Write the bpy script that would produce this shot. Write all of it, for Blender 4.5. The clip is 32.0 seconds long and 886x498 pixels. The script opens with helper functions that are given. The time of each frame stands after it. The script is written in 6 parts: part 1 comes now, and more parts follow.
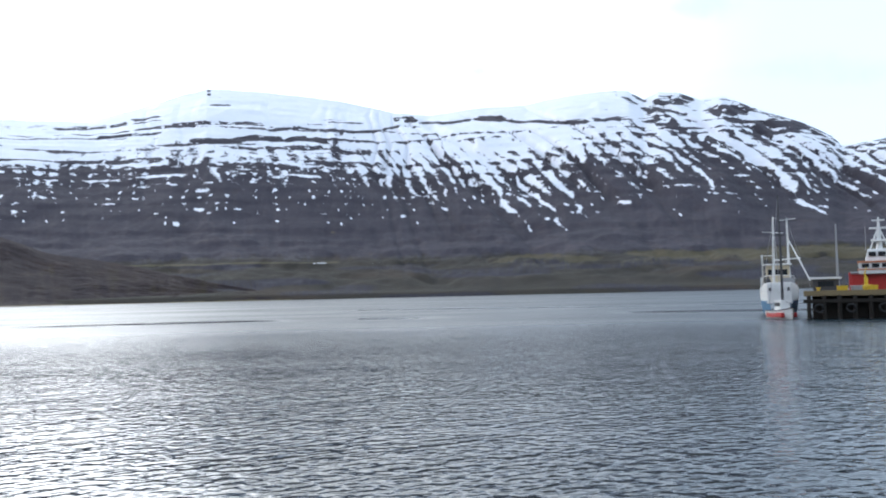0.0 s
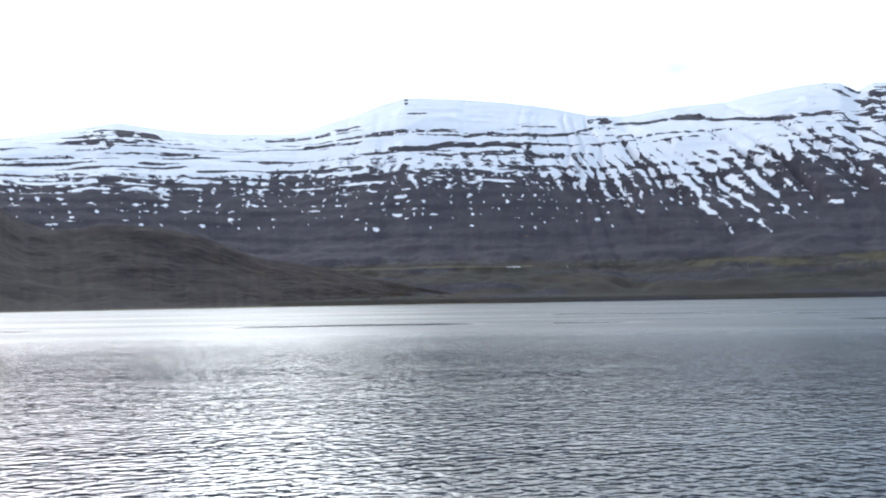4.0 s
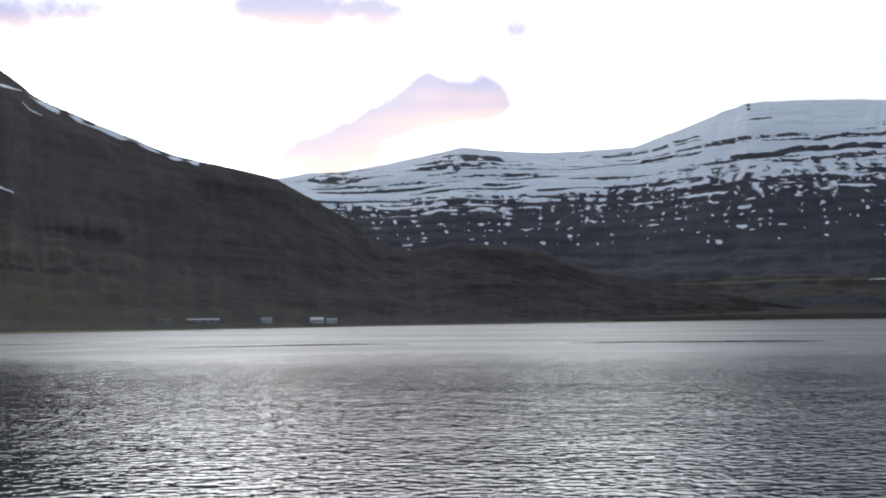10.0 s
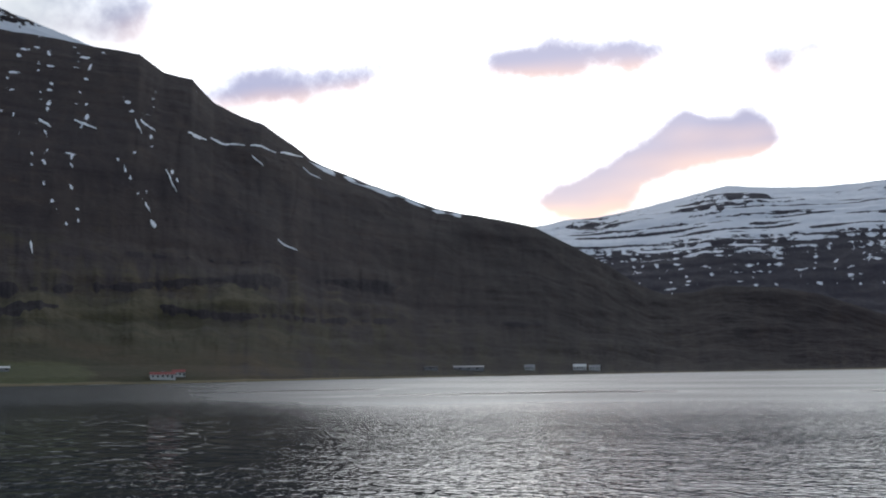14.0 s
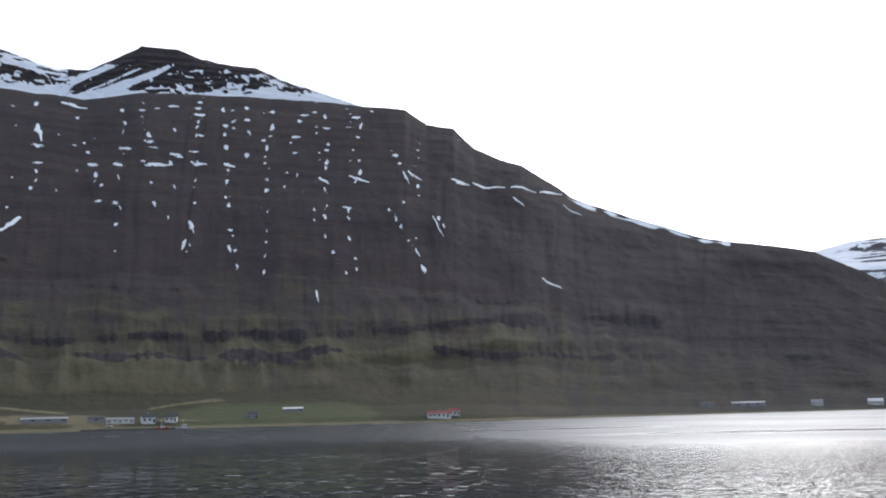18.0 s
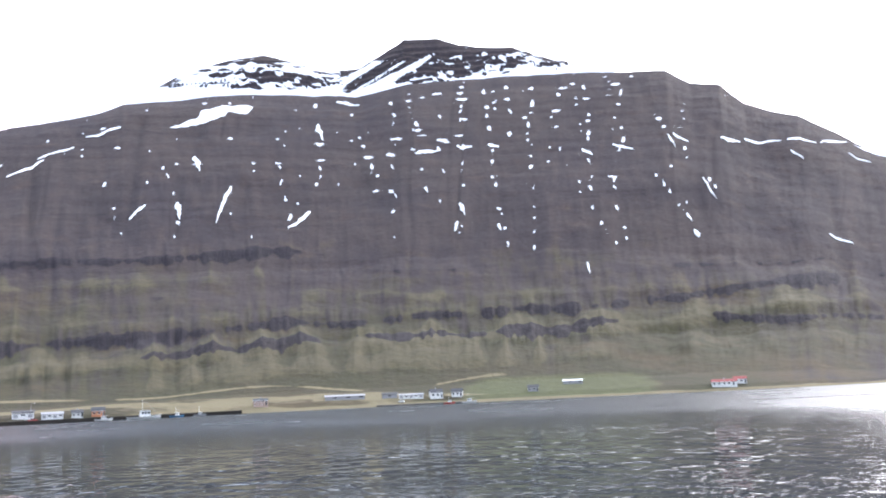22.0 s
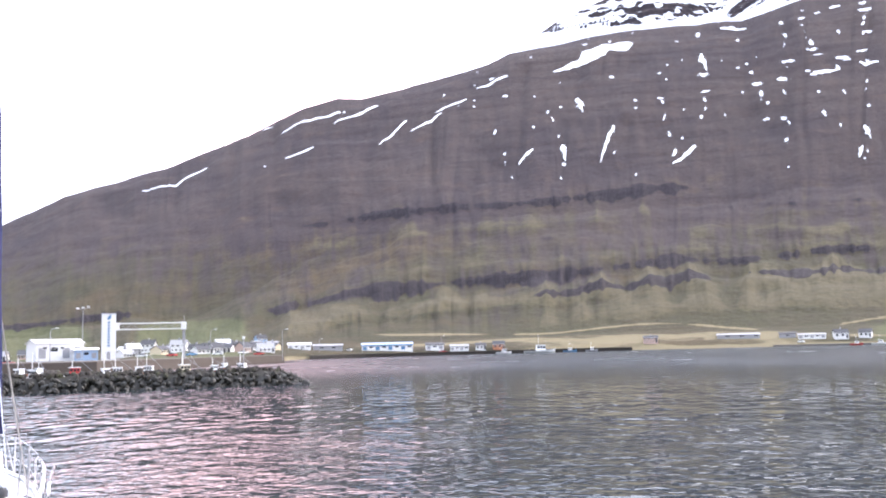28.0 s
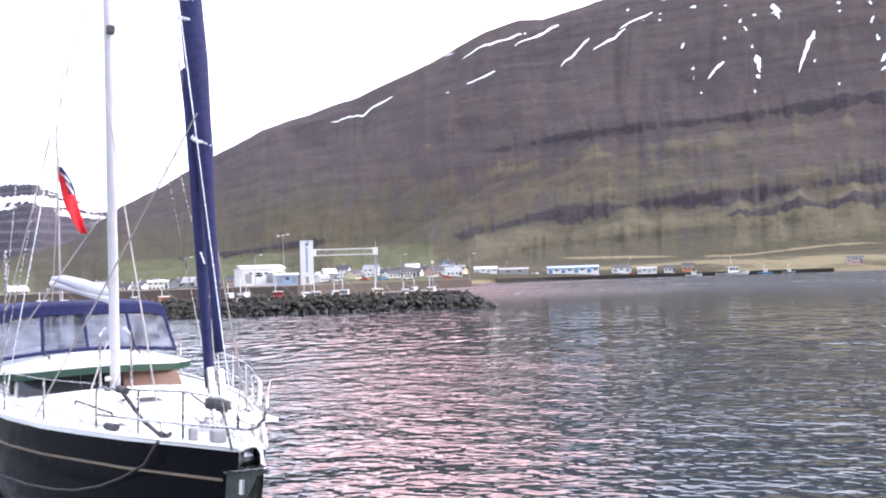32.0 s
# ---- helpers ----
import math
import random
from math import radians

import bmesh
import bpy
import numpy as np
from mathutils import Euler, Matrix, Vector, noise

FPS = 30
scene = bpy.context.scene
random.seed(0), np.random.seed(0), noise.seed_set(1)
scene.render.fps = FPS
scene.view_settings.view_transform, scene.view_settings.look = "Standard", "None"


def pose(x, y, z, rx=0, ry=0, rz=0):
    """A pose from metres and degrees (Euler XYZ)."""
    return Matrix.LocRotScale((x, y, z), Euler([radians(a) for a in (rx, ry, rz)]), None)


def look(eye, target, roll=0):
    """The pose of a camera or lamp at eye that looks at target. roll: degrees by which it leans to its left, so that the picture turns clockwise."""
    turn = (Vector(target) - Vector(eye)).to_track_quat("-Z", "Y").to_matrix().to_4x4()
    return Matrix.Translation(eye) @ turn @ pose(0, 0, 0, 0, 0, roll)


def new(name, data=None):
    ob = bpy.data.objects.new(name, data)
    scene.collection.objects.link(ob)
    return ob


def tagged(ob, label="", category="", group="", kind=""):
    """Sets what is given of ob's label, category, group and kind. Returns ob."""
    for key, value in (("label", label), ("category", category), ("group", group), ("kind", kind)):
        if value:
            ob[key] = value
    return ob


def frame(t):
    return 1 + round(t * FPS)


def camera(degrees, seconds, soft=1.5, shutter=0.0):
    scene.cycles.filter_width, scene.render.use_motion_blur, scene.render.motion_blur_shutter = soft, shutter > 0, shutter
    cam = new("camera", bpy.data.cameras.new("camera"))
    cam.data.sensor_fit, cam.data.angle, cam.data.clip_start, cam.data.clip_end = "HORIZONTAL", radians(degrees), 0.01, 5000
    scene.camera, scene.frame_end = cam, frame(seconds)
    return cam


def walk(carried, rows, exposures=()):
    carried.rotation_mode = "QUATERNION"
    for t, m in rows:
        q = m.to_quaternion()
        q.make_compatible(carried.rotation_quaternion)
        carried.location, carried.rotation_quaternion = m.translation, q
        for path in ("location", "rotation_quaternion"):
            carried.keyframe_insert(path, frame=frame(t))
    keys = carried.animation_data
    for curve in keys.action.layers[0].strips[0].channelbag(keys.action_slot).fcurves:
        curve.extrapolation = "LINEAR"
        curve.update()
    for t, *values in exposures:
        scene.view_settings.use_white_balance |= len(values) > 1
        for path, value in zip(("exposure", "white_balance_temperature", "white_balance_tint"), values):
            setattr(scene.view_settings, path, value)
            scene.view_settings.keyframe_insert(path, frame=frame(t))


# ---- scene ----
# camera: held by hand on the quay, turned from the open fjord to the yacht
EYE_H = 3.5
ARM = 0.4
cam = camera(50.83, 32.0, soft=2.0)
PATH = [  # seconds, yaw, pitch, roll
    (0.0, -5.20, 2.80, 1.29),
    (0.5, -3.86, 2.07, 0.97),
    (1.0, -1.69, 2.51, 0.95),
    (1.5, 0.00, 2.83, 1.05),
    (2.0, 1.67, 3.10, 0.84),
    (2.5, 3.08, 3.28, 0.63),
    (4.5, 8.45, 3.31, 1.06),
    (5.0, 10.81, 3.47, 0.85),
    (5.5, 13.33, 3.49, 0.40),
    (6.0, 15.34, 3.45, 0.49),
    (6.5, 17.05, 3.24, 0.24),
    (7.0, 18.46, 3.59, 0.72),
    (7.5, 19.17, 3.36, 0.57),
    (8.0, 22.06, 3.16, 0.83),
    (8.5, 23.90, 3.47, 1.66),
    (9.0, 25.23, 3.89, 1.17),
    (9.5, 25.89, 4.48, 0.91),
    (10.0, 27.32, 4.52, 0.82),
    (10.5, 29.45, 4.07, 0.87),
    (11.0, 31.41, 3.82, 0.79),
    (11.5, 33.58, 3.89, 1.04),
    (12.0, 36.19, 4.68, 1.00),
    (12.5, 37.79, 5.48, 1.15),
    (13.0, 39.34, 6.46, 1.22),
    (13.5, 40.99, 7.20, 1.32),
    (14.0, 43.27, 7.61, 0.90),
    (14.5, 45.32, 7.81, 1.09),
    (16.5, 50.99, 9.76, 1.09),
    (17.0, 54.38, 10.46, 1.13),
    (17.5, 57.26, 10.50, 1.14),
    (18.0, 59.61, 10.20, 1.37),
    (18.5, 62.43, 10.26, 2.05),
    (19.0, 66.31, 10.19, 2.33),
    (19.5, 68.49, 9.99, 2.67),
    (20.0, 69.97, 10.16, 2.67),
    (20.5, 71.00, 10.50, 2.47),
    (21.0, 72.35, 10.03, 2.61),
    (21.5, 73.88, 9.38, 2.44),
    (22.0, 76.48, 9.10, 2.66),
    (22.5, 78.69, 8.97, 2.83),
    (23.0, 79.98, 9.08, 2.61),
    (23.5, 82.00, 9.46, 2.49),
    (24.0, 84.61, 9.14, 1.72),
    (24.5, 87.26, 8.30, 1.68),
    (25.0, 89.56, 8.10, 1.99),
    (25.5, 91.41, 8.17, 2.01),
    (26.0, 93.43, 8.23, 1.81),
    (26.5, 95.39, 8.00, 1.92),
    (28.5, 101.48, 5.52, 1.30),
    (29.0, 103.19, 5.15, 1.44),
    (29.5, 104.47, 4.99, 1.69),
    (30.0, 105.67, 4.49, 1.63),
    (30.5, 107.30, 3.78, 1.80),
    (31.0, 108.88, 3.07, 1.74),
    (31.5, 110.08, 2.35, 1.88),
    (32.0, 111.24, 1.76, 1.79),
]
EXPOSURE = [(0.0, 0.15, 5950, 7), (1.0, 0.28, 5950, 7), (3.0, 0.18, 5950, 7), (4.6, -0.12, 5960, 7), (6.0, -0.54, 5980, 7), (8.0, -0.88, 6000, 8), (10.0, -1.06, 6050, 8), (12.6, -1.2, 6050, 8), (14.0, -1.36, 6050, 8), (17.4, -1.5, 6050, 9), (18.0, -0.4, 6100, 10), (18.6, 0.45, 6120, 11), (19.2, 0.75, 6120, 11), (20.0, 0.95, 6130, 12), (21.0, 1.07, 6150, 13), (23.0, 1.38, 6220, 16),
            (26.5, 1.54, 6350, 19), (29.0, 1.54, 6480, 20), (32.0, 1.36, 6500, 21)]


def held(yaw, pitch, roll):
    a = radians(yaw)
    return pose(-ARM * math.sin(a), ARM * math.cos(a), EYE_H, 90 + pitch, roll, yaw)


walk(cam, [(t, held(y, p, r)) for t, y, p, r in PATH], EXPOSURE)

# ---- light ----
SUN_AZ, SUN_EL = 36.0, 5.0      # behind the ridge, degrees left of +y and above the level


def heading(az, el=0.0):
    a, e = radians(az), radians(el)
    return Vector((-math.sin(a) * math.cos(e), math.cos(a) * math.cos(e), math.sin(e)))


class Nodes:
    """Small builder for node trees."""

    def __init__(self, tree):
        self.t = tree
        tree.nodes.clear()

    def add(self, kind, ins=(), **props):
        n = self.t.nodes.new(kind)
        for k, v in props.items():
            setattr(n, k, v)
        for k, v in dict(ins).items():
            if isinstance(v, bpy.types.NodeSocket):
                self.t.links.new(v, n.inputs[k])
            else:
                n.inputs[k].default_value = v
        return n

    def math(self, op, a, b=0.0, clamp=False):
        return self.add("ShaderNodeMath", {0: a, 1: b}, operation=op, use_clamp=clamp).outputs[0]

    def vmath(self, op, a, b=(0, 0, 0)):
        n = self.add("ShaderNodeVectorMath", {0: a, 1: b}, operation=op)
        return n.outputs["Value"] if op in ("DOT_PRODUCT", "LENGTH") else n.outputs[0]

    def mix(self, f, a, b, blend="MIX"):
        return self.add("ShaderNodeMix", {0: f, 6: a, 7: b}, data_type="RGBA", blend_type=blend).outputs[2]

    def noise(self, vec, scale, detail=4.0, rough=0.55, dist=0.0):
        return self.add("ShaderNodeTexNoise", {"Vector": vec, "Scale": scale, "Detail": detail, "Roughness": rough, "Distortion": dist}).outputs[0]

    def step(self, v, a, b, lo=0.0, hi=1.0):
        return self.add("ShaderNodeMapRange", {0: v, 1: a, 2: b, 3: lo, 4: hi}, interpolation_type="SMOOTHSTEP").outputs[0]

    def stretch(self, vec, s):
        return self.vmath("MULTIPLY", vec, s)

    def attr(self, name):
        return self.add("ShaderNodeAttribute", attribute_name=name).outputs["Fac"]

    def pos(self):
        return self.add("ShaderNodeNewGeometry").outputs["Position"]


def rgb(r, g, b):
    return (r, g, b, 1.0)


world = bpy.data.worlds.new("sky")
scene.world = world
world.use_nodes = True
w = Nodes(world.node_tree)
sky = w.add("ShaderNodeTexSky", sky_type="NISHITA", sun_disc=False, sun_elevation=radians(SUN_EL), sun_rotation=radians(-SUN_AZ), altitude=0.0, dust_density=2.0)
way = w.add("ShaderNodeTexCoord").outputs["Generated"]
way = w.vmath("NORMALIZE", way)
toward = w.vmath("DOT_PRODUCT", way, tuple(heading(SUN_AZ, 12)))
high = w.add("ShaderNodeSeparateXYZ", {0: way}).outputs[2]
# thin bright overcast, whiter towards the hidden sun, bluer overhead and away from it
glow = w.step(toward, 0.5, 0.93)
open_a = w.step(w.vmath("DOT_PRODUCT", way, tuple(heading(20.5, 18))), 0.968, 1.0)
open_b = w.step(w.vmath("DOT_PRODUCT", way, tuple(heading(45.0, 18))), 0.925, 1.0)
open_c = w.math("MULTIPLY", w.step(w.vmath("DOT_PRODUCT", way, tuple(heading(112, 23))), 0.965, 1.0), 0.7)
veil = w.mix(glow, rgb(0.81, 0.92, 1.08), rgb(2.3, 2.25, 2.2))
# cloud banks: flat layers stretched along the horizon
flat = w.add("ShaderNodeSeparateXYZ", {0: way})
up = w.math("ADD", w.math("ABSOLUTE", flat.outputs[2]), 0.12)
cx = w.math("DIVIDE", flat.outputs[0], up)
cy = w.math("DIVIDE", flat.outputs[1], up)
cvec = w.add("ShaderNodeCombineXYZ", {0: cx, 1: cy, 2: 0.0}).outputs[0]
bank = w.noise(cvec, 1.1, 5.0, 0.5, 0.4)
bank = w.step(bank, 0.50, 0.66)
open_d = w.math("MULTIPLY", w.step(w.vmath("DOT_PRODUCT", way, tuple(heading(86, 25))), 0.95, 1.0), 0.12)
breaks = w.math("ADD", open_d, w.math("ADD", w.math("ADD", open_a, w.math("MULTIPLY", open_b, 1.25)), open_c))
bright = w.math("ADD", w.math("MULTIPLY", breaks, 1.8), 1.0)
veil = w.vmath("MULTIPLY", veil, w.add("ShaderNodeCombineXYZ", {0: bright, 1: bright, 2: bright}).outputs[0])
veil = w.mix(w.math("MULTIPLY", open_c, 1.25), veil, rgb(2.1, 1.25, 1.2))
cloud = w.mix(glow, rgb(0.78, 0.89, 1.06), rgb(1.0, 0.95, 1.1))
veil = w.mix(w.math("MULTIPLY", bank, 0.45), veil, cloud)
# the lobed cloud over the notch between the mountains and the long bars above the slope
wob = w.noise(way, 16.0, 5.0, 0.6)
drift = w.add("ShaderNodeTexNoise", {"Vector": way, "Scale": 5.0, "Detail": 4.0}).outputs["Color"]
way_d = w.vmath("ADD", way, w.vmath("MULTIPLY", w.vmath("SUBTRACT", drift, (0.5, 0.5, 0.5)), (0.05, 0.05, 0.035)))


def lobe(az, el, wide, tall, tilt=0.0, dense=1.0):
    c = heading(az, el)
    side = Vector((-c.y, c.x, 0)).normalized()
    over = c.cross(side).normalized()
    if over.z < 0:
        over = -over
    ct, st = math.cos(radians(tilt)), math.sin(radians(tilt))
    s2, o2 = side * ct + over * st, over * ct - side * st
    a = w.math("DIVIDE", w.vmath("DOT_PRODUCT", way_d, tuple(s2)), math.sin(radians(wide)))
    b = w.math("DIVIDE", w.math("SUBTRACT", w.vmath("DOT_PRODUCT", way_d, tuple(o2)), 0.0), math.sin(radians(tall)))
    front = w.math("GREATER_THAN", w.vmath("DOT_PRODUCT", way, tuple(c)), 0.5)
    q = w.math("ADD", w.math("MULTIPLY", a, a), w.math("MULTIPLY", b, b))
    g_ = w.math("MULTIPLY", w.math("EXPONENT", w.math("MULTIPLY", q, -0.9)), dense)
    return w.math("MULTIPLY", g_, front), w.math("MULTIPLY", w.math("MULTIPLY", g_, front), w.step(b, 0.25, -0.8))


shape, rosy = None, None
for spec in ((33.6, 10.7, 2.9, 1.5), (35.6, 10.2, 1.8, 1.0), (31.6, 11.6, 2.0, 1.5), (29.8, 13.0, 2.2, 1.6), (28.2, 14.3, 1.5, 1.3), (24.9, 14.1, 1.5, 1.2), (26.6, 12.9, 2.4, 1.2), (24.0, 13.0, 1.4, 0.9, 0, 0.7), (26.9, 15.7, 0.9, 0.8, 0, -1.4), (29.6, 10.4, 1.9, 0.9, 15, -1.1), (33.6, 13.4, 1.6, 0.9, -20, -1.1),
             (38.6, 18.8, 2.4, 1.3, 0, 0.8), (34.8, 19.0, 3.4, 1.6, 0, 0.9), (30.5, 18.5, 2.8, 1.2, 0, 0.8), (56.5, 16.9, 3.2, 1.4, -8, 0.75), (52.5, 17.4, 3.4, 1.6, -8, 0.8), (48.0, 18.2, 3.2, 1.3, -8, 0.75),
             (67.0, 20.6, 3.8, 2.4, -20, 0.55), (62.5, 20.9, 2.2, 1.8, -30, 0.7), (54.5, 22.2, 3.2, 0.9, 0, 0.7), (22.9, 17.4, 1.3, 1.4, 30, 0.75), (20.6, 17.9, 1.5, 0.8, 0, 0.6), (-21.5, 16.2, 3.0, 0.9, 0, 0.7), (-26.5, 12.8, 4.0, 1.0, 0, 0.6), (-30.3, 11.8, 3.0, 0.8, 0, 0.6), (-2.4, 14.4, 1.8, 0.5, 0, 0.6), (-5.2, 13.2, 2.4, 0.6, 0, 0.7), (-8.4, 13.8, 1.8, 0.6, 0, 0.5)):
    one, low = lobe(*spec)
    shape, rosy = (one, low) if shape is None else (w.math("ADD", shape, one), w.math("ADD", rosy, low))
rosy = w.math("DIVIDE", rosy, w.math("ADD", shape, 0.02))
ragged = w.math("ADD", w.math("MULTIPLY", w.math("SUBTRACT", wob, 0.5), 1.1), w.math("MULTIPLY", w.math("SUBTRACT", w.noise(way, 42.0, 4.0, 0.6), 0.5), 0.6))
shape = w.math("MULTIPLY", w.step(w.math("ADD", shape, ragged), 0.0, 1.05, 0.0, 0.96), w.step(shape, 0.05, 0.6))
near_sun = w.step(toward, 0.80, 0.95)
pink = w.math("MULTIPLY", w.math("MULTIPLY", rosy, near_sun), 0.85)
body = w.mix(pink, w.mix(near_sun, rgb(0.72, 0.88, 1.05), rgb(0.95, 0.95, 1.38)), rgb(2.25, 1.5, 1.28))
veil = w.mix(shape, veil, body)
light = w.mix(0.82, w.vmath("MULTIPLY", sky.outputs[0], (0.1, 0.1, 0.1)), veil)
back = w.add("ShaderNodeBackground", {0: light, 1: 1.3})
w.add("ShaderNodeOutputWorld", {0: back.outputs[0]})

sun = new("sun", bpy.data.lights.new("sun", "SUN"))
sun.data.energy, sun.data.angle, sun.data.color = 0.5, radians(4), (1.0, 0.86, 0.72)
sun.matrix_world = look(heading(SUN_AZ, SUN_EL) * 100, (0, 0, 0))

# ---- materials ----


def material(name):
    m = bpy.data.materials.new(name)
    m.use_nodes = True
    return m, Nodes(m.node_tree)


def finish(n, color, rough=0.8, bump=None, bump_dist=0.1, bump_strength=0.6, metal=0.0, spec=0.4, **extra):
    ins = {"Base Color": color, "Roughness": rough, "Metallic": metal, "Specular IOR Level": spec}
    if bump is not None:
        ins["Normal"] = n.add("ShaderNodeBump", {"Height": bump, "Distance": bump_dist, "Strength": bump_strength}).outputs[0]
    ins.update(extra)
    b = n.add("ShaderNodeBsdfPrincipled", ins)
    n.add("ShaderNodeOutputMaterial", {0: b.outputs[0]})


def terrain_material(name, rock_a, rock_b, grass_a, grass_b):
    m, n = material(name)
    p = n.pos()
    big, mid, fine = n.noise(p, 0.004, 5), n.noise(p, 0.022, 6, 0.6), n.noise(p, 0.12, 4, 0.7)
    run = n.add("ShaderNodeCombineXYZ", {0: n.attr("along"), 1: n.attr("rise"), 2: 0.0}).outputs[0]
    streak = n.noise(n.stretch(run, (0.05, 0.007, 1)), 1.0, 6, 0.65, 0.6)
    band = n.noise(n.stretch(run, (0.004, 0.11, 1)), 1.0, 5, 0.65, 0.4)
    rock = n.mix(n.step(big, 0.35, 0.65), rgb(*rock_a), rgb(*rock_b))
    rock = n.mix(n.step(streak, 0.42, 0.72, 0.0, 0.45), rock, rgb(rock_a[0] * 1.4, rock_a[1] * 1.32, rock_a[2] * 1.2))
    rock = n.mix(n.step(band, 0.54, 0.66, 0.0, 0.22), rock, rgb(*[c * 0.55 for c in rock_b]))
    rock = n.mix(n.step(mid, 0.52, 0.72, 0.0, 0.6), rock, rgb(rock_a[0] * 1.35, rock_a[1] * 1.2, rock_a[2] * 1.05))
    grass = n.mix(n.step(mid, 0.38, 0.62), rgb(*grass_a), rgb(*grass_b))
    grass = n.mix(n.step(big, 0.5, 0.68, 0.0, 0.7), grass, rgb(grass_b[0] * 1.4, grass_b[1] * 1.15, grass_b[2] * 1.1))
    g = n.math("ADD", n.attr("grass"), n.math("MULTIPLY", n.math("SUBTRACT", streak, 0.5), 1.5))
    g = n.math("ADD", g, n.math("MULTIPLY", n.math("SUBTRACT", mid, 0.5), 1.2))
    col = n.mix(n.step(g, 0.05, 0.85), rock, grass)
    meadow = n.math("ADD", n.attr("meadow"), n.math("MULTIPLY", n.math("SUBTRACT", mid, 0.5), 0.8))
    col = n.mix(n.step(meadow, 0.3, 0.6), col, n.mix(mid, rgb(0.060, 0.072, 0.027), rgb(0.092, 0.088, 0.042)))
    bare = n.math("ADD", n.attr("bare"), n.math("MULTIPLY", n.math("SUBTRACT", mid, 0.5), 1.6))
    col = n.mix(n.step(bare, 0.3, 0.6), col, n.mix(fine, rgb(0.11, 0.095, 0.050), rgb(0.25, 0.205, 0.12)))
    ribs = n.noise(n.stretch(run, (0.22, 0.03, 1)), 1.0, 4, 0.65)
    # darkens gully beds, and paints shade over the near slope's backlit end
    col = n.mix(n.math("MULTIPLY", n.math("MINIMUM", n.attr("gully_and_shade"), 1.8), n.step(streak, 0.3, 0.6, 0.5, 0.28)), col, rgb(rock_b[0] * 0.48, rock_b[1] * 0.50, rock_b[2] * 0.5))
    fan = n.math("ADD", n.attr("fan"), n.math("MULTIPLY", n.math("SUBTRACT", mid, 0.5), 0.7))
    fan = n.math("ADD", fan, n.math("MULTIPLY", n.math("SUBTRACT", streak, 0.5), 0.6))
    col = n.mix(n.step(fan, 0.15, 0.5, 0.0, 0.8), col, n.mix(mid, rgb(0.074, 0.064, 0.033), rgb(0.100, 0.083, 0.049)))
    cl = n.math("MULTIPLY", n.attr("cliff"), n.math("ADD", n.math("MULTIPLY", ribs, 2.2), -0.2))
    crag_col = n.mix(n.step(n.noise(n.stretch(run, (0.35, 0.05, 1)), 1.0, 3, 0.6), 0.4, 0.65), rgb(rock_b[0] * 0.46, rock_b[1] * 0.48, rock_b[2] * 0.60), rgb(rock_b[0] * 0.8, rock_b[1] * 0.85, rock_b[2] * 0.95))
    col = n.mix(n.step(cl, 0.25, 0.6, 0.0, 0.92), col, crag_col)
    ledge = n.math("MULTIPLY", n.attr("strata"), n.step(n.noise(n.stretch(run, (0.03, 0.2, 1)), 1.0, 4, 0.7), 0.36, 0.6, 0.15, 0.8))
    col = n.mix(ledge, col, rgb(rock_b[0] * 0.45, rock_b[1] * 0.46, rock_b[2] * 0.55))
    col = n.mix(n.step(fine, 0.35, 0.7, 0.0, 0.5), col, n.mix(0.6, col, rgb(0.02, 0.018, 0.016)))
    s = n.math("ADD", n.attr("snow"), n.math("MULTIPLY", n.math("SUBTRACT", fine, 0.5), 1.3))
    s = n.math("ADD", s, n.math("MULTIPLY", n.math("SUBTRACT", n.noise(p, 0.3, 2, 0.6), 0.5), 0.7))
    s = n.math("ADD", s, n.math("MULTIPLY", n.math("SUBTRACT", mid, 0.5), 0.5))
    mask = n.step(s, -0.05, 0.05)
    white = n.mix(mid, rgb(0.62, 0.64, 0.70), rgb(0.76, 0.77, 0.81))
    col = n.mix(mask, col, white)
    finish(n, col, n.mix(mask, rgb(0.92, 0.92, 0.92), rgb(0.6, 0.6, 0.6)), fine, 3.0, 0.7, spec=0.2)
    return m


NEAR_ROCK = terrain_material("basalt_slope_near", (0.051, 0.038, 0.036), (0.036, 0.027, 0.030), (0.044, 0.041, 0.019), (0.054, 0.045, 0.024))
# far rock: the bluish veil of distance haze is mixed into its colours
FAR_HAZED_ROCK = terrain_material("basalt_slope_far_hazed", (0.056, 0.051, 0.064), (0.044, 0.040, 0.052), (0.027, 0.024, 0.018), (0.034, 0.029, 0.021))


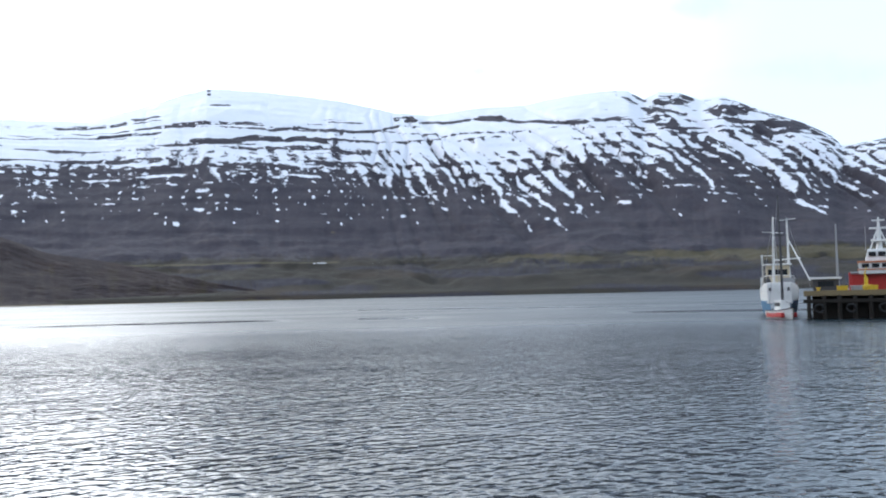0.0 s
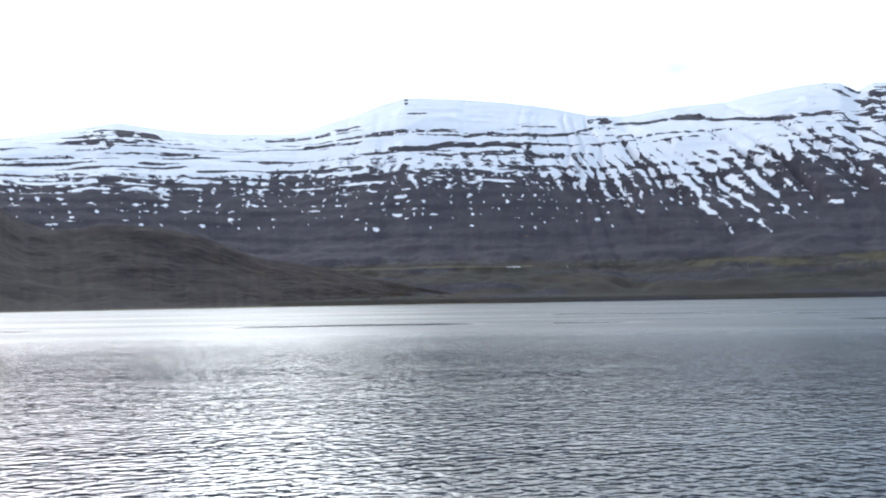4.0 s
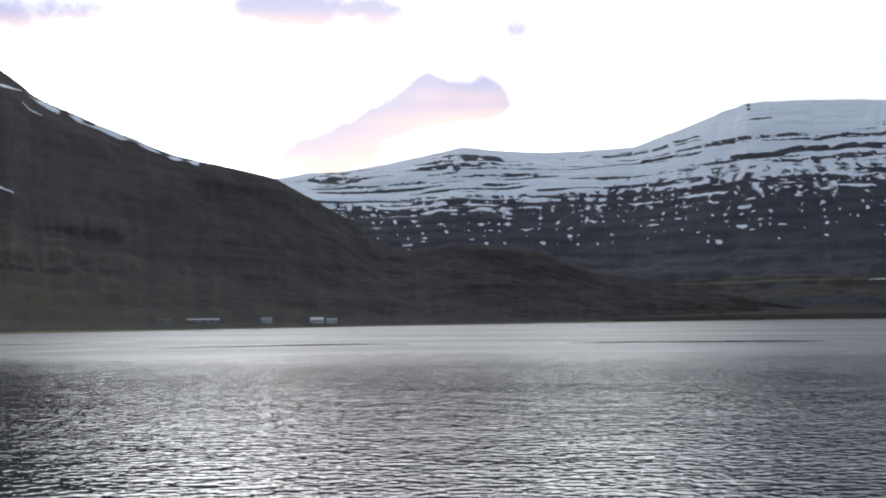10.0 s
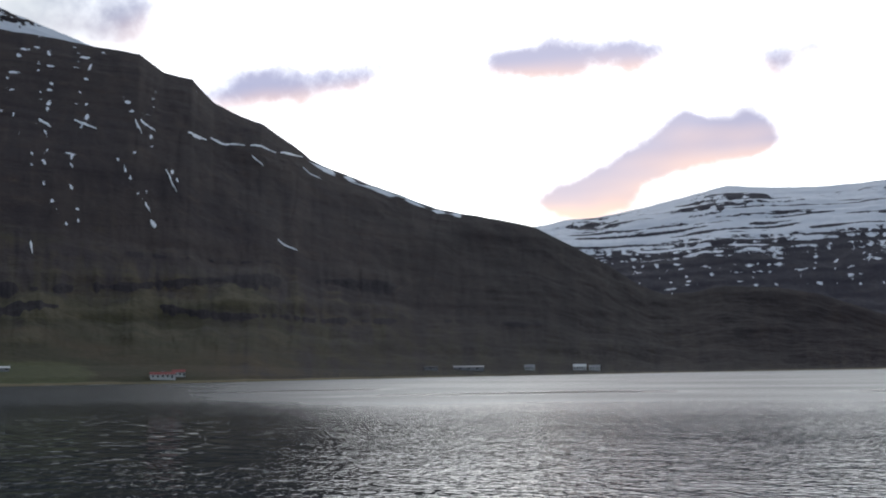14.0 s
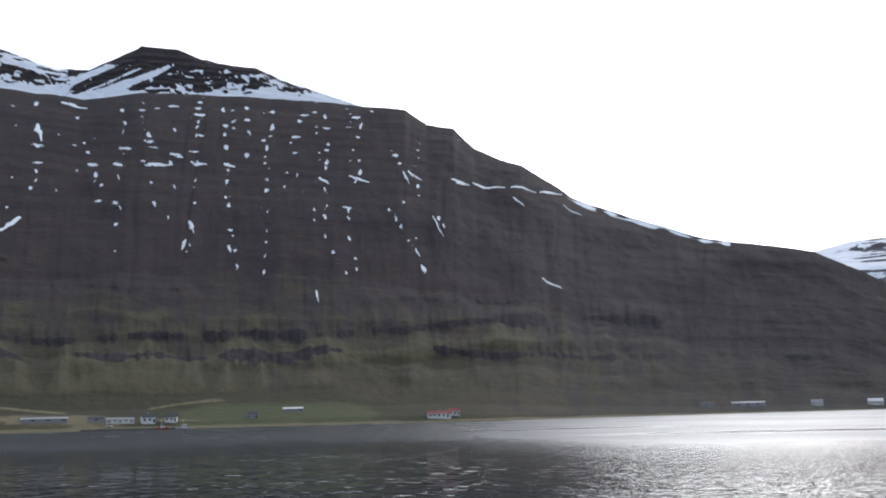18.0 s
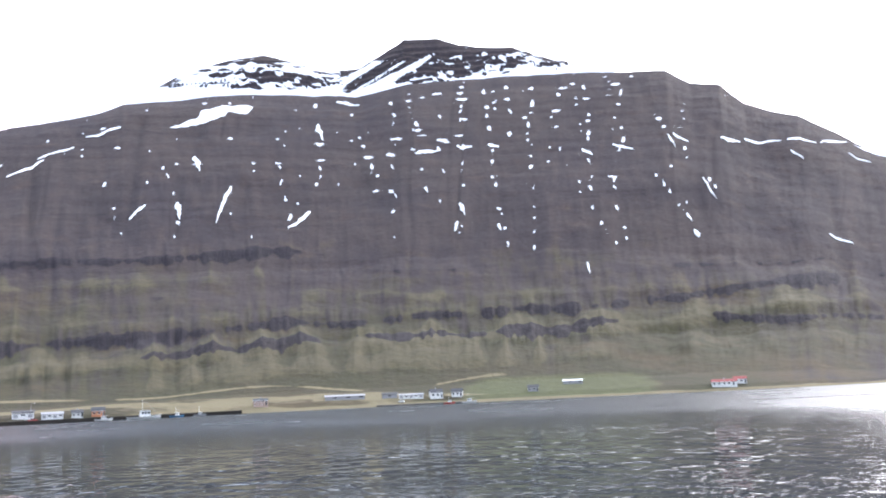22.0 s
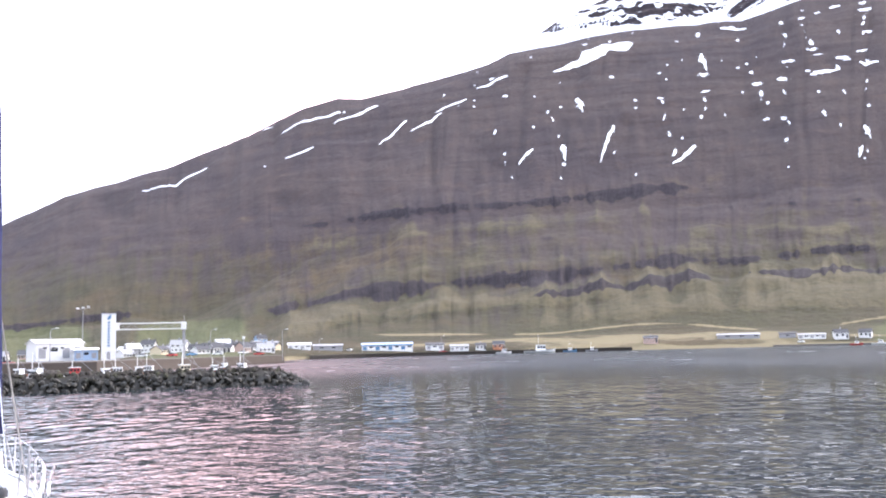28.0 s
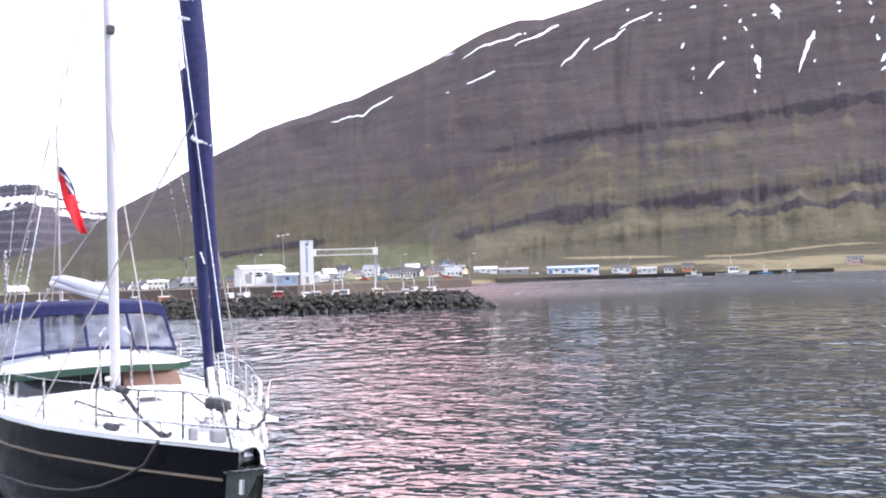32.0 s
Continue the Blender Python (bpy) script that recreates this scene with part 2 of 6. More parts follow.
def water_material():
    m, n = material("fjord_water")
    p = n.pos()
    turned = n.add("ShaderNodeVectorRotate", {"Vector": p, "Angle": radians(-25)}, rotation_type="Z_AXIS").outputs[0]
    other = n.add("ShaderNodeVectorRotate", {"Vector": p, "Angle": radians(38)}, rotation_type="Z_AXIS").outputs[0]
    third = n.add("ShaderNodeVectorRotate", {"Vector": p, "Angle": radians(-4)}, rotation_type="Z_AXIS").outputs[0]
    lee = n.attr("lee")
    chop = n.noise(n.stretch(turned, (2.1, 3.3, 1)), 1.0, 1.2, 0.4, 0.25)
    cross = n.noise(n.stretch(other, (2.0, 3.6, 1)), 1.0, 1.0, 0.4, 0.3)
    small = n.noise(n.stretch(third, (4.0, 6.0, 1)), 1.0, 1.5, 0.5, 0.3)
    swell = n.noise(n.stretch(turned, (0.42, 0.66, 1)), 1.0, 2.0, 0.5, 0.3)
    open_h = n.math("ADD", n.math("MULTIPLY", chop, 0.070), n.math("MULTIPLY", cross, 0.030))
    open_h = n.math("ADD", open_h, n.math("MULTIPLY", small, 0.011))
    open_h = n.math("ADD", open_h, n.math("MULTIPLY", swell, 0.07))
    # under the slope the ripples are short and come towards the quay
    fine_w = n.noise(n.stretch(third, (3.6, 2.6, 1)), 1.0, 1.0, 0.45, 0.3)
    mid_w = n.noise(n.stretch(third, (1.05, 0.85, 1)), 1.0, 1.0, 0.45, 0.3)
    group = n.noise(n.stretch(third, (0.26, 0.40, 1)), 1.0, 1.0, 0.5, 0.3)
    broad = n.noise(n.stretch(third, (0.55, 1.0, 1)), 1.0, 1.0, 0.45, 0.3)
    build = n.attr("build")
    lee_h = n.math("MULTIPLY", fine_w, n.step(build, 0.0, 1.0, 0.062, 0.014))
    lee_h = n.math("ADD", lee_h, n.math("MULTIPLY", mid_w, n.step(build, 0.0, 1.0, 0.12, 0.06)))
    lee_h = n.math("ADD", lee_h, n.math("MULTIPLY", broad, n.step(build, 0.0, 1.0, 0.06, 0.30)))
    lee_h = n.math("ADD", lee_h, n.math("MULTIPLY", group, n.step(build, 0.0, 1.0, 0.12, 0.34)))
    h = n.math("ADD", n.math("MULTIPLY", open_h, n.math("SUBTRACT", 1.0, lee)), n.math("MULTIPLY", lee_h, lee))
    gust = n.step(n.noise(n.stretch(p, (0.010, 0.024, 1)), 1.0, 4), 0.35, 0.65, 0.0, 1.0)
    patch = n.step(n.noise(n.stretch(p, (0.05, 0.09, 1)), 1.0, 3), 0.3, 0.7, 0.75, 1.2)
    calm = n.attr("calm")
    force = n.math("MULTIPLY", n.math("MULTIPLY", n.math("ADD", n.math("MULTIPLY", gust, 0.35), 0.75), patch), n.math("SUBTRACT", 1.0, calm))
    h = n.math("MULTIPLY", h, n.math("MAXIMUM", force, 0.05))
    # waves too fine to be told apart far out
    far = n.math("MULTIPLY", n.attr("reach"), n.math("MULTIPLY", n.math("ADD", n.math("MULTIPLY", gust, 0.08), 0.27), n.math("SUBTRACT", 1.0, n.math("MULTIPLY", calm, 0.9))))
    finish(n, rgb(0.010, 0.020, 0.027), n.math("ADD", far, 0.05), h, 1.0, 1.0, spec=0.5, IOR=1.33)
    return m


WATER = water_material()

# ---- land ----
TABLE = np.random.RandomState(7).rand(256, 256)


def vnoise(x, y):
    x, y = np.asarray(x, float), np.asarray(y, float)
    xi, yi = np.floor(x).astype(int), np.floor(y).astype(int)
    fx, fy = x - xi, y - yi
    fx, fy = fx * fx * (3 - 2 * fx), fy * fy * (3 - 2 * fy)
    a, b = TABLE[xi & 255, yi & 255], TABLE[(xi + 1) & 255, yi & 255]
    c, d = TABLE[xi & 255, (yi + 1) & 255], TABLE[(xi + 1) & 255, (yi + 1) & 255]
    return ((a * (1 - fx) + b * fx) * (1 - fy) + (c * (1 - fx) + d * fx) * fy) * 2 - 1


def fbm(x, y, octaves=4, gain=0.5):
    total, amp, norm = 0.0, 1.0, 0.0
    for k in range(octaves):
        total = total + amp * vnoise(x * 2 ** k + 17.3 * k, y * 2 ** k + 5.1 * k)
        norm += amp
        amp *= gain
    return total / norm


def smooth(v, a, b):
    t = np.clip((v - a) / (b - a), 0, 1)
    return t * t * (3 - 2 * t)


def curve(knots, az):
    """Smooth curve through (azimuth, value) pairs."""
    x, y = np.array(knots[0::2], float), np.array(knots[1::2], float)
    return np.interp(az, x, y)


def sheet(name, az, r, z, attrs, mat, label, category):
    """A polar height sheet: rows x columns of azimuth, range and height."""
    rows, cols = z.shape
    a = np.radians(az)
    co = np.stack([-np.sin(a) * r, np.cos(a) * r, z], -1).reshape(-1, 3).astype(np.float32)
    i = (np.arange(rows - 1)[:, None] * cols + np.arange(cols - 1)[None]).ravel()
    quads = np.stack([i, i + cols, i + cols + 1, i + 1], 1).astype(np.int32)
    me = bpy.data.meshes.new(name)
    me.vertices.add(len(co))
    me.vertices.foreach_set("co", co.ravel())
    me.loops.add(quads.size)
    me.loops.foreach_set("vertex_index", quads.ravel())
    me.polygons.add(len(quads))
    me.polygons.foreach_set("loop_start", np.arange(len(quads), dtype=np.int32) * 4)
    me.polygons.foreach_set("use_smooth", np.ones(len(quads), bool))
    for key, v in attrs.items():
        me.attributes.new(key, "FLOAT", "POINT").data.foreach_set("value", np.broadcast_to(v, z.shape).astype(np.float32).ravel())
    me.update(calc_edges=True)
    me.materials.append(mat)
    return tagged(new(name, me), label, category, kind="structure")


def terraces(z, u, size, depth):
    """Heights stepped into benches and risers; also how much of a riser each place is."""
    zz = z + 14 * vnoise(u / 420, z / 160) + 5 * vnoise(u / 90, z / 60)
    ph = zz / size + 0.35 * vnoise(zz / 70, u * 0 + 3.3)
    f = ph - np.floor(ph)
    step = smooth(f, 0.62, 0.95) - f
    riser = smooth(f, 0.58, 0.70) * (1 - smooth(f, 0.90, 1.0))
    bench = smooth(f, 0.0, 0.08) * (1 - smooth(f, 0.30, 0.55))
    return z + depth * size * step, riser, bench


def gullies(u, z, width, slant, sway=18):
    """1 along the bed of each gully, 0 between."""
    q = (u + slant * z + sway * vnoise(u / 160, z / 120)) / width
    return np.clip(1 - 2.6 * np.abs(vnoise(q, z / 900 + 2.2)), 0, 1)


# skylines: azimuth and elevation in degrees as seen from the quay
NEAR_SKY = (4, 0.0, 8, 0.9, 13, 2.0, 18, 2.9, 19.6, 3.6, 21.4, 4.2, 24, 4.7, 26.3, 4.85, 28.3, 4.5, 29.9, 4.5, 31.3, 5.1, 32.6, 6.05, 33.2, 6.5, 35.2, 7.6, 37.4, 8.8, 41, 9.62, 44, 10.2, 46.7, 11.3, 49.3, 12.22, 51.3, 13.05,
            52.2, 13.75, 54.3, 15.15, 55.6, 15.5, 57.2, 16.15, 58.5, 17.4, 60.2, 17.7, 61.6, 18.6, 64.9, 18.9, 69.0, 19.15, 73.8, 19.2, 77.7, 19.1,
            81.2, 18.4, 84.2, 18.5, 87.5, 18.52, 90.4, 18.3, 92.5, 18.0, 95.3, 17.7, 96.6, 17.1, 100.6, 16.1, 104.6, 15.2, 106.1, 15.2)
SKY_TAIL = (108.1, 14.65, 111.6, 12.95, 116, 11.1, 118.4, 10.35, 122, 9.15, 125, 7.55, 127.8, 5.9, 130.2, 4.75, 133.1, 2.65, 137, 1.6, 150, 1.0)
NEAR_SKY = NEAR_SKY + SKY_TAIL
NEAR_SHORE = (4, 1640, 12, 1610, 20, 1500, 30, 1250, 44, 900, 55, 640, 70, 600, 90, 570, 105, 520, 108, 480, 112, 330, 118, 255, 150, 245)
NEAR_TOP = (4, 1700, 12, 1850, 20, 2000, 28, 2050, 31, 2100, 37, 2300, 60, 2300, 75, 2200, 95, 2100, 105, 2000, 116, 2000, 130, 2400, 150, 2600)


HASH = np.random.RandomState(3).rand(512, 512)


def spots(u, z, du, dz, chance, size, wide=1.0, tall=1.0):
    """Snow left where gully lines cross the benches: above 0 inside a patch."""
    uu = u + 6 * vnoise(u / 200, z / 90)
    zz = z + 9 * vnoise(u / 300, z / 80)
    best = np.full(np.broadcast(u, z).shape, -9.0)
    k0 = np.floor(uu / du).astype(int)
    j0 = np.floor(zz / dz).astype(int)
    for dk in (0, 1):
        k = k0 + dk
        lane = HASH[k & 511, 11]
        for dj in (0, 1):
            j = j0 + dj
            h, h2, h3 = HASH[k & 511, j & 511], HASH[(k + 77) & 511, (j + 31) & 511], HASH[(k + 191) & 511, (j + 5) & 511]
            cu = (k + 0.5 * (lane - 0.5)) * du + (h2 - 0.5) * 0.12 * du
            cz = (j + 0.25 * (HASH[j & 511, 200] - 0.5)) * dz
            a = np.abs(uu - cu + 0.4 * (zz - cz) * (h3 - 0.5)) / (size * (0.28 + wide * h2 ** 3 + 0.2 * h2))
            b = np.abs(zz - cz) / (size * tall * (0.40 + 0.6 * h3))
            inside = 1 - np.sqrt(a * a + b * b) - 0.55 * np.abs(vnoise(uu / 6, zz / 4)) - 0.35 * vnoise(uu / 11, zz / 9)
            best = np.where(h < chance * (0.45 + 1.1 * lane), np.maximum(best, inside), best)
    return best


# lava cliffs: azimuth and elevation of their upper edges, depth in degrees, how unbroken they are
CLIFFS = (((46, 5.4, 50.6, 5.6, 57, 5.7, 65, 5.1, 78, 4.9, 82, 4.75, 85.5, 4.86, 89.7, 4.6, 93, 4.25, 96, 4.2, 101, 3.86, 105.5, 3.5, 110, 2.5), 0.62, 0.55),
          ((66, 3.7, 81, 3.6, 85.3, 3.53, 87.9, 3.36, 90.8, 3.28, 94, 2.9), 0.6, 0.35),
          ((85, 9.15, 87.6, 9.3, 90.9, 8.9, 96, 8.78, 99.2, 8.6, 103.5, 8.3, 108, 7.6), 0.62, 0.42),
          ((30, 3.0, 38, 2.9, 51, 3.4, 62, 3.9), 0.4, 0.1),
          ((50, 6.6, 60, 7.0, 72, 7.6, 85, 8.0), 0.35, -0.05),
          ((70, 6.6, 85, 6.9, 104, 6.2), 0.3, -0.1),
          ((118, 2.4, 120.8, 2.25, 123.8, 1.95, 127, 1.6), 0.4, 0.5))


def near_slope(az, w):
    """Range, height and surface of the mountainside that rises over the town."""
    r0, r1 = curve(NEAR_SHORE, az), curve(NEAR_TOP, az)
    top = r1 * np.tan(np.radians(curve(NEAR_SKY, az) + 0.12 * smooth(az, 52, 62) * (1 - smooth(az, 112, 124)))) + EYE_H
    r = r0 + (r1 - r0) * w
    u = np.radians(az) * 1500.0
    flat = smooth(az, 100, 118)
    pw = np.interp(w, (0, 0.02, 0.08, 0.22, 0.41, 0.7, 0.9, 1.0), (-0.004, 0.006, 0.018, 0.085, 0.25, 0.615, 0.885, 1.0))
    pf = np.interp(w, (0, 0.02, 0.3, 0.45, 0.7, 0.9, 1.0), (-0.004, 0.006, 0.02, 0.10, 0.52, 0.86, 1.0))
    z = top * (pw * (1 - flat) + pf * flat)
    inner = smooth(w, 0.05, 0.2) * (1 - smooth(w, 0.9, 1.0))
    z = z + (13 * fbm(u / 130, w * 4, 4) + 3.2 * fbm(u / 26, w * 9, 4) + 1.2 * fbm(u / 30, w * 60, 3)) * inner
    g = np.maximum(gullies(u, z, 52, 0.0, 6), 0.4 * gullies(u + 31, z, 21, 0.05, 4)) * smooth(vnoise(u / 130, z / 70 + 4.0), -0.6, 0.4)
    z = z - (3 + 6 * smooth(z, 60, 350)) * g * inner
    z1, riser, bench = terraces(z, u, 41.0, 0.04)
    z = z + (z1 - z) * inner
    # lava cliffs, ragged below and level above, with cones of scree under them
    cliff = 0.30 * riser * smooth(z, 110, 200) * smooth(vnoise(u / 140, z / 18), -0.1, 0.4)
    fan = 0.0
    el = np.degrees(np.arctan2(z - EYE_H, r))
    for k, (band, tall, dense) in enumerate(CLIFFS):
        seed = 4.4 + 3.7 * k
        top_el = curve(band, az) + 0.12 * vnoise(u / 70, seed) + 0.03 * vnoise(u / 12, seed)
        drop = tall * np.clip(dense + 0.55 * vnoise(u / 90, seed + 1.5) + 0.4 * vnoise(u / 26, seed + 2.5) + 0.3 * vnoise(u / 7, seed + 4.5), 0, 1.3)
        there = smooth(az, band[0] - 1, band[0] + 1) * (1 - smooth(az, band[-2] - 1, band[-2] + 1))
        drop = drop * there
        hit = smooth(el, top_el - drop - 0.05, top_el - drop + 0.08) * (1 - smooth(el, top_el - 0.02, top_el + 0.08)) * smooth(drop, 0.05, 0.15)
        z = z + 12 * tall * np.clip(drop / tall, 0, 1) * (smooth(el, top_el - drop - 0.1, top_el) - smooth(el, top_el, top_el + 1.3)) * inner
        cliff = cliff + hit
        saw = np.abs(2 * ((u / 118 + 0.9 * vnoise(u / 130, seed) + 0.18 * vnoise(u / 30, seed)) % 1.0) - 1) * (0.75 + 0.35 * vnoise(u / 70, seed + 7))
        d = np.clip((top_el + 0.2 - el) / 2.3, 0, 1)
        cone = np.clip(1.15 * d - saw ** 0.8 + 0.15, 0, 1) * smooth(d, 0.05, 0.3) * (1 - smooth(d, 0.75, 1.0)) * there * (0.62 if k == 2 else 0.42 if k > 2 else 1.0)
        fan = fan + cone
        z = z + 8 * cone * inner
    strata = 0.0
    for pitch_, seed, strong in ((0.85, 8.1, 0.75), (1.9, 3.7, 0.35)):
        ph = el * pitch_ + 0.35 * vnoise(u / 330, el / 3 + seed) + 0.10 * vnoise(u / 60, el + seed) + 1.0 * vnoise(el * 0.7, u * 0 + seed)
        f = ph - np.floor(ph)
        row = np.floor(ph)
        strata = np.maximum(strata, strong * smooth(f, 0.0, 0.05 * pitch_) * (1 - smooth(f, 0.08 * pitch_, 0.17 * pitch_)) * smooth(vnoise(u / 120, row * 7.3 + seed) + 0.8 * vnoise(u / 23, row * 3.1), 0.0, 0.6))
    strata = strata * smooth(el, 5.0, 7.0) * smooth(az, 34, 58) * (1 - 0.6 * flat)
    z = z + 3.0 * fbm(u / 40, w * 3 + 9, 3) * smooth(w, 0.85, 1.0)
    cliff = np.clip(cliff, 0, 1)
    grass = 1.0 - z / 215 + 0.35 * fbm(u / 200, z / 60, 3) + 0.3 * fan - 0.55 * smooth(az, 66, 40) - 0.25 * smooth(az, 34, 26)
    meadow = (1 - smooth(z, 8 + 18 * smooth(az, 98, 108), 24 + 26 * smooth(az, 98, 108))) * (smooth(az, 62, 66) * (1 - smooth(az, 73, 77)) + smooth(az, 92, 104) * smooth(vnoise(u / 120, 6.0), -0.5, 0.3))
    bare = 0.52 * (1 - smooth(np.abs(z - 9 - 6 * vnoise(u / 160, 3.0)), 3, 9)) * smooth(az, 75, 79) * (1 - smooth(az, 92, 101))
    for lane, lift in ((7.0, 5.0), (16.0, 6.0)):
        bare = np.maximum(bare, 0.9 * (1 - smooth(np.abs(z - lane - lift * vnoise(u / 190, lane)), 0.3, 1.5)) * smooth(az, 70, 78) * (1 - smooth(az, 102, 108)) * smooth(vnoise(u / 70, lane), -0.6, 0.0))
    bare = np.maximum(bare, 0.8 * (1 - smooth(z, 1.0, 2.5)))
    chance = 0.10 * smooth(z, 260, 560) * smooth(az, 54, 60) + 0.16 * smooth(z, 190, 300) * smooth(az, 56, 62) * (1 - smooth(az, 96, 104))
    snow = np.maximum(np.maximum(0.5 * spots(u, z, 44, 29, 1.0 * chance, 4.6, 0.6, 1.3), 0.5 * spots(u + 23, z + 13, 62, 41, 0.9 * chance, 4.6, 1.5, 0.9)), -1.2)
    edge = 1 - np.abs(w - 0.975) / 0.015
    snow = np.maximum(snow, np.where((az > 42) & (az < 52), edge + 0.9 * vnoise(u / 16, 7.0) - 0.6, -1.2))
    # this mask also carries backlight shade, painted darker towards low azimuths
    return r, z, dict(snow=snow, grass=grass, cliff=cliff, along=u, rise=z, meadow=meadow, bare=bare, fan=fan * (0.25 + 0.75 * smooth(az, 46, 66)) - 0.25 * smooth(z, 60, 260), strata=strata, gully_and_shade=0.5 * g * smooth(z, 70, 190) + (1.0 * smooth(az, 56, 38) + 0.9 * smooth(az, 50, 34)) * (0.3 + 0.7 * smooth(az, 16, 30)))


def grid(az0, az1, da, w0, w1, rows):
    az = np.arange(az0, az1 + da / 2, da)
    return np.meshgrid(az, np.linspace(w0, w1, rows))


# lines of old snow down the gullies: azimuth and elevation along each, from the top
LANES = ((83.6, 18.2, 83.6, 13.0), (81.6, 18.2, 80.2, 13.8), (78.9, 18.1, 78.9, 11.5), (77.3, 16.8, 77.0, 12.5), (75.8, 18.8, 76.0, 11.6), (74.4, 18.9, 74.6, 13.3, 74.9, 10.3), (72.9, 18.8, 72.7, 14.4, 72.0, 8.6), (71.4, 18.8, 71.5, 15.6),
         (69.9, 18.7, 70.3, 15.8, 70.4, 8.6), (68.1, 18.6, 68.6, 16.0, 68.1, 13.5), (66.7, 18.5, 66.5, 14.4, 66.6, 10.8, 65.3, 8.7), (64.6, 18.4, 64.4, 15.0, 65.4, 12.4, 64.4, 7.9), (62.5, 16.2, 60.8, 13.9), (62.5, 12.4, 60.4, 8.8), (59.7, 12.2, 58.9, 10.5),
         (86.0, 14.6, 85.4, 10.4), (93.0, 14.4, 92.0, 10.2), (96.4, 13.4, 95.2, 10.0))


def lane_snow(az, w):
    """Patches lying where the gullies cross the ledges; above 0 inside one. az and w are the grid's."""
    rr, zz, _ = near_slope(az, w)
    el = np.degrees(np.arctan2(zz - EYE_H, rr))
    out = np.full(az.shape, -1.2)
    rl = random.Random(17)
    for lane in LANES:
        level = lane[1] - rl.uniform(0.0, 0.3)
        while level > lane[-1]:
            c = float(np.interp(-level, [-v for v in lane[1::2]], lane[0::2])) + rl.uniform(-0.15, 0.15)
            high = level > 14.6
            a_ = rl.choice((0.07, 0.09, 0.12, 0.17, 0.30)) if high else rl.choice((0.05, 0.06, 0.08, 0.11))
            b_ = rl.uniform(0.06, 0.11) if a_ > 0.15 else rl.uniform(0.07, 0.2)
            tilt = rl.uniform(-0.5, 0.5)
            i0, i1 = np.searchsorted(az[0], (c - 1.4, c + 1.4))
            x, y = az[:, i0:i1] - c, el[:, i0:i1] - level
            x = x + tilt * y + 0.05 * vnoise(az[:, i0:i1] * 9, el[:, i0:i1] * 9)
            q = np.sqrt((x / a_) ** 2 + (y / b_) ** 2) + 0.45 * vnoise(az[:, i0:i1] * 6 + level, el[:, i0:i1] * 6) + 0.3 * np.abs(vnoise(az[:, i0:i1] * 14, el[:, i0:i1] * 14))
            out[:, i0:i1] = np.maximum(out[:, i0:i1], 0.75 * (1 - q))
            level -= rl.choice((0.36, 0.5, 0.7, 0.95, 1.4)) * (1.0 if high else 1.3)
    return out


AZ, W = grid(4, 150, 0.07, 0.0, 1.0, 350)
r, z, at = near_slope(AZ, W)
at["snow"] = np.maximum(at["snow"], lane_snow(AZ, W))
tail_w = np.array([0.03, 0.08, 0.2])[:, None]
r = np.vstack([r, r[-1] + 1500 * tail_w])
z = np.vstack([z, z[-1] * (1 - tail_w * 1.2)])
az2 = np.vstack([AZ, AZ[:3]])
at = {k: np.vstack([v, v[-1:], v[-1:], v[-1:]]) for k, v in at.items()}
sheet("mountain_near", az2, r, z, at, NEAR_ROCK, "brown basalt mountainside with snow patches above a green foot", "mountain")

SUMMIT_SKY = (62, 17.0, 63.7, 18.6, 65.1, 19.0, 67, 19.55, 69.0, 20.1, 71.1, 20.85, 73.4, 21.0, 74.4, 21.2, 75.8, 21.6, 78.0, 21.66, 78.3, 21.4, 79.85, 20.6, 80.9, 20.0,
              82.0, 19.95, 82.7, 19.8, 85.1, 20.4, 86.9, 20.8, 89.2, 20.4, 91.9, 19.55, 95.3, 17.6, 98, 16.2)
AZ, W = grid(62, 98, 0.08, 0.0, 1.0, 120)
r = 2120 + 600 * W
top = 2720 * np.tan(np.radians(curve(SUMMIT_SKY, AZ) + 0.18)) + EYE_H
base = 2120 * np.tan(np.radians(curve(NEAR_SKY, AZ) - 0.9 - 1.6 * smooth(AZ, 67, 64)))
u = np.radians(AZ) * 2400
z = base + (top - base) * np.interp(W, (0, 0.35, 0.6, 1.0), (0, 0.22, 0.5, 1.0))
z1, riser, bench = terraces(z, u, 30.0, 0.6)
inner = smooth(W, 0.1, 0.3) * (1 - smooth(W, 0.85, 1))
g = gullies(u, z, 60, -0.7)
z = z + (z1 - z) * inner - 10 * g * inner + 5 * fbm(u / 60, W * 8, 3) * inner + 2.5 * fbm(u / 30, W * 3, 3)
el_s = np.degrees(np.arctan2(z - EYE_H, r))
left = smooth(AZ, 81.3, 82.8)
ragged_s = 0.55 * vnoise(u / 24, z / 16) + 0.45 * vnoise(u / 9, z / 7)
# fields along the foot of the peak, the long chute and the ribs beside it
foot = 4.0 * (curve((64, 19.5, 66.5, 19.75, 69, 19.95, 70.5, 20.0, 72, 19.9, 74, 19.75, 76.5, 19.4, 78.5, 19.5, 82, 20.0), AZ) - el_s) + 2.6 * ragged_s - 0.3
slide = AZ - np.interp(-el_s, (-21.0, -20.3, -19.4, -18.5), (76.0, 77.2, 79.3, 81.6))
chute = 1.2 - np.abs(slide) / (0.10 + 0.36 * smooth(21.2 - el_s, 0.0, 1.6)) + 0.5 * ragged_s - 3.0 * smooth(el_s, 20.9, 21.2)
ribs_s = vnoise((AZ - 1.9 * (20 - el_s)) * 3.2, 2.0) * 1.6 - 0.4 + 0.5 * ragged_s
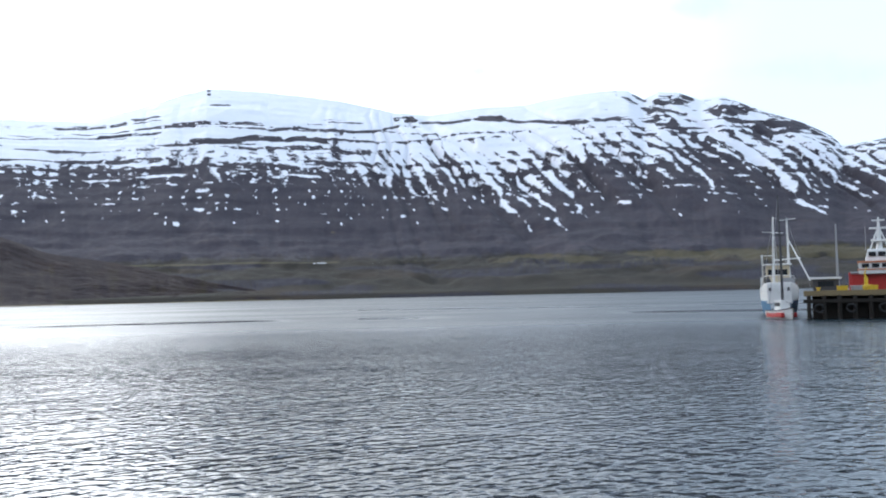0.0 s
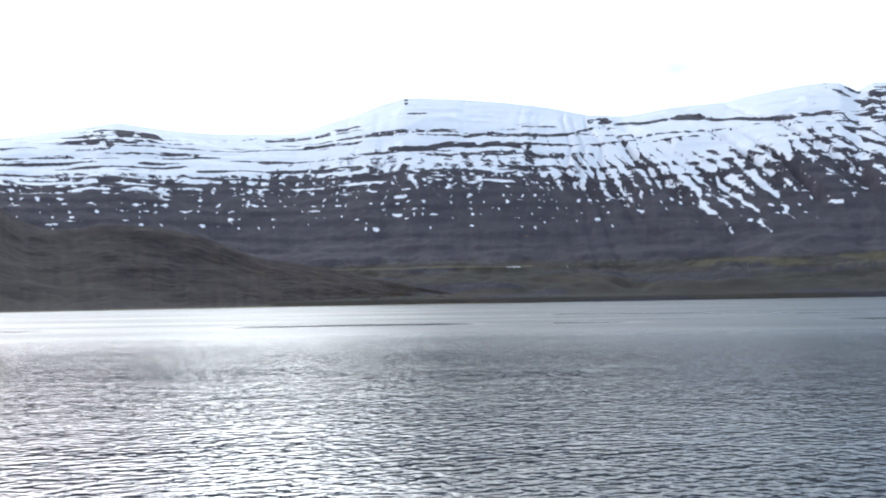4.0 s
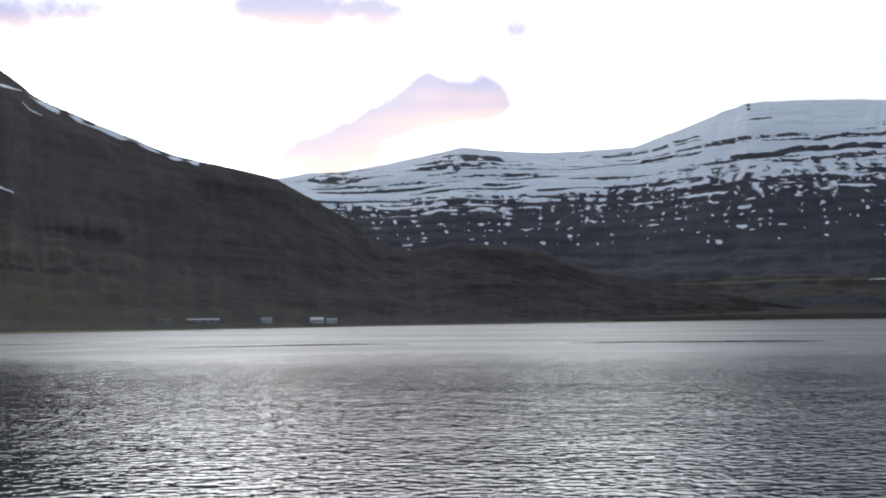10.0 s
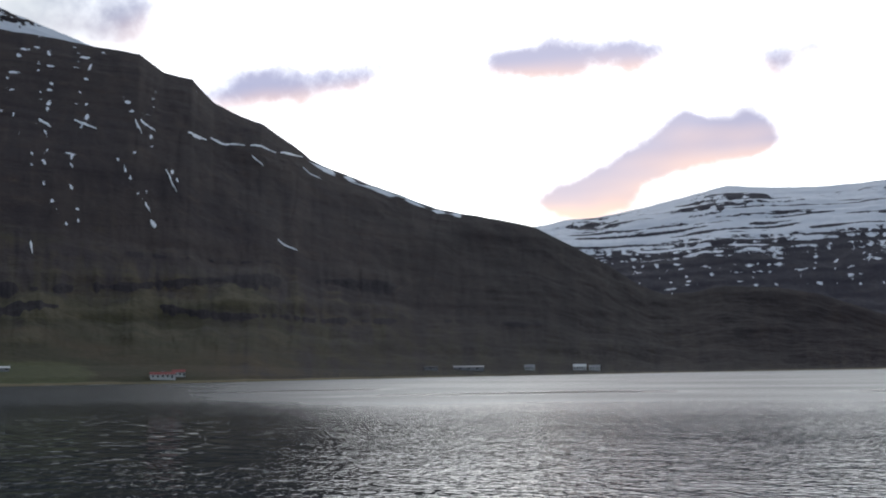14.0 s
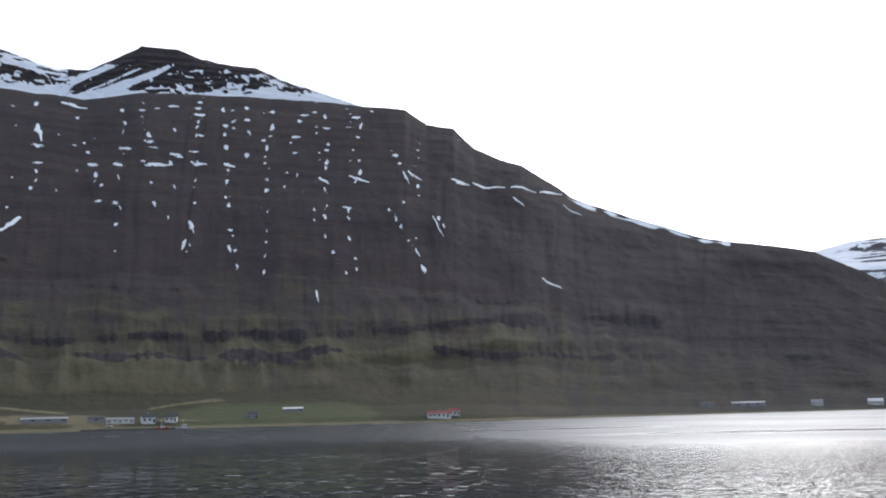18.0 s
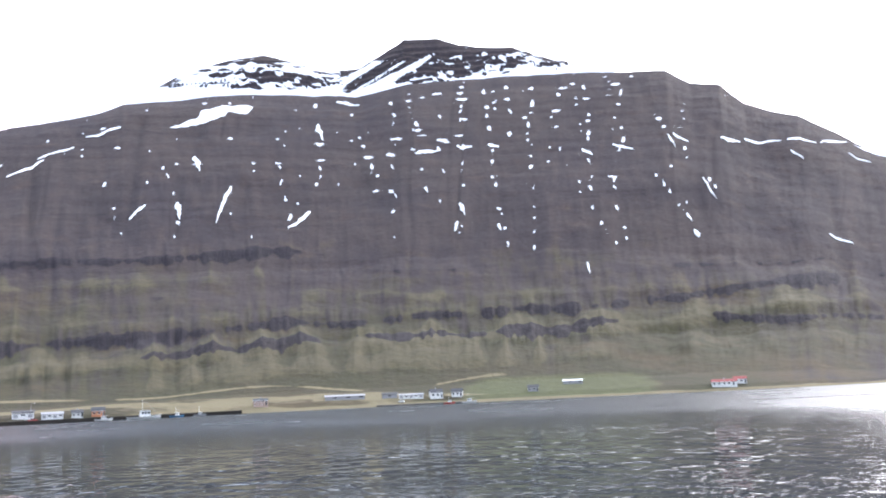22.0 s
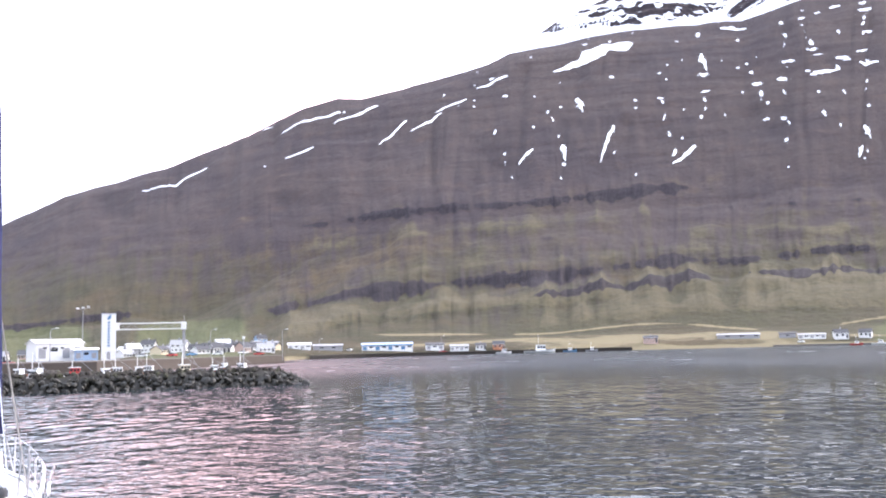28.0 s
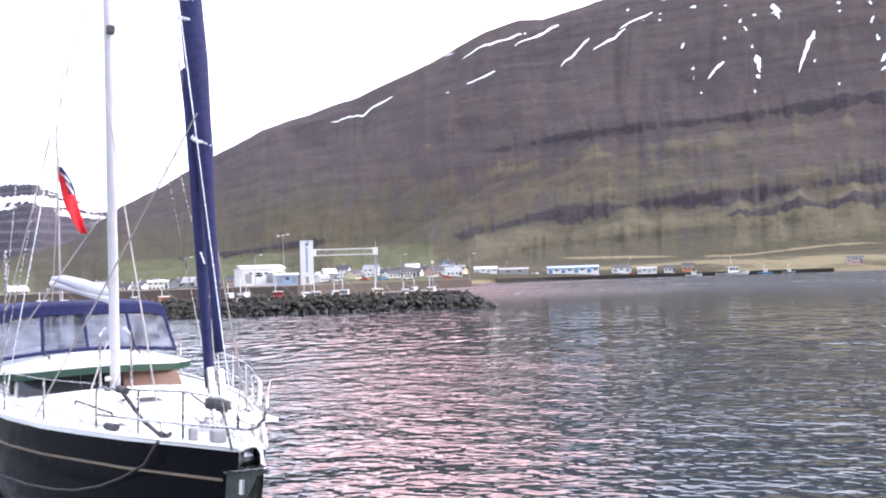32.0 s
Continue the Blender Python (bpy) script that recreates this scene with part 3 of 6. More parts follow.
scraps = 2.2 * ragged_s - 0.55 - 1.2 * smooth(el_s, 20.6, 21.0)
snow = np.maximum(chute, np.where(slide > 0, np.minimum(ribs_s, 3.0 * (20.6 - el_s)), np.maximum(foot, scraps)))
lines = vnoise(el_s * 4.4 + 0.5 * vnoise(u / 150, 1.0), u / 330) + 0.55 * vnoise(u / 24, z / 7)
snow_bands = 0.7 - 2.0 * smooth(lines, 0.0, 0.25) * smooth(el_s, 18.85, 19.25) + 0.4 * ragged_s - 1.2 * smooth(AZ, 90.5, 93.5) * smooth(el_s, 18.6, 19.2)
snow = snow_bands * left + (1 - left) * snow
sheet("mountain_summit", AZ, r, z, dict(snow=snow, grass=-1.0, cliff=0.6 * riser, fan=-1.0, along=u, rise=z, strata=0.0, gully_and_shade=0.6 * g), NEAR_ROCK,
      "dark rocky summit ridge with snow in its gullies", "mountain")

FAR_SKY = (-70, 7, -50, 9, -40, 9.5, -34, 8.6, -31.0, 8.08, -28.7, 7.9, -28.1, 8.5, -26.6, 9.4, -24.2, 10.3, -22.3, 11.2, -21.0, 11.08, -19.7, 11.6, -18.6, 11.75, -17.7, 11.4, -16.8, 11.95,
           -15, 12.02, -13, 11.85, -10.6, 11.45, -7.8, 11.35, -4.6, 11.0, -2.6, 11.15, 0.9, 11.9, 5.4, 12.4, 7.3, 12.48, 8.9, 12.52, 12.2, 11.45, 15.5, 10.4, 20.1, 10.25,
           22.9, 10.4, 25.9, 10.7, 27.2, 10.5, 30.6, 9.74, 33.8, 9.25, 35.5, 9.17, 37.4, 8.85, 44, 8.4)
AZ, W = grid(-70, 44, 0.075, 0.0, 1.0, 300)
r0, r1 = curve((-70, 1500, -30, 1700, 0, 1650, 24, 1600, 44, 1700), AZ), 4350.0
r = r0 + (r1 - r0) * W
top = r1 * np.tan(np.radians(curve(FAR_SKY, AZ))) + EYE_H
u = np.radians(AZ) * 3000
z = top * np.interp(W, (0, 0.01, 0.1, 0.25, 0.36, 0.55, 0.8, 1.0), (-0.003, 0.01, 0.045, 0.105, 0.19, 0.44, 0.80, 1.0))
inner = smooth(W, 0.03, 0.25) * (1 - smooth(W, 0.9, 1))
right = 1 - smooth(AZ + 3 * vnoise(z / 150, 1.0), -5, 4)
z = z + (22 * fbm(u / 260, W * 7, 4) + 14 * fbm(u / 120, W * 22, 3) * (1 - smooth(W, 0.25, 0.4)) * smooth(W, 0.02, 0.08)) * np.maximum(inner, smooth(W, 0.01, 0.06) * (1 - smooth(W, 0.3, 0.5))) + 9 * fbm(u / 60, W * 30, 4) * inner
g = gullies(u, z, 75, -0.8 * right)
z = z - (6 + 26 * right * smooth(z, 150, 400)) * g * inner
z1, riser, bench = terraces(z, u, 44.0, 0.12)
z = z + (z1 - z) * inner + 5 * fbm(u / 60, W * 3, 4) * smooth(W, 0.9, 1)
e = z / 850


def chutes(q, e, hi, lo, seed):
    """Tongues of snow that narrow downwards between dark spurs: above 0 inside one."""
    k = np.floor(q).astype(int)
    h, h2, h3 = HASH[k & 511, seed], HASH[k & 511, seed + 1], HASH[k & 511, seed + 2]
    low = lo + 0.34 * (hi - lo) * (h - 0.5) * 2
    t_ = np.clip((e - low) / (hi - low), 0, 1.3)
    half = 0.62 * t_ ** 0.85 * (0.7 + 0.6 * h2) + 0.05 * smooth(t_, 0.0, 0.1)
    return half - np.abs(q - k - 0.5 - 0.3 * (h3 - 0.5)) - 0.4 * (t_ <= 0)


lines = vnoise((z + 16 * vnoise(u / 350, z / 200)) / 19, u / 420) + 0.6 * vnoise(u / 90, z / 9)
ledge = smooth(lines, 0.28, 0.5)
grain = 0.6 * vnoise(u / 14, z / 10) + 0.4 * vnoise(u / 6, z / 6)
wander = 15 * vnoise(u / 90, z / 90) + 6 * vnoise(u / 30, z / 30)
lean = u - (0.75 - 0.6 * smooth(AZ, -10, 4)) * z + wander * 1.6
tongues = np.maximum(2.6 * chutes(lean / 56, e, 0.76, 0.34, 40), 1.9 * chutes(lean / 29 + 0.4, e, 0.80, 0.48, 60)) - 0.12 - 0.5 * smooth(vnoise(u / 50, z / 26), 0.0, 0.5) * (1 - smooth(e, 0.72, 0.85))
tongues_l = 2.2 * chutes((u + wander) / 52, e, 0.72, 0.44, 80) - 0.35
level = 4.6 * (e - 0.575 - 0.05 * vnoise(u / 300, 4.0))
fields = level + 0.9 * smooth(AZ, 12, 24) * smooth(e, 0.5, 0.6) - 2.0 * ledge * (1 - 0.15 * smooth(AZ, 12, 24)) * (1 - 0.8 * smooth(e, 0.82, 0.98)) + 0.8 * fbm(u / 60, z / 16, 4)
shelves = 1.5 * smooth(vnoise((z + 16 * vnoise(u / 350, z / 200)) / 12 + 40, u / 160) + 0.5 * vnoise(u / 35, z / 10), 0.3, 0.7) - 1.0 + 1.6 * (e - 0.50) - 3.0 * smooth(0.48 - e, 0.0, 0.15)
snow_l = np.maximum(fields, np.maximum(tongues_l - 1.5 * smooth(lines, 0.0, 0.3), shelves)) + 0.35 * grain
craggy = smooth(AZ, -16.5, -19.0)
tiers = smooth(vnoise((z + 10 * vnoise(u / 200, z / 150)) / 13 + 9, u / 300) + 0.7 * vnoise(lean / 20, z / 12), 0.0, 0.35)
snow_r = np.maximum(tongues - 0.55 * ledge * smooth(e, 0.4, 0.5), 5.0 * (e - 0.86)) + 0.45 * grain - 0.9 * ledge * smooth(e, 0.66, 0.74) * (1 - smooth(e, 0.84, 0.92)) * (1 - craggy)
snow_r = snow_r - 1.5 * tiers * craggy * smooth(e, 0.62, 0.72)
snow = snow_l * (1 - right) + snow_r * right
rest = 0.6 * smooth(e, 0.2, 0.40)
snow = np.maximum(snow, 0.7 * np.maximum(spots(lean, z, 44, 27, rest, 8.5, 1.1, 1.0), spots(lean + 19, z + 9, 61, 38, rest * (1 - 0.6 * right), 8.0, 3.2, 0.55)))


def crag(az, el, wide, tall):
    el_now = np.degrees(np.arctan2(z - EYE_H, r))
    return np.clip(1.3 - ((AZ - az) / wide) ** 2 - ((el_now - el) / tall) ** 2, 0, 1)


rocky = vnoise(u / 26, z / 22) + 0.5 * vnoise(u / 9, z / 9)
snow = snow - 1.9 * crag(26.2, 9.9, 2.6, 0.75) * smooth(rocky, -0.5, 0.2) - 2.0 * crag(34.0, 8.8, 2.2, 0.4) * smooth(rocky, -0.5, 0.2)
for c in ((8.75, 12.25, 0.17, 0.25), (7.7, 11.98, 0.7, 0.07), (8.1, 11.55, 0.8, 0.08), (4.9, 12.2, 0.7, 0.05), (-3.2, 10.75, 1.0, 0.22), (-8.5, 10.7, 1.5, 0.2), (-19.5, 11.2, 1.3, 0.35), (-22.8, 10.4, 1.4, 0.5), (-25.5, 9.3, 1.6, 0.5)):
    snow = snow - 2.6 * crag(*c) * (0.35 + 0.65 * smooth(rocky, -0.5, 0.1))
el_all = np.degrees(np.arctan2(z - EYE_H, r))
scarp = curve((-40, 9.0, -24, 9.6, -20, 10.3, -18.2, 11.0, -16.5, 10.4, -12, 10.35, -8.5, 10.7, -4, 10.55, 0, 10.0), AZ) + 0.10 * vnoise(u / 60, 3.0)
below = scarp - el_all
snow = snow - 2.6 * smooth(below, -0.06, 0.02) * (1 - smooth(below, 0.10, 0.22)) * smooth(vnoise(u / 55, 9.4), -0.55, 0.0) * right
buttress = np.abs(AZ + 17.4 + 1.5 * (11.2 - el_all))
snow = snow - 1.6 * (1 - smooth(buttress, 0.3, 0.9)) * smooth(vnoise(u / 20, z / 30), -0.4, 0.2) * smooth(el_all, 8.2, 9.2)
snow = np.maximum(snow, 1.6 * np.maximum(crag(2.3, 2.08, 0.7, 0.04), crag(-0.9, 2.02, 0.6, 0.035)) - 0.9 - 0.8 * np.abs(vnoise(u / 18, 1.0)))
rim = (1 - smooth(np.abs(el_all - 9.55 - 0.12 * vnoise(u / 80, 5.0)), 0.09, 0.2)) * smooth(AZ, 0.8, 2.2) * (1 - smooth(AZ, 8.6, 10.2))
snow = snow - 3.0 * rim * smooth(vnoise(u / 25, z / 14), -0.8, -0.3)
grass = 1.15 - 1.4 * smooth(el_all, 1.9, 2.8 + 0.3 * vnoise(u / 150, 2.0)) + 0.4 * fbm(u / 180, z / 30, 4)
moor = 0.40 * (smooth(vnoise(u / 260, z / 13 + 3.0), 0.05, 0.5) - 0.25) * (1 - smooth(z, 70, 105))
moor = moor + 0.8 * (1 - smooth(np.abs(el_all - 2.12 - 0.06 * vnoise(u / 120, 3.0)), 0.03, 0.10)) * smooth(vnoise(u / 170, 12.0), -0.2, 0.3)
moor = moor + 0.8 * smooth(AZ, -7, -11) * smooth(el_all, 1.3, 1.7) * (1 - smooth(el_all, 2.2, 2.6)) * smooth(vnoise(u / 90, z / 20), -0.7, 0.1)
heath = 0.55 * smooth(vnoise(u / 190, z / 11 + 9.0), 0.0, 0.45) * (1 - smooth(z, 60, 110))
sheet("mountain_far", AZ, r, z, dict(snow=snow, grass=grass, cliff=0.22 * riser * smooth(vnoise(u / 120, z / 40), -0.3, 0.4) + heath, along=u, rise=z, meadow=0.0, bare=0.0, fan=moor - 0.2, strata=0.0, gully_and_shade=0.5 * g * right), FAR_HAZED_ROCK,
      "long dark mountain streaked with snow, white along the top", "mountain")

AZ, W = grid(122, 165, 0.12, 0.0, 1.0, 90)
r = 2300 + 2200 * W
top = 4500 * np.tan(np.radians(curve((122, 4.0, 128, 4.6, 131.1, 4.95, 133.4, 5.55, 134.9, 6.44, 136.8, 5.87, 142, 6.2, 165, 6.0), AZ))) + EYE_H
u = np.radians(AZ) * 3500
z = top * np.interp(W, (0, 0.3, 1), (0.0, 0.2, 1))
z1, riser, bench = terraces(z, u, 40.0, 0.6)
z = z1 + 12 * fbm(u / 150, W * 9, 4) * (1 - smooth(W, 0.9, 1))
lines = vnoise((z + 14 * vnoise(u / 260, 3.0)) / 15, u / 300) + 0.6 * vnoise(u / 70, z / 9)
snow = -0.7 + 2.0 * smooth(z / top, 0.58, 0.72) - 2.1 * smooth(lines, -0.1, 0.25) + 0.4 * fbm(u / 60, z / 25, 3)
sheet("mountain_head", AZ, r, z, dict(snow=snow, grass=0.7 - z / 120, cliff=0.5 * riser, fan=-1.0, along=u, rise=z, strata=0.0, gully_and_shade=0.0), FAR_HAZED_ROCK,
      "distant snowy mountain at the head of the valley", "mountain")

# the rest of the fjord's rim, behind the quay
AZ, W = grid(150, 292, 1.0, 0.0, 1.0, 40)
r = 300 + 3000 * W
u = np.radians(AZ) * 2000
z = 2.0 + 700 * W ** 1.6 * (1 + 0.25 * fbm(u / 500, W * 3, 3))
sheet("mountain_rear", AZ, r, z, dict(snow=-0.8 + z / 600, grass=0.8 - z / 200, cliff=0.0, fan=-1.0, along=u, rise=z), NEAR_ROCK,
      "plain mountainside behind the quay", "mountain")

# water and the ground below it
AZ, W = grid(0, 360, 1.0, 0, 1, 190)
rad = 4600 * W ** 3
lee = smooth(AZ, 46, 62) * (1 - smooth(AZ, 200, 220))
shore = smooth(rad, 105 + 10 * vnoise(AZ / 9, 1.0), 125 + 12 * vnoise(AZ / 9, 4.0))
calm = 0.22 * lee * shore
slick = (1 - smooth(np.abs(rad - 150 - 16 * vnoise(AZ / 17, 2.0)), 2, 11)) * smooth(vnoise(AZ / 12, 7.0), -0.7, 0.0)
slick = np.maximum(slick, 0.6 * (1 - smooth(np.abs(rad - 215 - 26 * vnoise(AZ / 19, 5.0)), 4, 20)) * smooth(vnoise(AZ / 10, 9.0), -0.3, 0.3))
calm = np.clip(calm + 0.95 * slick * (1 - lee) + 0.08 * smooth(AZ, 52, 62) * (1 - smooth(AZ, 92, 106)), 0, 0.95)
sheet("water", AZ, rad, rad * 0, dict(calm=calm, lee=lee, build=smooth(rad, 24, 62), reach=smooth(rad, 34 + 30 * lee, 140 + 40 * lee) * (1 - 0.12 * lee)), WATER, "rippled grey fjord water", "water")
sheet("ground", AZ, rad * 1.07, rad * 0 - 6.0, dict(snow=-2.0, grass=0.0, cliff=0.0, fan=-1.0, along=AZ, rise=0.0), NEAR_ROCK, "dark sea bed under the fjord", "ground")

# ---- small builders ----


def paint(name, c, rough=0.5, metal=0.0, spec=0.4, dirt=0.35, scale=3.0):
    """Painted or plain surface with blotches and fine grain."""
    m, n = material(name)
    p = n.add("ShaderNodeTexCoord").outputs["Object"]
    a, b = n.noise(p, scale, 5, 0.6), n.noise(p, scale * 9, 3, 0.6)
    dark = rgb(c[0] * 0.55, c[1] * 0.52, c[2] * 0.48)
    col = n.mix(n.step(a, 0.5, 0.8, 0.0, dirt), rgb(*c), dark)
    col = n.mix(n.step(b, 0.45, 0.75, 0.0, dirt * 0.5), col, dark)
    tint = n.add("ShaderNodeObjectInfo").outputs["Random"]
    col = n.mix(n.math("MULTIPLY", tint, 0.12), col, dark)
    finish(n, col, n.step(b, 0.3, 0.7, max(rough - 0.08, 0.03), min(rough + 0.1, 1.0)), b, 0.003, 0.4, metal=metal, spec=spec)
    return m


WHITE = paint("white_paint", (0.72, 0.72, 0.70), 0.45)
DECK = paint("white_gelcoat", (0.78, 0.79, 0.78), 0.35, dirt=0.12, scale=1.2)
CREAM = paint("cream_paint", (0.60, 0.52, 0.36), 0.5)
BLACK = paint("black_hull_paint", (0.004, 0.004, 0.006), 0.25, spec=0.07, dirt=0.1, scale=0.15)
GOLD = paint("gold_stripe", (0.22, 0.18, 0.13), 0.4)
NAVY = paint("navy_canvas", (0.014, 0.018, 0.075), 0.9, dirt=0.5, scale=1.5)
CHEEK = paint("grey_green_steel", (0.045, 0.06, 0.055), 0.45)
RED = paint("red_paint", (0.42, 0.035, 0.03), 0.5)
ROOFRED = paint("faded_red_roofing", (0.24, 0.05, 0.045), 0.7)
FLAGRED = paint("red_bunting", (0.75, 0.02, 0.03), 0.8, dirt=0.15)
BLUE = paint("blue_paint", (0.07, 0.20, 0.36), 0.5)
PALEBLUE = paint("pale_blue_cladding", (0.30, 0.42, 0.58), 0.55)
GREEN = paint("dark_green_trim", (0.015, 0.055, 0.035), 0.4)
GREY = paint("grey_paint", (0.30, 0.30, 0.31), 0.6)
DARK = paint("dark_roofing", (0.06, 0.06, 0.065), 0.7)
RUST = paint("orange_paint", (0.50, 0.20, 0.10), 0.6)
PEACH = paint("pale_red_cladding", (0.46, 0.33, 0.28), 0.6)
YELLOW = paint("yellow_paint", (0.62, 0.42, 0.03), 0.5)
STEEL = paint("polished_steel", (0.62, 0.62, 0.64), 0.22, metal=1.0, dirt=0.2)
ALLOY = paint("white_mast_paint", (0.62, 0.62, 0.66), 0.35)
ROPE = paint("grey_rope", (0.36, 0.34, 0.32), 0.9, scale=30)
DARKROPE = paint("dark_rope", (0.05, 0.045, 0.05), 0.9, scale=30)
RUBBER = paint("black_rubber", (0.02, 0.02, 0.02), 0.8)
TIMBER = paint("tarred_timber", (0.022, 0.018, 0.014), 0.85, scale=1.0)
PLANKS = paint("weathered_planks", (0.22, 0.17, 0.09), 0.85, scale=0.7)
YARD = paint("brown_gravel", (0.085, 0.068, 0.055), 0.95, scale=0.3)
CONCRETE = paint("concrete", (0.13, 0.12, 0.115), 0.9, scale=0.5)
TAN = paint("tan_window_cover", (0.20, 0.12, 0.09), 0.7, dirt=0.2)
WINDOW = paint("dark_window_glass", (0.02, 0.024, 0.03), 0.12, spec=0.6, dirt=0.1)
SAILWHITE = paint("white_sailcloth", (0.55, 0.56, 0.60), 0.8)


def rock_material():
    m, n = material("breakwater_rock")
    p = n.pos()
    tint = n.add("ShaderNodeObjectInfo").outputs["Random"]
    isl = n.add("ShaderNodeNewGeometry").outputs["Random Per Island"]
    a = n.noise(p, 1.1, 6, 0.65)
    col = n.mix(tint, rgb(0.028, 0.023, 0.019), rgb(0.072, 0.060, 0.047))
    col = n.mix(n.math("MULTIPLY", isl, 0.6), col, rgb(0.06, 0.055, 0.05))
    col = n.mix(n.step(a, 0.48, 0.68, 0.0, 0.8), col, rgb(0.05, 0.055, 0.022))
    zz = n.add("ShaderNodeSeparateXYZ", {0: p}).outputs[2]
    wet = n.step(n.math("ADD", zz, n.math("MULTIPLY", a, 0.8)), 2.3, 1.3)
    col = n.mix(wet, col, rgb(0.014, 0.013, 0.009))
    finish(n, col, n.mix(wet, rgb(0.9, 0.9, 0.9), rgb(0.45, 0.45, 0.45)), a, 0.12, 0.8, spec=0.3)
    return m


ROCK = rock_material()


def snow_material():
    m, n = material("old_snow")
    p = n.pos()
    a = n.noise(p, 0.2, 5, 0.6)
    finish(n, n.mix(a, rgb(0.72, 0.73, 0.76), rgb(0.90, 0.91, 0.93)), 0.6, a, 0.5, 0.5, spec=0.2)
    return m


SNOW = snow_material()


def clear_material():
    m, n = material("clear_vinyl")
    a = n.noise(n.add("ShaderNodeTexCoord").outputs["Object"], 4.0, 3)
    g = n.add("ShaderNodeBsdfGlossy", {"Color": rgb(0.9, 0.9, 0.95), "Roughness": 0.12})
    t = n.add("ShaderNodeBsdfTransparent", {0: rgb(0.60, 0.62, 0.68)})
    f = n.step(a, 0.3, 0.7, 0.05, 0.16)
    mix = n.add("ShaderNodeMixShader", {0: f, 1: t.outputs[0], 2: g.outputs[0]})
    n.add("ShaderNodeOutputMaterial", {0: mix.outputs[0]})
    return m


CLEAR = clear_material()


def part(name, bm, mat, parent, label="", flat=True):
    me = bpy.data.meshes.new(name)
    bmesh.ops.recalc_face_normals(bm, faces=bm.faces)
    bm.to_mesh(me)
    bm.free()
    me.materials.append(mat)
    if not flat:
        me.polygons.foreach_set("use_smooth", np.ones(len(me.polygons), bool))
    ob = new(name, me)
    ob.parent = parent
    return tagged(ob, label)


def thing(name, m, label, category, group="", kind=""):
    ob = new(name)
    ob.empty_display_size = 0.5
    ob.matrix_world = m
    return tagged(ob, label, category, group, kind)


def box(bm, x0, x1, y0, y1, z0, z1, bevel=0.0, taper=0.0):
    v = bmesh.ops.create_cube(bm, size=1.0)["verts"]
    for p in v:
        k = 1 - taper * (p.co.z + 0.5)
        p.co = Vector(((x0 + x1) / 2 + p.co.x * (x1 - x0) * k, (y0 + y1) / 2 + p.co.y * (y1 - y0) * k, (z0 + z1) / 2 + p.co.z * (z1 - z0)))
    if bevel:
        e = list({e for p in v for e in p.link_edges})
        bmesh.ops.bevel(bm, geom=e, offset=bevel, segments=2, affect="EDGES", profile=0.7)
    return bm


def cube(x0, x1, y0, y1, z0, z1, bevel=0.0, taper=0.0):
    return box(bmesh.new(), x0, x1, y0, y1, z0, z1, bevel, taper)


def pipe(bm, pts, rad, n=8, cap=True):
    """A round bar along points; rad is one radius or one a point."""
    pts = [Vector(p) for p in pts]
    rads = rad if isinstance(rad, (list, tuple)) else [rad] * len(pts)
    rings = []
    for i, p in enumerate(pts):
        d = (pts[min(i + 1, len(pts) - 1)] - pts[max(i - 1, 0)]).normalized()
        side = d.orthogonal().normalized() if abs(d.z) > 0.95 else d.cross(Vector((0, 0, 1))).normalized()
        up = side.cross(d)
        rings.append([bm.verts.new(p + (side * math.cos(2 * math.pi * k / n) + up * math.sin(2 * math.pi * k / n)) * rads[i]) for k in range(n)])
    for a, b in zip(rings, rings[1:]):
        for k in range(n):
            bm.faces.new((a[k], a[(k + 1) % n], b[(k + 1) % n], b[k]))
    if cap:
        bm.faces.new(rings[0][::-1])
        bm.faces.new(rings[-1])
    return bm


def bar(p, q, rad, n=8):
    return pipe(bmesh.new(), [p, q], rad, n)


def rod(pts, rad, n=8):
    return pipe(bmesh.new(), pts, rad, n)


def loft(rings, closed=False, cap=False):
    bm = bmesh.new()
    vs = [[bm.verts.new(p) for p in ring] for ring in rings]
    for a, b in zip(vs, vs[1:]):
        m = len(a)
        for k in range(m if closed else m - 1):
            bm.faces.new((a[k], a[(k + 1) % m], b[(k + 1) % m], b[k]))
    if cap:
        bm.faces.new(vs[0][::-1])
        bm.faces.new(vs[-1])
    return bm


def thick(bm, d):
    bmesh.ops.recalc_face_normals(bm, faces=bm.faces)
    bmesh.ops.solidify(bm, geom=bm.faces[:], thickness=d)
    return bm


def spot(az, dist, z=0.0, turn=0.0):
    """A pose at an azimuth and range, facing the quay, turned by some degrees."""
    a = radians(az)
    return pose(-math.sin(a) * dist, math.cos(a) * dist, z, 0, 0, az + turn)


def ground_z(az, dist):
    r0, r1 = curve(NEAR_SHORE, az), curve(NEAR_TOP, az)
    w_ = np.linspace(0, 1, 400)
    rr, zz, _ = near_slope(np.full(400, float(az)), w_)
    return float(np.interp(dist, rr, zz))

# ---- the yacht at the quay ----
YACHT = thing("sailing_yacht", pose(-9.17, -5.86, 0, 0, 0, -127.5) @ Matrix.Scale(1.08, 4), "black-hulled sailing yacht with white deck, moored by the quay", "yacht")
BEAM = (0, 0.14, 0.5, 0.32, 1.0, 0.50, 2.0, 0.84, 4.0, 1.43, 5.5, 1.77, 7.0, 1.88, 9.0, 1.88, 12.0, 1.6, 13.2, 1.35)
SHEER = (0, 1.57, 2.0, 1.52, 4.0, 1.49, 7.0, 1.50, 13.2, 1.53)


def half(s_):
    return float(curve(BEAM, s_))


def sheer(s_):
    return float(curve(SHEER, s_))


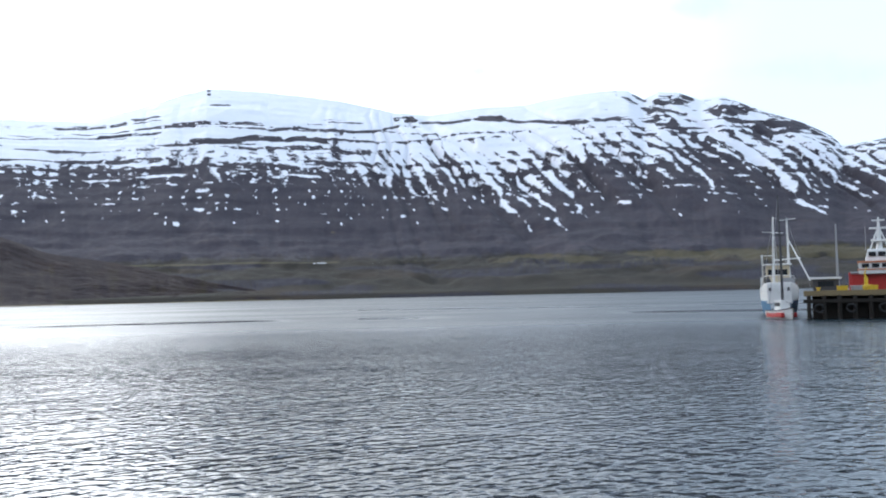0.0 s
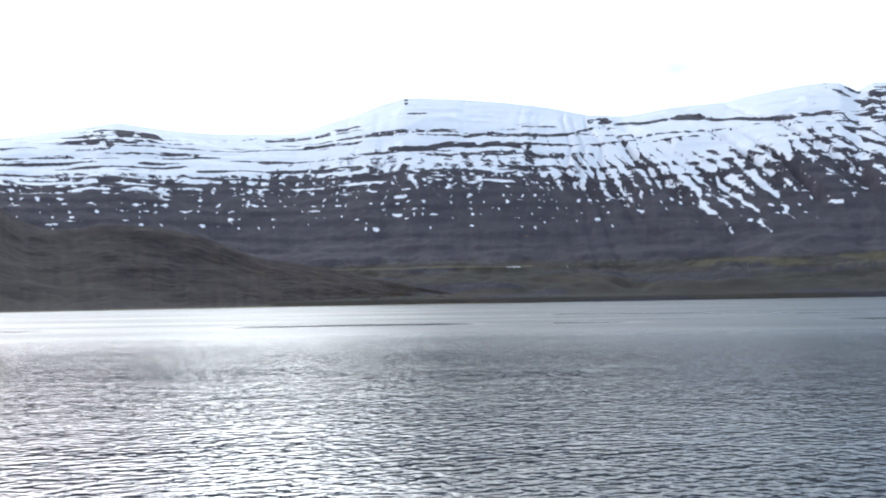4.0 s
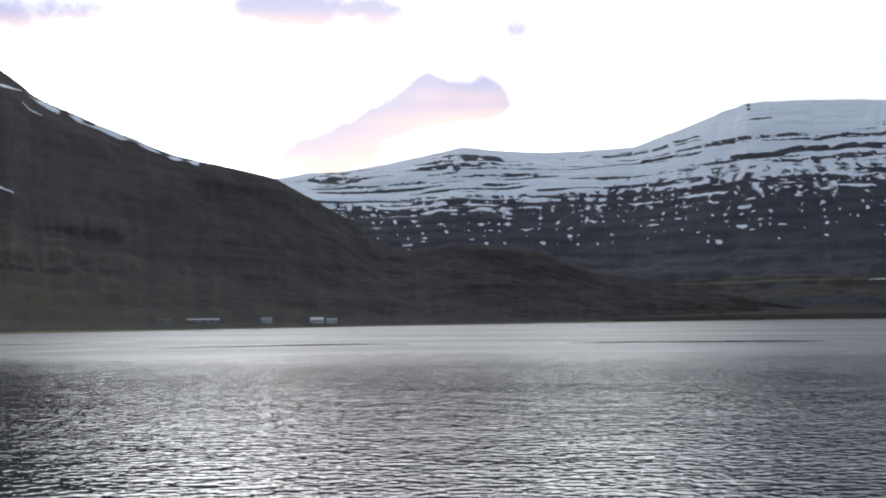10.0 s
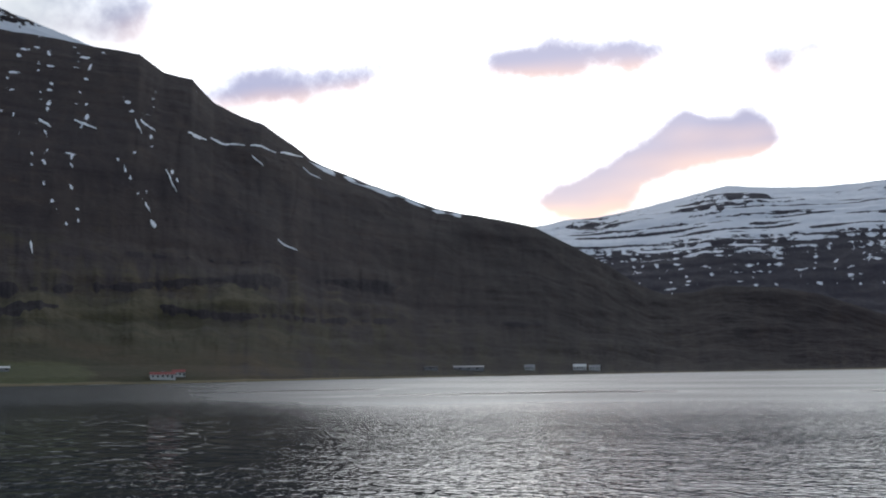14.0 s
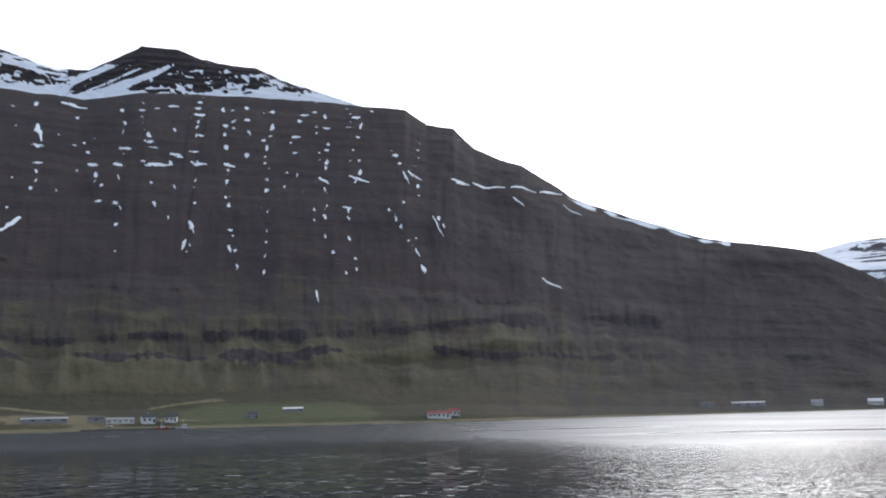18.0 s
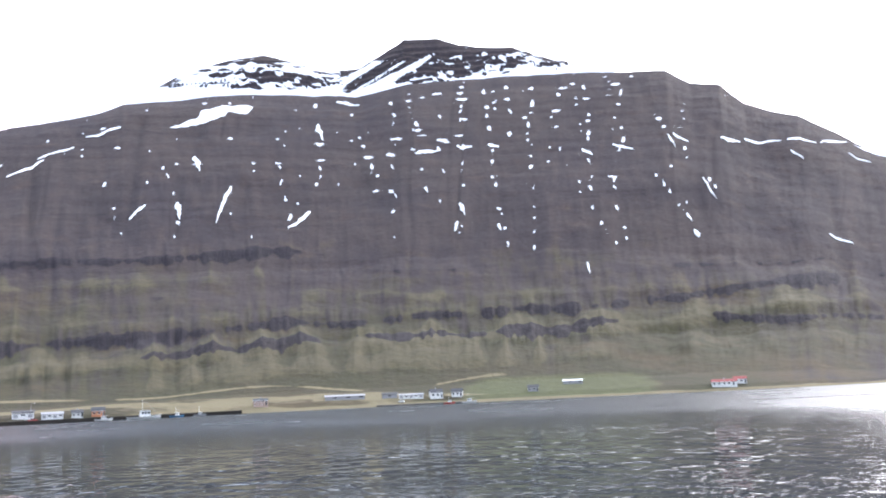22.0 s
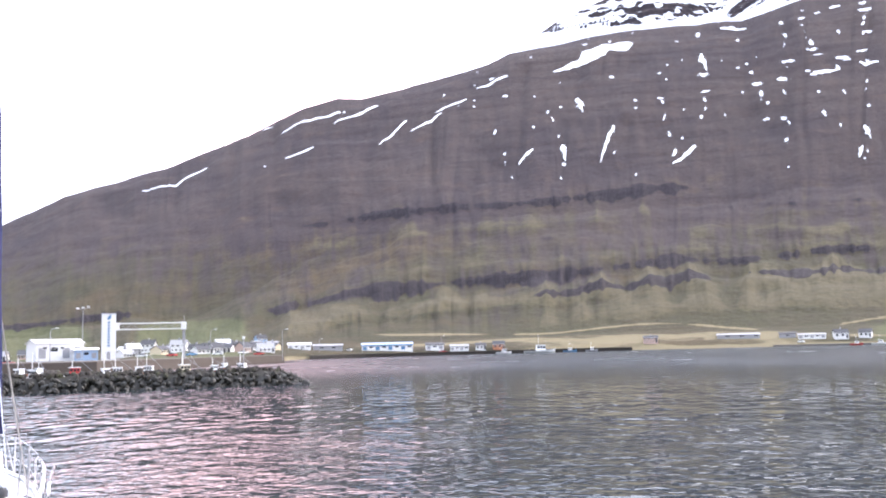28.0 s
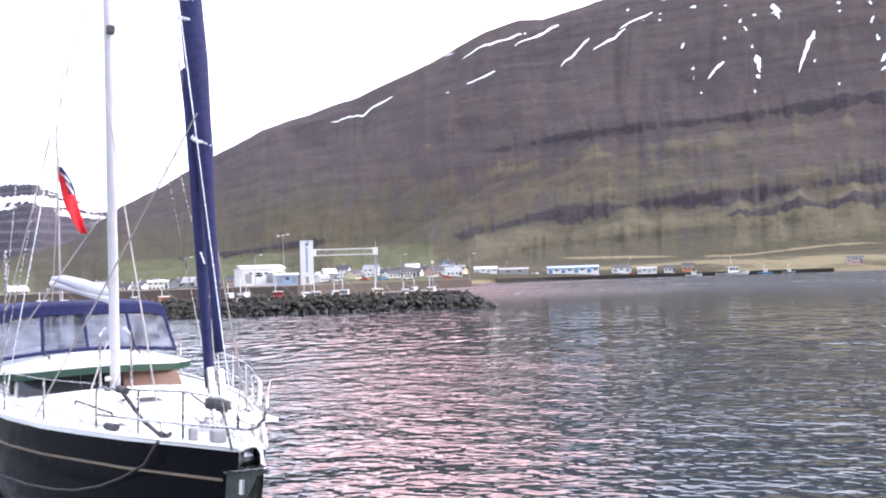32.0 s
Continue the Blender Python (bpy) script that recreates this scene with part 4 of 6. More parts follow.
def build_yacht(y):
    st = [0.0, 0.25, 0.5, 1.0, 1.5, 2.0, 3.0, 4.0, 5.2, 6.4, 7.7, 9.0, 10.5, 12.0, 13.2]
    rings = []
    for s_ in st:
        b, top = half(s_), sheer(s_)
        lag = 0.55 * math.exp(-s_ * 0.9)
        full = 2.0 + 2.2 * float(smooth(s_, 0.0, 3.0))
        ring = []
        for k in range(17):
            a = -1 + k / 8
            f = abs(a)
            yy = math.copysign(b * (1 - (1 - f) ** full) ** 0.6, a) if f > 0 else 0.0
            zz = top - (top + 0.55) * (1 - f)
            ring.append((s_ + lag * (1 - (zz + 0.55) / (top + 0.55)), yy, zz))
        rings.append(ring)
    part("hull", loft(rings), BLACK, y, "glossy black hull", flat=False)
    for side in (1, -1):
        line = [(s_ + 0.02, side * (half(s_) + 0.012), sheer(s_) - 0.32 - 0.013 * s_) for s_ in st[1:]]
        part("cove_stripe", thick(loft([[(p[0], p[1], p[2] + 0.013), (p[0], p[1], p[2] - 0.013)] for p in line]), 0.012), GOLD, y, "thin gilded stripe")
        cap = [(s_, side * (half(s_) + 0.006), sheer(s_) - 0.02 - 0.025 * float(smooth(s_, 0.5, 3.5))) for s_ in st]
        part("gunwale_strip", thick(loft([[(p[0], p[1], sheer(p[0]) + 0.02), p] for p in cap]), 0.012), DECK, y, "white strip under the deck edge")
        part("toe_rail", rod([(s_, side * half(s_) * 0.985, sheer(s_) + 0.02) for s_ in st], 0.025, 6), DECK, y)
    deck = [[(s_, half(s_) * 0.98 * a, sheer(s_) + 0.045 * (1 - a * a) - 0.005) for a in (-1, -0.6, -0.2, 0.2, 0.6, 1)] for s_ in st]
    part("deck", thick(loft(deck), 0.03), DECK, y, "white deck", flat=False)
    # low coachroof before the mast, with its hatch and grab bars
    roof = []
    for s_, wd, ht in ((2.6, 0.5, 0.02), (3.0, 0.72, 0.05), (4.4, 0.95, 0.07), (6.2, 1.1, 0.09), (7.0, 1.1, 0.06)):
        z0 = sheer(s_)
        roof.append([(s_, wd * a, z0 + ht * (1 - abs(a) ** 5) + 0.03) for a in (-1, -0.97, -0.85, -0.4, 0, 0.4, 0.85, 0.97, 1)])
    part("coachroof", loft(roof), DECK, y, "low white coachroof", flat=False)
    h = part("hatch", cube(4.4, 5.0, -0.3, 0.3, 1.54, 1.61, 0.02), GREY, y)
    part("hatch_pane", cube(4.46, 4.94, -0.24, 0.24, 1.605, 1.622, 0.004), WINDOW, h)
    for side in (1, -1):
        part("grab_rail", rod([(3.6, side * 0.62, 1.54), (3.65, side * 0.62, 1.6), (5.2, side * 0.8, 1.63), (5.25, side * 0.8, 1.55)], 0.014, 6), TIMBER, y)
        part("deck_cleat", rod([(2.2, side * 0.72, 1.55), (2.28, side * 0.72, 1.61), (2.52, side * 0.76, 1.61), (2.6, side * 0.76, 1.55)], 0.025, 8), STEEL, y)
    part("windlass", cube(1.35, 1.65, -0.13, 0.13, 1.55, 1.75, 0.05), STEEL, y, "grey anchor windlass", flat=False)
    part("vent_cowl", rod([(2.9, 0.55, 1.5), (2.9, 0.55, 1.72), (2.82, 0.55, 1.8)], [0.05, 0.05, 0.09], 10), WHITE, y)
    part("foredeck_locker", cube(1.9, 2.2, -0.2, 0.15, 1.54, 1.68, 0.03), DECK, y)
    # wheelhouse behind the mast: sloping tan-covered windows under a white roof with a green edge
    for side in (1, -1):
        part("wheelhouse_side", loft([[(7.25, side * 1.35, 1.2), (10.8, side * 1.4, 1.2)], [(7.6, side * 1.28, 1.86), (10.8, side * 1.36, 1.86)]]), DECK, y)
        for k in range(3):
            x0 = 7.75 + k * 1.0
            part("side_window", thick(loft([[(x0, side * 1.375, 1.48), (x0 + 0.85, side * 1.39, 1.48)], [(x0 + 0.08, side * 1.33, 1.80), (x0 + 0.85, side * 1.365, 1.80)]]), 0.02), WINDOW, y)
    for y0, y1, mat in ((-1.34, -0.36, TAN), (-0.33, 0.33, WINDOW), (0.36, 1.34, WINDOW)):
        part("front_window", thick(loft([[(7.20, y0, 1.40), (7.20, y1, 1.40)], [(7.56, y0 * 0.94, 1.86), (7.56, y1 * 0.94, 1.86)]]), 0.03), mat, y, "tan covered front window" if mat is TAN else "")
    part("wheelhouse_front", loft([[(7.24, -1.36, 1.2), (7.24, 1.36, 1.2)], [(7.60, -1.28, 1.88), (7.60, 1.28, 1.88)]]), GREY, y)
    slab = []
    for s_ in (7.1, 7.2, 7.5, 8.0, 9.0, 10.9):
        k = min(1.0, 0.84 + (s_ - 7.1) * 0.5)
        slab.append([(s_ + 0.4 * max(0.0, 1 - (s_ - 7.1) / 0.9) * abs(a) ** 3, 1.60 * k * a, 1.90 + 0.24 * (1 - a * a) * min(1, 0.3 + (s_ - 7.1) * 0.7)) for a in (-1, -0.8, -0.5, -0.2, 0, 0.2, 0.5, 0.8, 1)])
    part("wheelhouse_roof", thick(loft(slab), 0.06), DECK, y, "cambered white wheelhouse roof", flat=False)
    edge = [(p[0][0] - 0.01, p[0][1] * 1.006, 1.86) for p in slab][::-1] + [(q[0] - 0.02, q[1], q[2] - 0.05) for q in slab[0]] + [(p[-1][0] - 0.01, p[-1][1] * 1.006, 1.86) for p in slab]
    part("roof_edge", thick(loft([[(p[0], p[1], p[2] + 0.02), (p[0] + 0.03, p[1] * 0.985, p[2] - 0.09)] for p in edge]), 0.03), GREEN, y, "dark green roof edge")
    for yy in (-0.75, 0.75):
        part("roof_rail", rod([(7.9, yy, 2.06), (7.92, yy, 2.11), (8.4, yy, 2.14), (8.42, yy, 2.09)], 0.016, 6), DARK, y)
    # canvas hood with clear panes over the cockpit
    hoods = []
    for s_, wd, zt in ((8.85, 1.46, 2.93), (9.3, 1.5, 3.0), (10.6, 1.52, 3.02), (11.8, 1.5, 2.98)):
        hoods.append([(s_, wd * math.sin(t_) / math.sin(1.45), zt - 0.12 * (1 - math.cos(t_)) ** 2) for t_ in np.linspace(-1.45, 1.45, 11)])
    part("hood_top", thick(loft(hoods), 0.015), NAVY, y, "navy canvas hood top", flat=False)
    part("hood_valance", thick(loft([[(p[0] - 0.02, p[1], p[2] + 0.01), (p[0] - 0.07, p[1] * 1.005, p[2] - 0.15 - 0.05 * (abs(p[1]) > 1.3))] for p in hoods[0]]), 0.01), NAVY, y)

    def hood_foot(yy):
        return (8.42, yy * 1.06, 2.17 - 0.05 * yy * yy)

    def hood_head(yy):
        return (8.80, yy, 2.80 - 0.05 * yy * yy)

    for y0, y1 in ((-1.40, -0.76), (-0.70, 0.0), (0.05, 0.70), (0.76, 1.40)):
        part("hood_pane", thick(loft([[hood_head(y0), hood_head(y1)], [hood_foot(y0), hood_foot(y1)]]), 0.006), CLEAR, y, "clear vinyl pane")
    for yy in (-1.43, -0.73, 0.03, 0.73, 1.43):
        part("hood_seam", bar(hood_head(yy), hood_foot(yy), 0.03, 6), NAVY, y)
    part("hood_hem", rod([hood_foot(yy) for yy in np.linspace(-1.45, 1.45, 9)], 0.035, 6), NAVY, y)
    for side in (1, -1):
        part("hood_side", thick(loft([[(8.85, side * 1.43, 2.66), (11.8, side * 1.48, 2.7)], [(8.45, side * 1.52, 2.08), (11.8, side * 1.5, 1.9)]]), 0.006), CLEAR, y)
        part("hood_side_band", thick(loft([[(11.2, side * 1.5, 2.75), (11.8, side * 1.5, 2.75)], [(11.2, side * 1.52, 1.9), (11.8, side * 1.52, 1.9)]]), 0.02), NAVY, y)
    part("cockpit_seat", cube(9.6, 11.6, -1.2, -0.7, 1.3, 1.75, 0.05), DECK, y)
    part("cockpit_cushion", cube(9.7, 11.5, -1.18, -0.72, 1.75, 1.85, 0.04), NAVY, y)
    part("companion_hatch", cube(8.7, 9.4, -0.5, 0.4, 2.0, 2.24, 0.04), DECK, y)
    part("cockpit_sole", cube(10.9, 12.9, -1.1, 1.1, 1.0, 1.27, 0.03), GREY, y)
    part("wheel", rod([(11.9, 0.42 * math.cos(a), 1.95 + 0.42 * math.sin(a)) for a in np.linspace(0, 2 * math.pi, 25)], 0.016, 6), STEEL, y)
    part("binnacle", cube(11.75, 12.0, -0.13, 0.13, 1.25, 2.05, 0.03), WHITE, y)
    # spars
    mx = 6.35
    part("mast", rod([(mx, 0, 1.5), (mx, 0, 9.0), (mx + 0.05, 0, 18.4)], [0.078, 0.075, 0.065], 12), ALLOY, y, "white painted mast", flat=False)
    part("mast_collar", rod([(mx, 0, 1.52), (mx, 0, 1.66)], 0.17, 12), DARK, y)
    for z0 in (9.6, 13.8):
        sp = part("spreader", rod([(mx + 0.12, -1.05, z0 - 0.02), (mx, 0, z0 + 0.05), (mx + 0.12, 1.05, z0 - 0.02)], 0.035, 6), ALLOY, y)
    for zz, yy in ((2.3, 0.16), (2.7, -0.17), (2.55, 0.17)):
        part("winch", rod([(mx, yy * 0.4, zz - 0.5), (mx, yy * 0.7, zz - 0.5), (mx, yy, zz - 0.5)], [0.04, 0.05, 0.035], 10), STEEL, y)
    for zz in (7.3, 8.2, 8.6):
        part("mast_lamp", cube(mx - 0.24, mx - 0.1, -0.06, 0.06, zz, zz + 0.13, 0.02), DARK, y)
    for k, yy in enumerate((-0.24, 0.24)):
        part("mast_pipe_rail", rod([(mx - 0.05, yy, 1.5), (mx - 0.05, yy, 2.5), (mx, yy * 0.6, 2.6)], 0.022, 6), STEEL, y)
    part("boom", rod([(mx + 0.1, 0, 3.05), (12.4, 0, 3.38)], 0.07, 10), ALLOY, y)
    part("sail_cover", rod([(mx + 0.2, 0, 3.14), (mx + 1.0, 0, 3.2), (9.0, 0.02, 3.32), (11.0, 0, 3.44), (12.3, 0, 3.48)], [0.05, 0.09, 0.11, 0.09, 0.05], 10), SAILWHITE, y, "pale stowed mainsail", flat=False)
    part("mainsail_track_cover", bar((mx + 0.15, 0.0, 3.2), (mx + 0.16, 0, 17.5), 0.05, 6), NAVY, y)
    # furled headsails
    top, foot = Vector((mx - 0.1, 0, 18.3)), Vector((0.95, 0, 2.0))
    d = top - foot
    pts = [foot + d * k + Vector((-0.05, -0.2, 0)) * math.sin(math.pi * min(1, k * 1.4)) for k in np.linspace(0.03, 0.97, 40)]
    rads = [0.055 + 0.10 * smooth(k, 0.02, 0.30) - 0.11 * smooth(k, 0.5, 1.0) + 0.006 * math.sin(k * 170) for k in np.linspace(0, 1, 40)]
    part("furled_genoa", rod(pts, [float(r_) for r_ in rads], 12), NAVY, y, "furled headsail in navy sun cover", flat=False)
    foot2 = Vector((1.30, 0.02, 2.0))
    knot = foot + d * 0.24 + Vector((0.06, -0.1, 0))
    part("furled_staysail", rod([foot2 + (knot - foot2) * k for k in np.linspace(0.02, 1.0, 16)], [float(0.055 + 0.035 * k) for k in np.linspace(0, 1, 16)], 10), NAVY, y, "second furled headsail in navy cover", flat=False)
    part("forestay", bar((0.55, 0, 1.7), tuple(top), 0.008, 5), STEEL, y)
    for k, (z0, turns) in enumerate(((5.0, 1), (6.6, 3), (7.9, 2))):
        for j in range(turns):
            f0 = (z0 + 0.28 * j - foot.z) / d.z
            c0 = foot + d * f0 + Vector((-0.05, -0.2, 0)) * math.sin(math.pi * min(1, f0 * 1.4))
            r0 = float(np.interp(f0, np.linspace(0, 1, 40), rads)) + 0.012
            part("sheet_turn", rod([c0 + Vector((0, 0, 0.16 * (a / 3.2 - 0.5))) + Vector((-math.cos(a) * r0 * 0.9, math.sin(a) * r0, 0)) for a in np.linspace(-0.4, 3.3, 9)], 0.026, 6), SAILWHITE, y)
    part("sail_badge", cube(0, 0.012, -0.09, 0.09, -0.07, 0.07, 0.004), SAILWHITE, y, "small white sail badge").matrix_local = pose(1.17, 0.11, 3.55, 0, 18, 70)
    for x0, y0 in ((0.92, 0.0), (1.24, 0.02)):
        part("furler_drum", rod([(x0 - 0.03, y0, 1.84), (x0 - 0.02, y0, 1.86), (x0, y0, 1.97), (x0 + 0.01, y0, 1.99)], [0.05, 0.085, 0.085, 0.05], 14), DARK, y, "dark drum wound with line", flat=False)
        part("furler_link", bar((x0 - 0.08, y0, 1.5), (x0 - 0.02, y0, 1.86), 0.028, 8), STEEL, y)
        part("furler_swivel", bar((x0, y0, 1.98), (x0 + 0.08, y0, 2.3), 0.045, 8), STEEL, y)
    # standing and running rigging
    for side in (1, -1):
        for x0, zt in ((mx - 0.7, 9.6), (mx, 18.2), (mx + 0.6, 9.6)):
            part("shroud", bar((x0, side * 1.75, 1.3), (mx, side * 0.1, zt), 0.010, 5), STEEL, y)
        part("shroud_turnbuckle", bar((mx, side * 1.75, 1.32), (mx - 0.0, side * 1.69, 1.75), 0.02, 6), STEEL, y)
    for p, q in (((mx - 0.1, 0.1, 6.5), (1.6, 0.5, 1.6)), ((mx - 0.05, 0.12, 2.4), (3.3, 1.1, 1.5)), ((mx - 0.05, -0.12, 2.2), (3.0, 0.9, 1.5)), ((mx, 0.05, 9.0), (9.5, 1.6, 1.4)),
                 ((1.3, 0.1, 5.2), (4.8, 1.4, 1.5)), ((1.6, -0.1, 4.2), (3.6, -1.2, 1.5)), ((mx, 0, 18.0), (13.1, 0, 1.5)), ((mx, 0.1, 4.5), (8.3, 1.3, 2.3)), ((2.0, 0.1, 6.0), (5.8, -1.5, 1.5))):
        part("halyard", bar(p, q, 0.011, 5), ROPE, y, "grey rope")
    # pulpit, stanchions and lifelines
    def rail(points, r_=0.017, name="pulpit_rail"):
        part(name, rod(points, r_, 8), STEEL, y, flat=False)

    for side in (1, -1):
        if side < 0:
            rail([(2.62, -0.97, 2.05), (1.69, -0.70, 2.08), (1.3, -0.58, 2.06), (1.15, -0.52, 1.98), (1.12, -0.5, 1.6)])
        else:
            rail([(2.62, side * 0.97, 2.05), (1.69, side * 0.70, 2.08), (1.14, side * 0.52, 2.10), (0.84, side * 0.43, 2.11), (-0.02, side * 0.34, 2.12), (-0.34, side * 0.32, 2.11), (-0.45, side * 0.31, 2.06), (-0.49, side * 0.31, 1.98), (-0.48, side * 0.31, 1.87)])
        if side > 0:
            rail([(2.66, 0.98, 1.72), (1.69, 0.70, 1.74), (0.85, 0.43, 1.76), (-0.32, 0.31, 1.85), (-0.70, 0.29, 1.88), (-0.88, 0.27, 1.92), (-0.96, 0.23, 2.0), (-0.97, 0.2, 2.09), (-0.94, 0.18, 2.2)], 0.015)
        else:
            rail([(2.66, -0.98, 1.72), (1.69, -0.70, 1.74), (1.0, -0.45, 1.78), (0.45, -0.28, 1.83)], 0.015)
        for s_, zz in ((1.74, 2.08), (0.90, 2.11), (-0.02, 2.12))[:3 if side > 0 else 1]:
            part("pulpit_post", bar((s_ + 0.06, side * max(0.2, half(s_) * 0.95 if s_ > 0.5 else 0.2), sheer(max(s_, 0))), (s_, side * (half(s_) * 0.95 if s_ > 0.5 else 0.33), zz), 0.015, 8), STEEL, y)
        part("pulpit_foot", rod([(2.62, side * 0.97, 2.05), (2.72, side * 0.98, 2.0), (2.74, side * 0.99, 1.5)], 0.015, 8), STEEL, y)
        for s_ in (4.1, 5.6, 7.0, 9.0, 11.0):
            t_ = 0.60
            part("stanchion", bar((s_ + 0.02, side * half(s_) * 0.95, sheer(s_)), (s_, side * half(s_) * 0.95, sheer(s_) + t_), 0.015, 8), STEEL, y)
        for hgt in (0.28, 0.58):
            part("lifeline", rod([(s_, side * half(s_) * 0.95, sheer(s_) + hgt) for s_ in (2.7, 4.1, 5.6, 7.0, 9.0, 11.0, 12.8)], 0.006, 5), STEEL, y)
        part("spinnaker_pole", bar((2.7, side * 0.86, 1.57), (6.4, side * 1.5, 1.55), 0.03, 10), ALLOY, y)
        part("pole_end", bar((2.45, side * 0.82, 1.58), (2.72, side * 0.87, 1.57), 0.045, 8), DARK, y)
    near_top, far_top = Vector((-0.94, 0.18, 2.2)), Vector((0.2, -0.28, 2.2))
    near_low, far_low = Vector((-0.68, 0.12, 1.95)), Vector((0.45, -0.28, 1.83))
    for k in range(4):
        part("bow_seat_slat", bar(tuple(near_low.lerp(far_low, k / 3)), tuple(near_top.lerp(far_top, k / 3)), 0.012, 6), STEEL, y)
    part("bow_seat_rail", rod([tuple(near_top), tuple(near_top.lerp(far_top, 0.5)), tuple(far_top)], 0.014, 8), STEEL, y)
    part("bow_seat_rail", rod([tuple(near_low), tuple(far_low)], 0.014, 8), STEEL, y)
    for p, q in (((1.49, -0.4, 2.26), (1.62, -0.4, 1.55)), ((1.53, -0.5, 2.22), (1.61, -0.5, 1.55))):
        part("whip_aerial", bar(q, p, 0.010, 5), GREY, y)
    part("boat_hook", rod([(2.01, 0.85, 2.07), (1.8, 0.66, 1.72), (1.36, 0.56, 1.58)], 0.024, 6), DARK, y)
    part("hook_bracket", rod([(2.1, 0.86, 2.07), (1.95, 0.80, 2.05)], 0.045, 8), DARK, y)
    part("bow_platform", cube(0.35, 1.0, -0.42, -0.08, 1.76, 1.80, 0.02), DECK, y, "short white bow platform")
    part("platform_leg", bar((0.7, -0.25, 1.55), (0.7, -0.25, 1.77), 0.03, 6), STEEL, y)
    # bow fitting, rollers, chain and anchor
    plate = [(0.56, 1.19), (0.52, 1.26), (-0.90, 1.54), (-0.96, 1.52), (-0.67, 1.43), (-0.42, 1.21), (-0.1, 1.02), (0.52, 0.97)]
    for side in (1,):
        bm = bmesh.new()
        bm.faces.new([bm.verts.new((p[0], side * 0.2, p[1])) for p in plate])
        cheek = part("bow_cheek", thick(bm, 0.025), CHEEK, y, "grey-green steel bow cheek")
        part("cheek_rim", bar((0.52, side * 0.215, 1.262), (-0.92, side * 0.215, 1.545), 0.012, 6), STEEL, cheek)
    for y0, y1, mat in ((0.19, 0.12, DARK), (0.11, 0.03, DECK), (0.02, -0.11, STEEL), (-0.12, -0.22, RUBBER)):
        part("bow_roller", rod([(0.36, y0, 1.45), (0.36, y0 - 0.012, 1.45), (0.36, y1 + 0.012, 1.45), (0.36, y1, 1.45)], [0.10, 0.12, 0.12, 0.10], 16), mat, y)
    part("anchor_shank", rod([(0.9, 0, 1.72), (0.1, 0, 1.68), (-0.30, 0.02, 1.60), (-0.42, 0.05, 1.48), (-0.30, 0.1, 1.3)], 0.025, 6), STEEL, y)
    part("anchor_ring", rod([(-0.3, 0.22, 1.33), (-0.3, 0.23, 1.2)], 0.03, 6), WHITE, y)
    ch = bmesh.new()
    for k in range(9):
        c0 = Vector((1.2 - 0.14 * k, 0.07, 1.70 - 0.005 * k))
        pipe(ch, [c0 + Vector((0.07 * math.cos(a), 0.03 * math.sin(a) * (k % 2), 0.03 * math.sin(a) * ((k + 1) % 2))) for a in np.linspace(0, 2 * math.pi, 9)], 0.010, 5, False)
    part("anchor_chain", ch, STEEL, y)
    part("bow_lamp", cube(0.86, 0.98, 0.30, 0.38, 1.57, 1.70, 0.02), GREY, y)
    part("bow_lamp_lens", cube(0.88, 0.96, 0.31, 0.37, 1.70, 1.76, 0.02), DECK, y)
    part("deck_bag", cube(0.45, 0.62, 0.12, 0.26, 1.58, 1.72, 0.03), GREY, y)
    # mooring rope from the near cleat, hanging in a slack curve
    part("mooring_rope", rod([(1.30, 0.58, 1.58), (1.32, 0.66, 1.48), (1.38, 0.75, 1.29), (1.7, 0.92, 1.12), (2.1, 1.08, 0.98), (2.6, 1.26, 0.87), (3.06, 1.42, 0.82), (3.8, 1.65, 0.79), (4.69, 1.88, 0.80), (5.8, 2.15, 0.88), (7.5, 2.4, 1.1)], 0.017, 7), DARKROPE, y, "dark slack mooring rope", flat=False)
    part("rope_bight", rod([(1.32 + 0.09 * math.cos(a), 0.53 + 0.05 * math.sin(a), 1.6 + 0.02 * math.sin(2 * a)) for a in np.linspace(0, 9, 26)], 0.022, 6), DARKROPE, y)
    for k in range(2):
        part("fender", rod([(10.2 + k, 2.05, 0.9), (10.2 + k, 2.07, 0.85), (10.2 + k, 2.07, 0.35), (10.2 + k, 2.05, 0.28)], [0.02, 0.12, 0.12, 0.02], 10), SAILWHITE, y)
    # stern staff and flag
    part("flag_staff", bar((13.0, -0.25, 1.5), (13.4, -0.3, 7.0), 0.022, 6), GREY, y)
    rows = []
    for i in range(13):
        f = i / 12
        wd = 0.05 + 0.25 * math.sin(math.pi * min(1.0, 0.05 + f * 0.86)) ** 0.8
        rows.append([(13.34 + 0.05 * math.sin(6 * f + 5 * k), -0.30 - 0.52 * f - wd * (k - 0.5) - 0.03 * math.sin(7 * f), 6.03 - 1.50 * f - 0.10 * abs(k - 0.45) * (f > 0.8)) for k in np.linspace(0, 1, 7)])
    part("ensign", thick(loft(rows), 0.008), FLAGRED, y, "limp red ensign", flat=False)
    part("ensign_canton", thick(loft([[(p[0] - 0.014, p[1], p[2]) for p in r_[3:]] for r_ in rows[:6]]), 0.02), NAVY, y)
    for j in (0, 1):
        part("canton_stripe", thick(loft([[(p[0] - 0.03, p[1], p[2] + 0.04), (p[0] - 0.03, p[1], p[2] - 0.04)] for p in (rows[1 + 2 * j][3], rows[2 + 2 * j][4], rows[3 + 2 * j][5])]), 0.01), SAILWHITE, y)
    part("flag_halyard", bar((13.36, -0.24, 6.9), (13.34, -0.30, 6.0), 0.01, 5), ROPE, y)
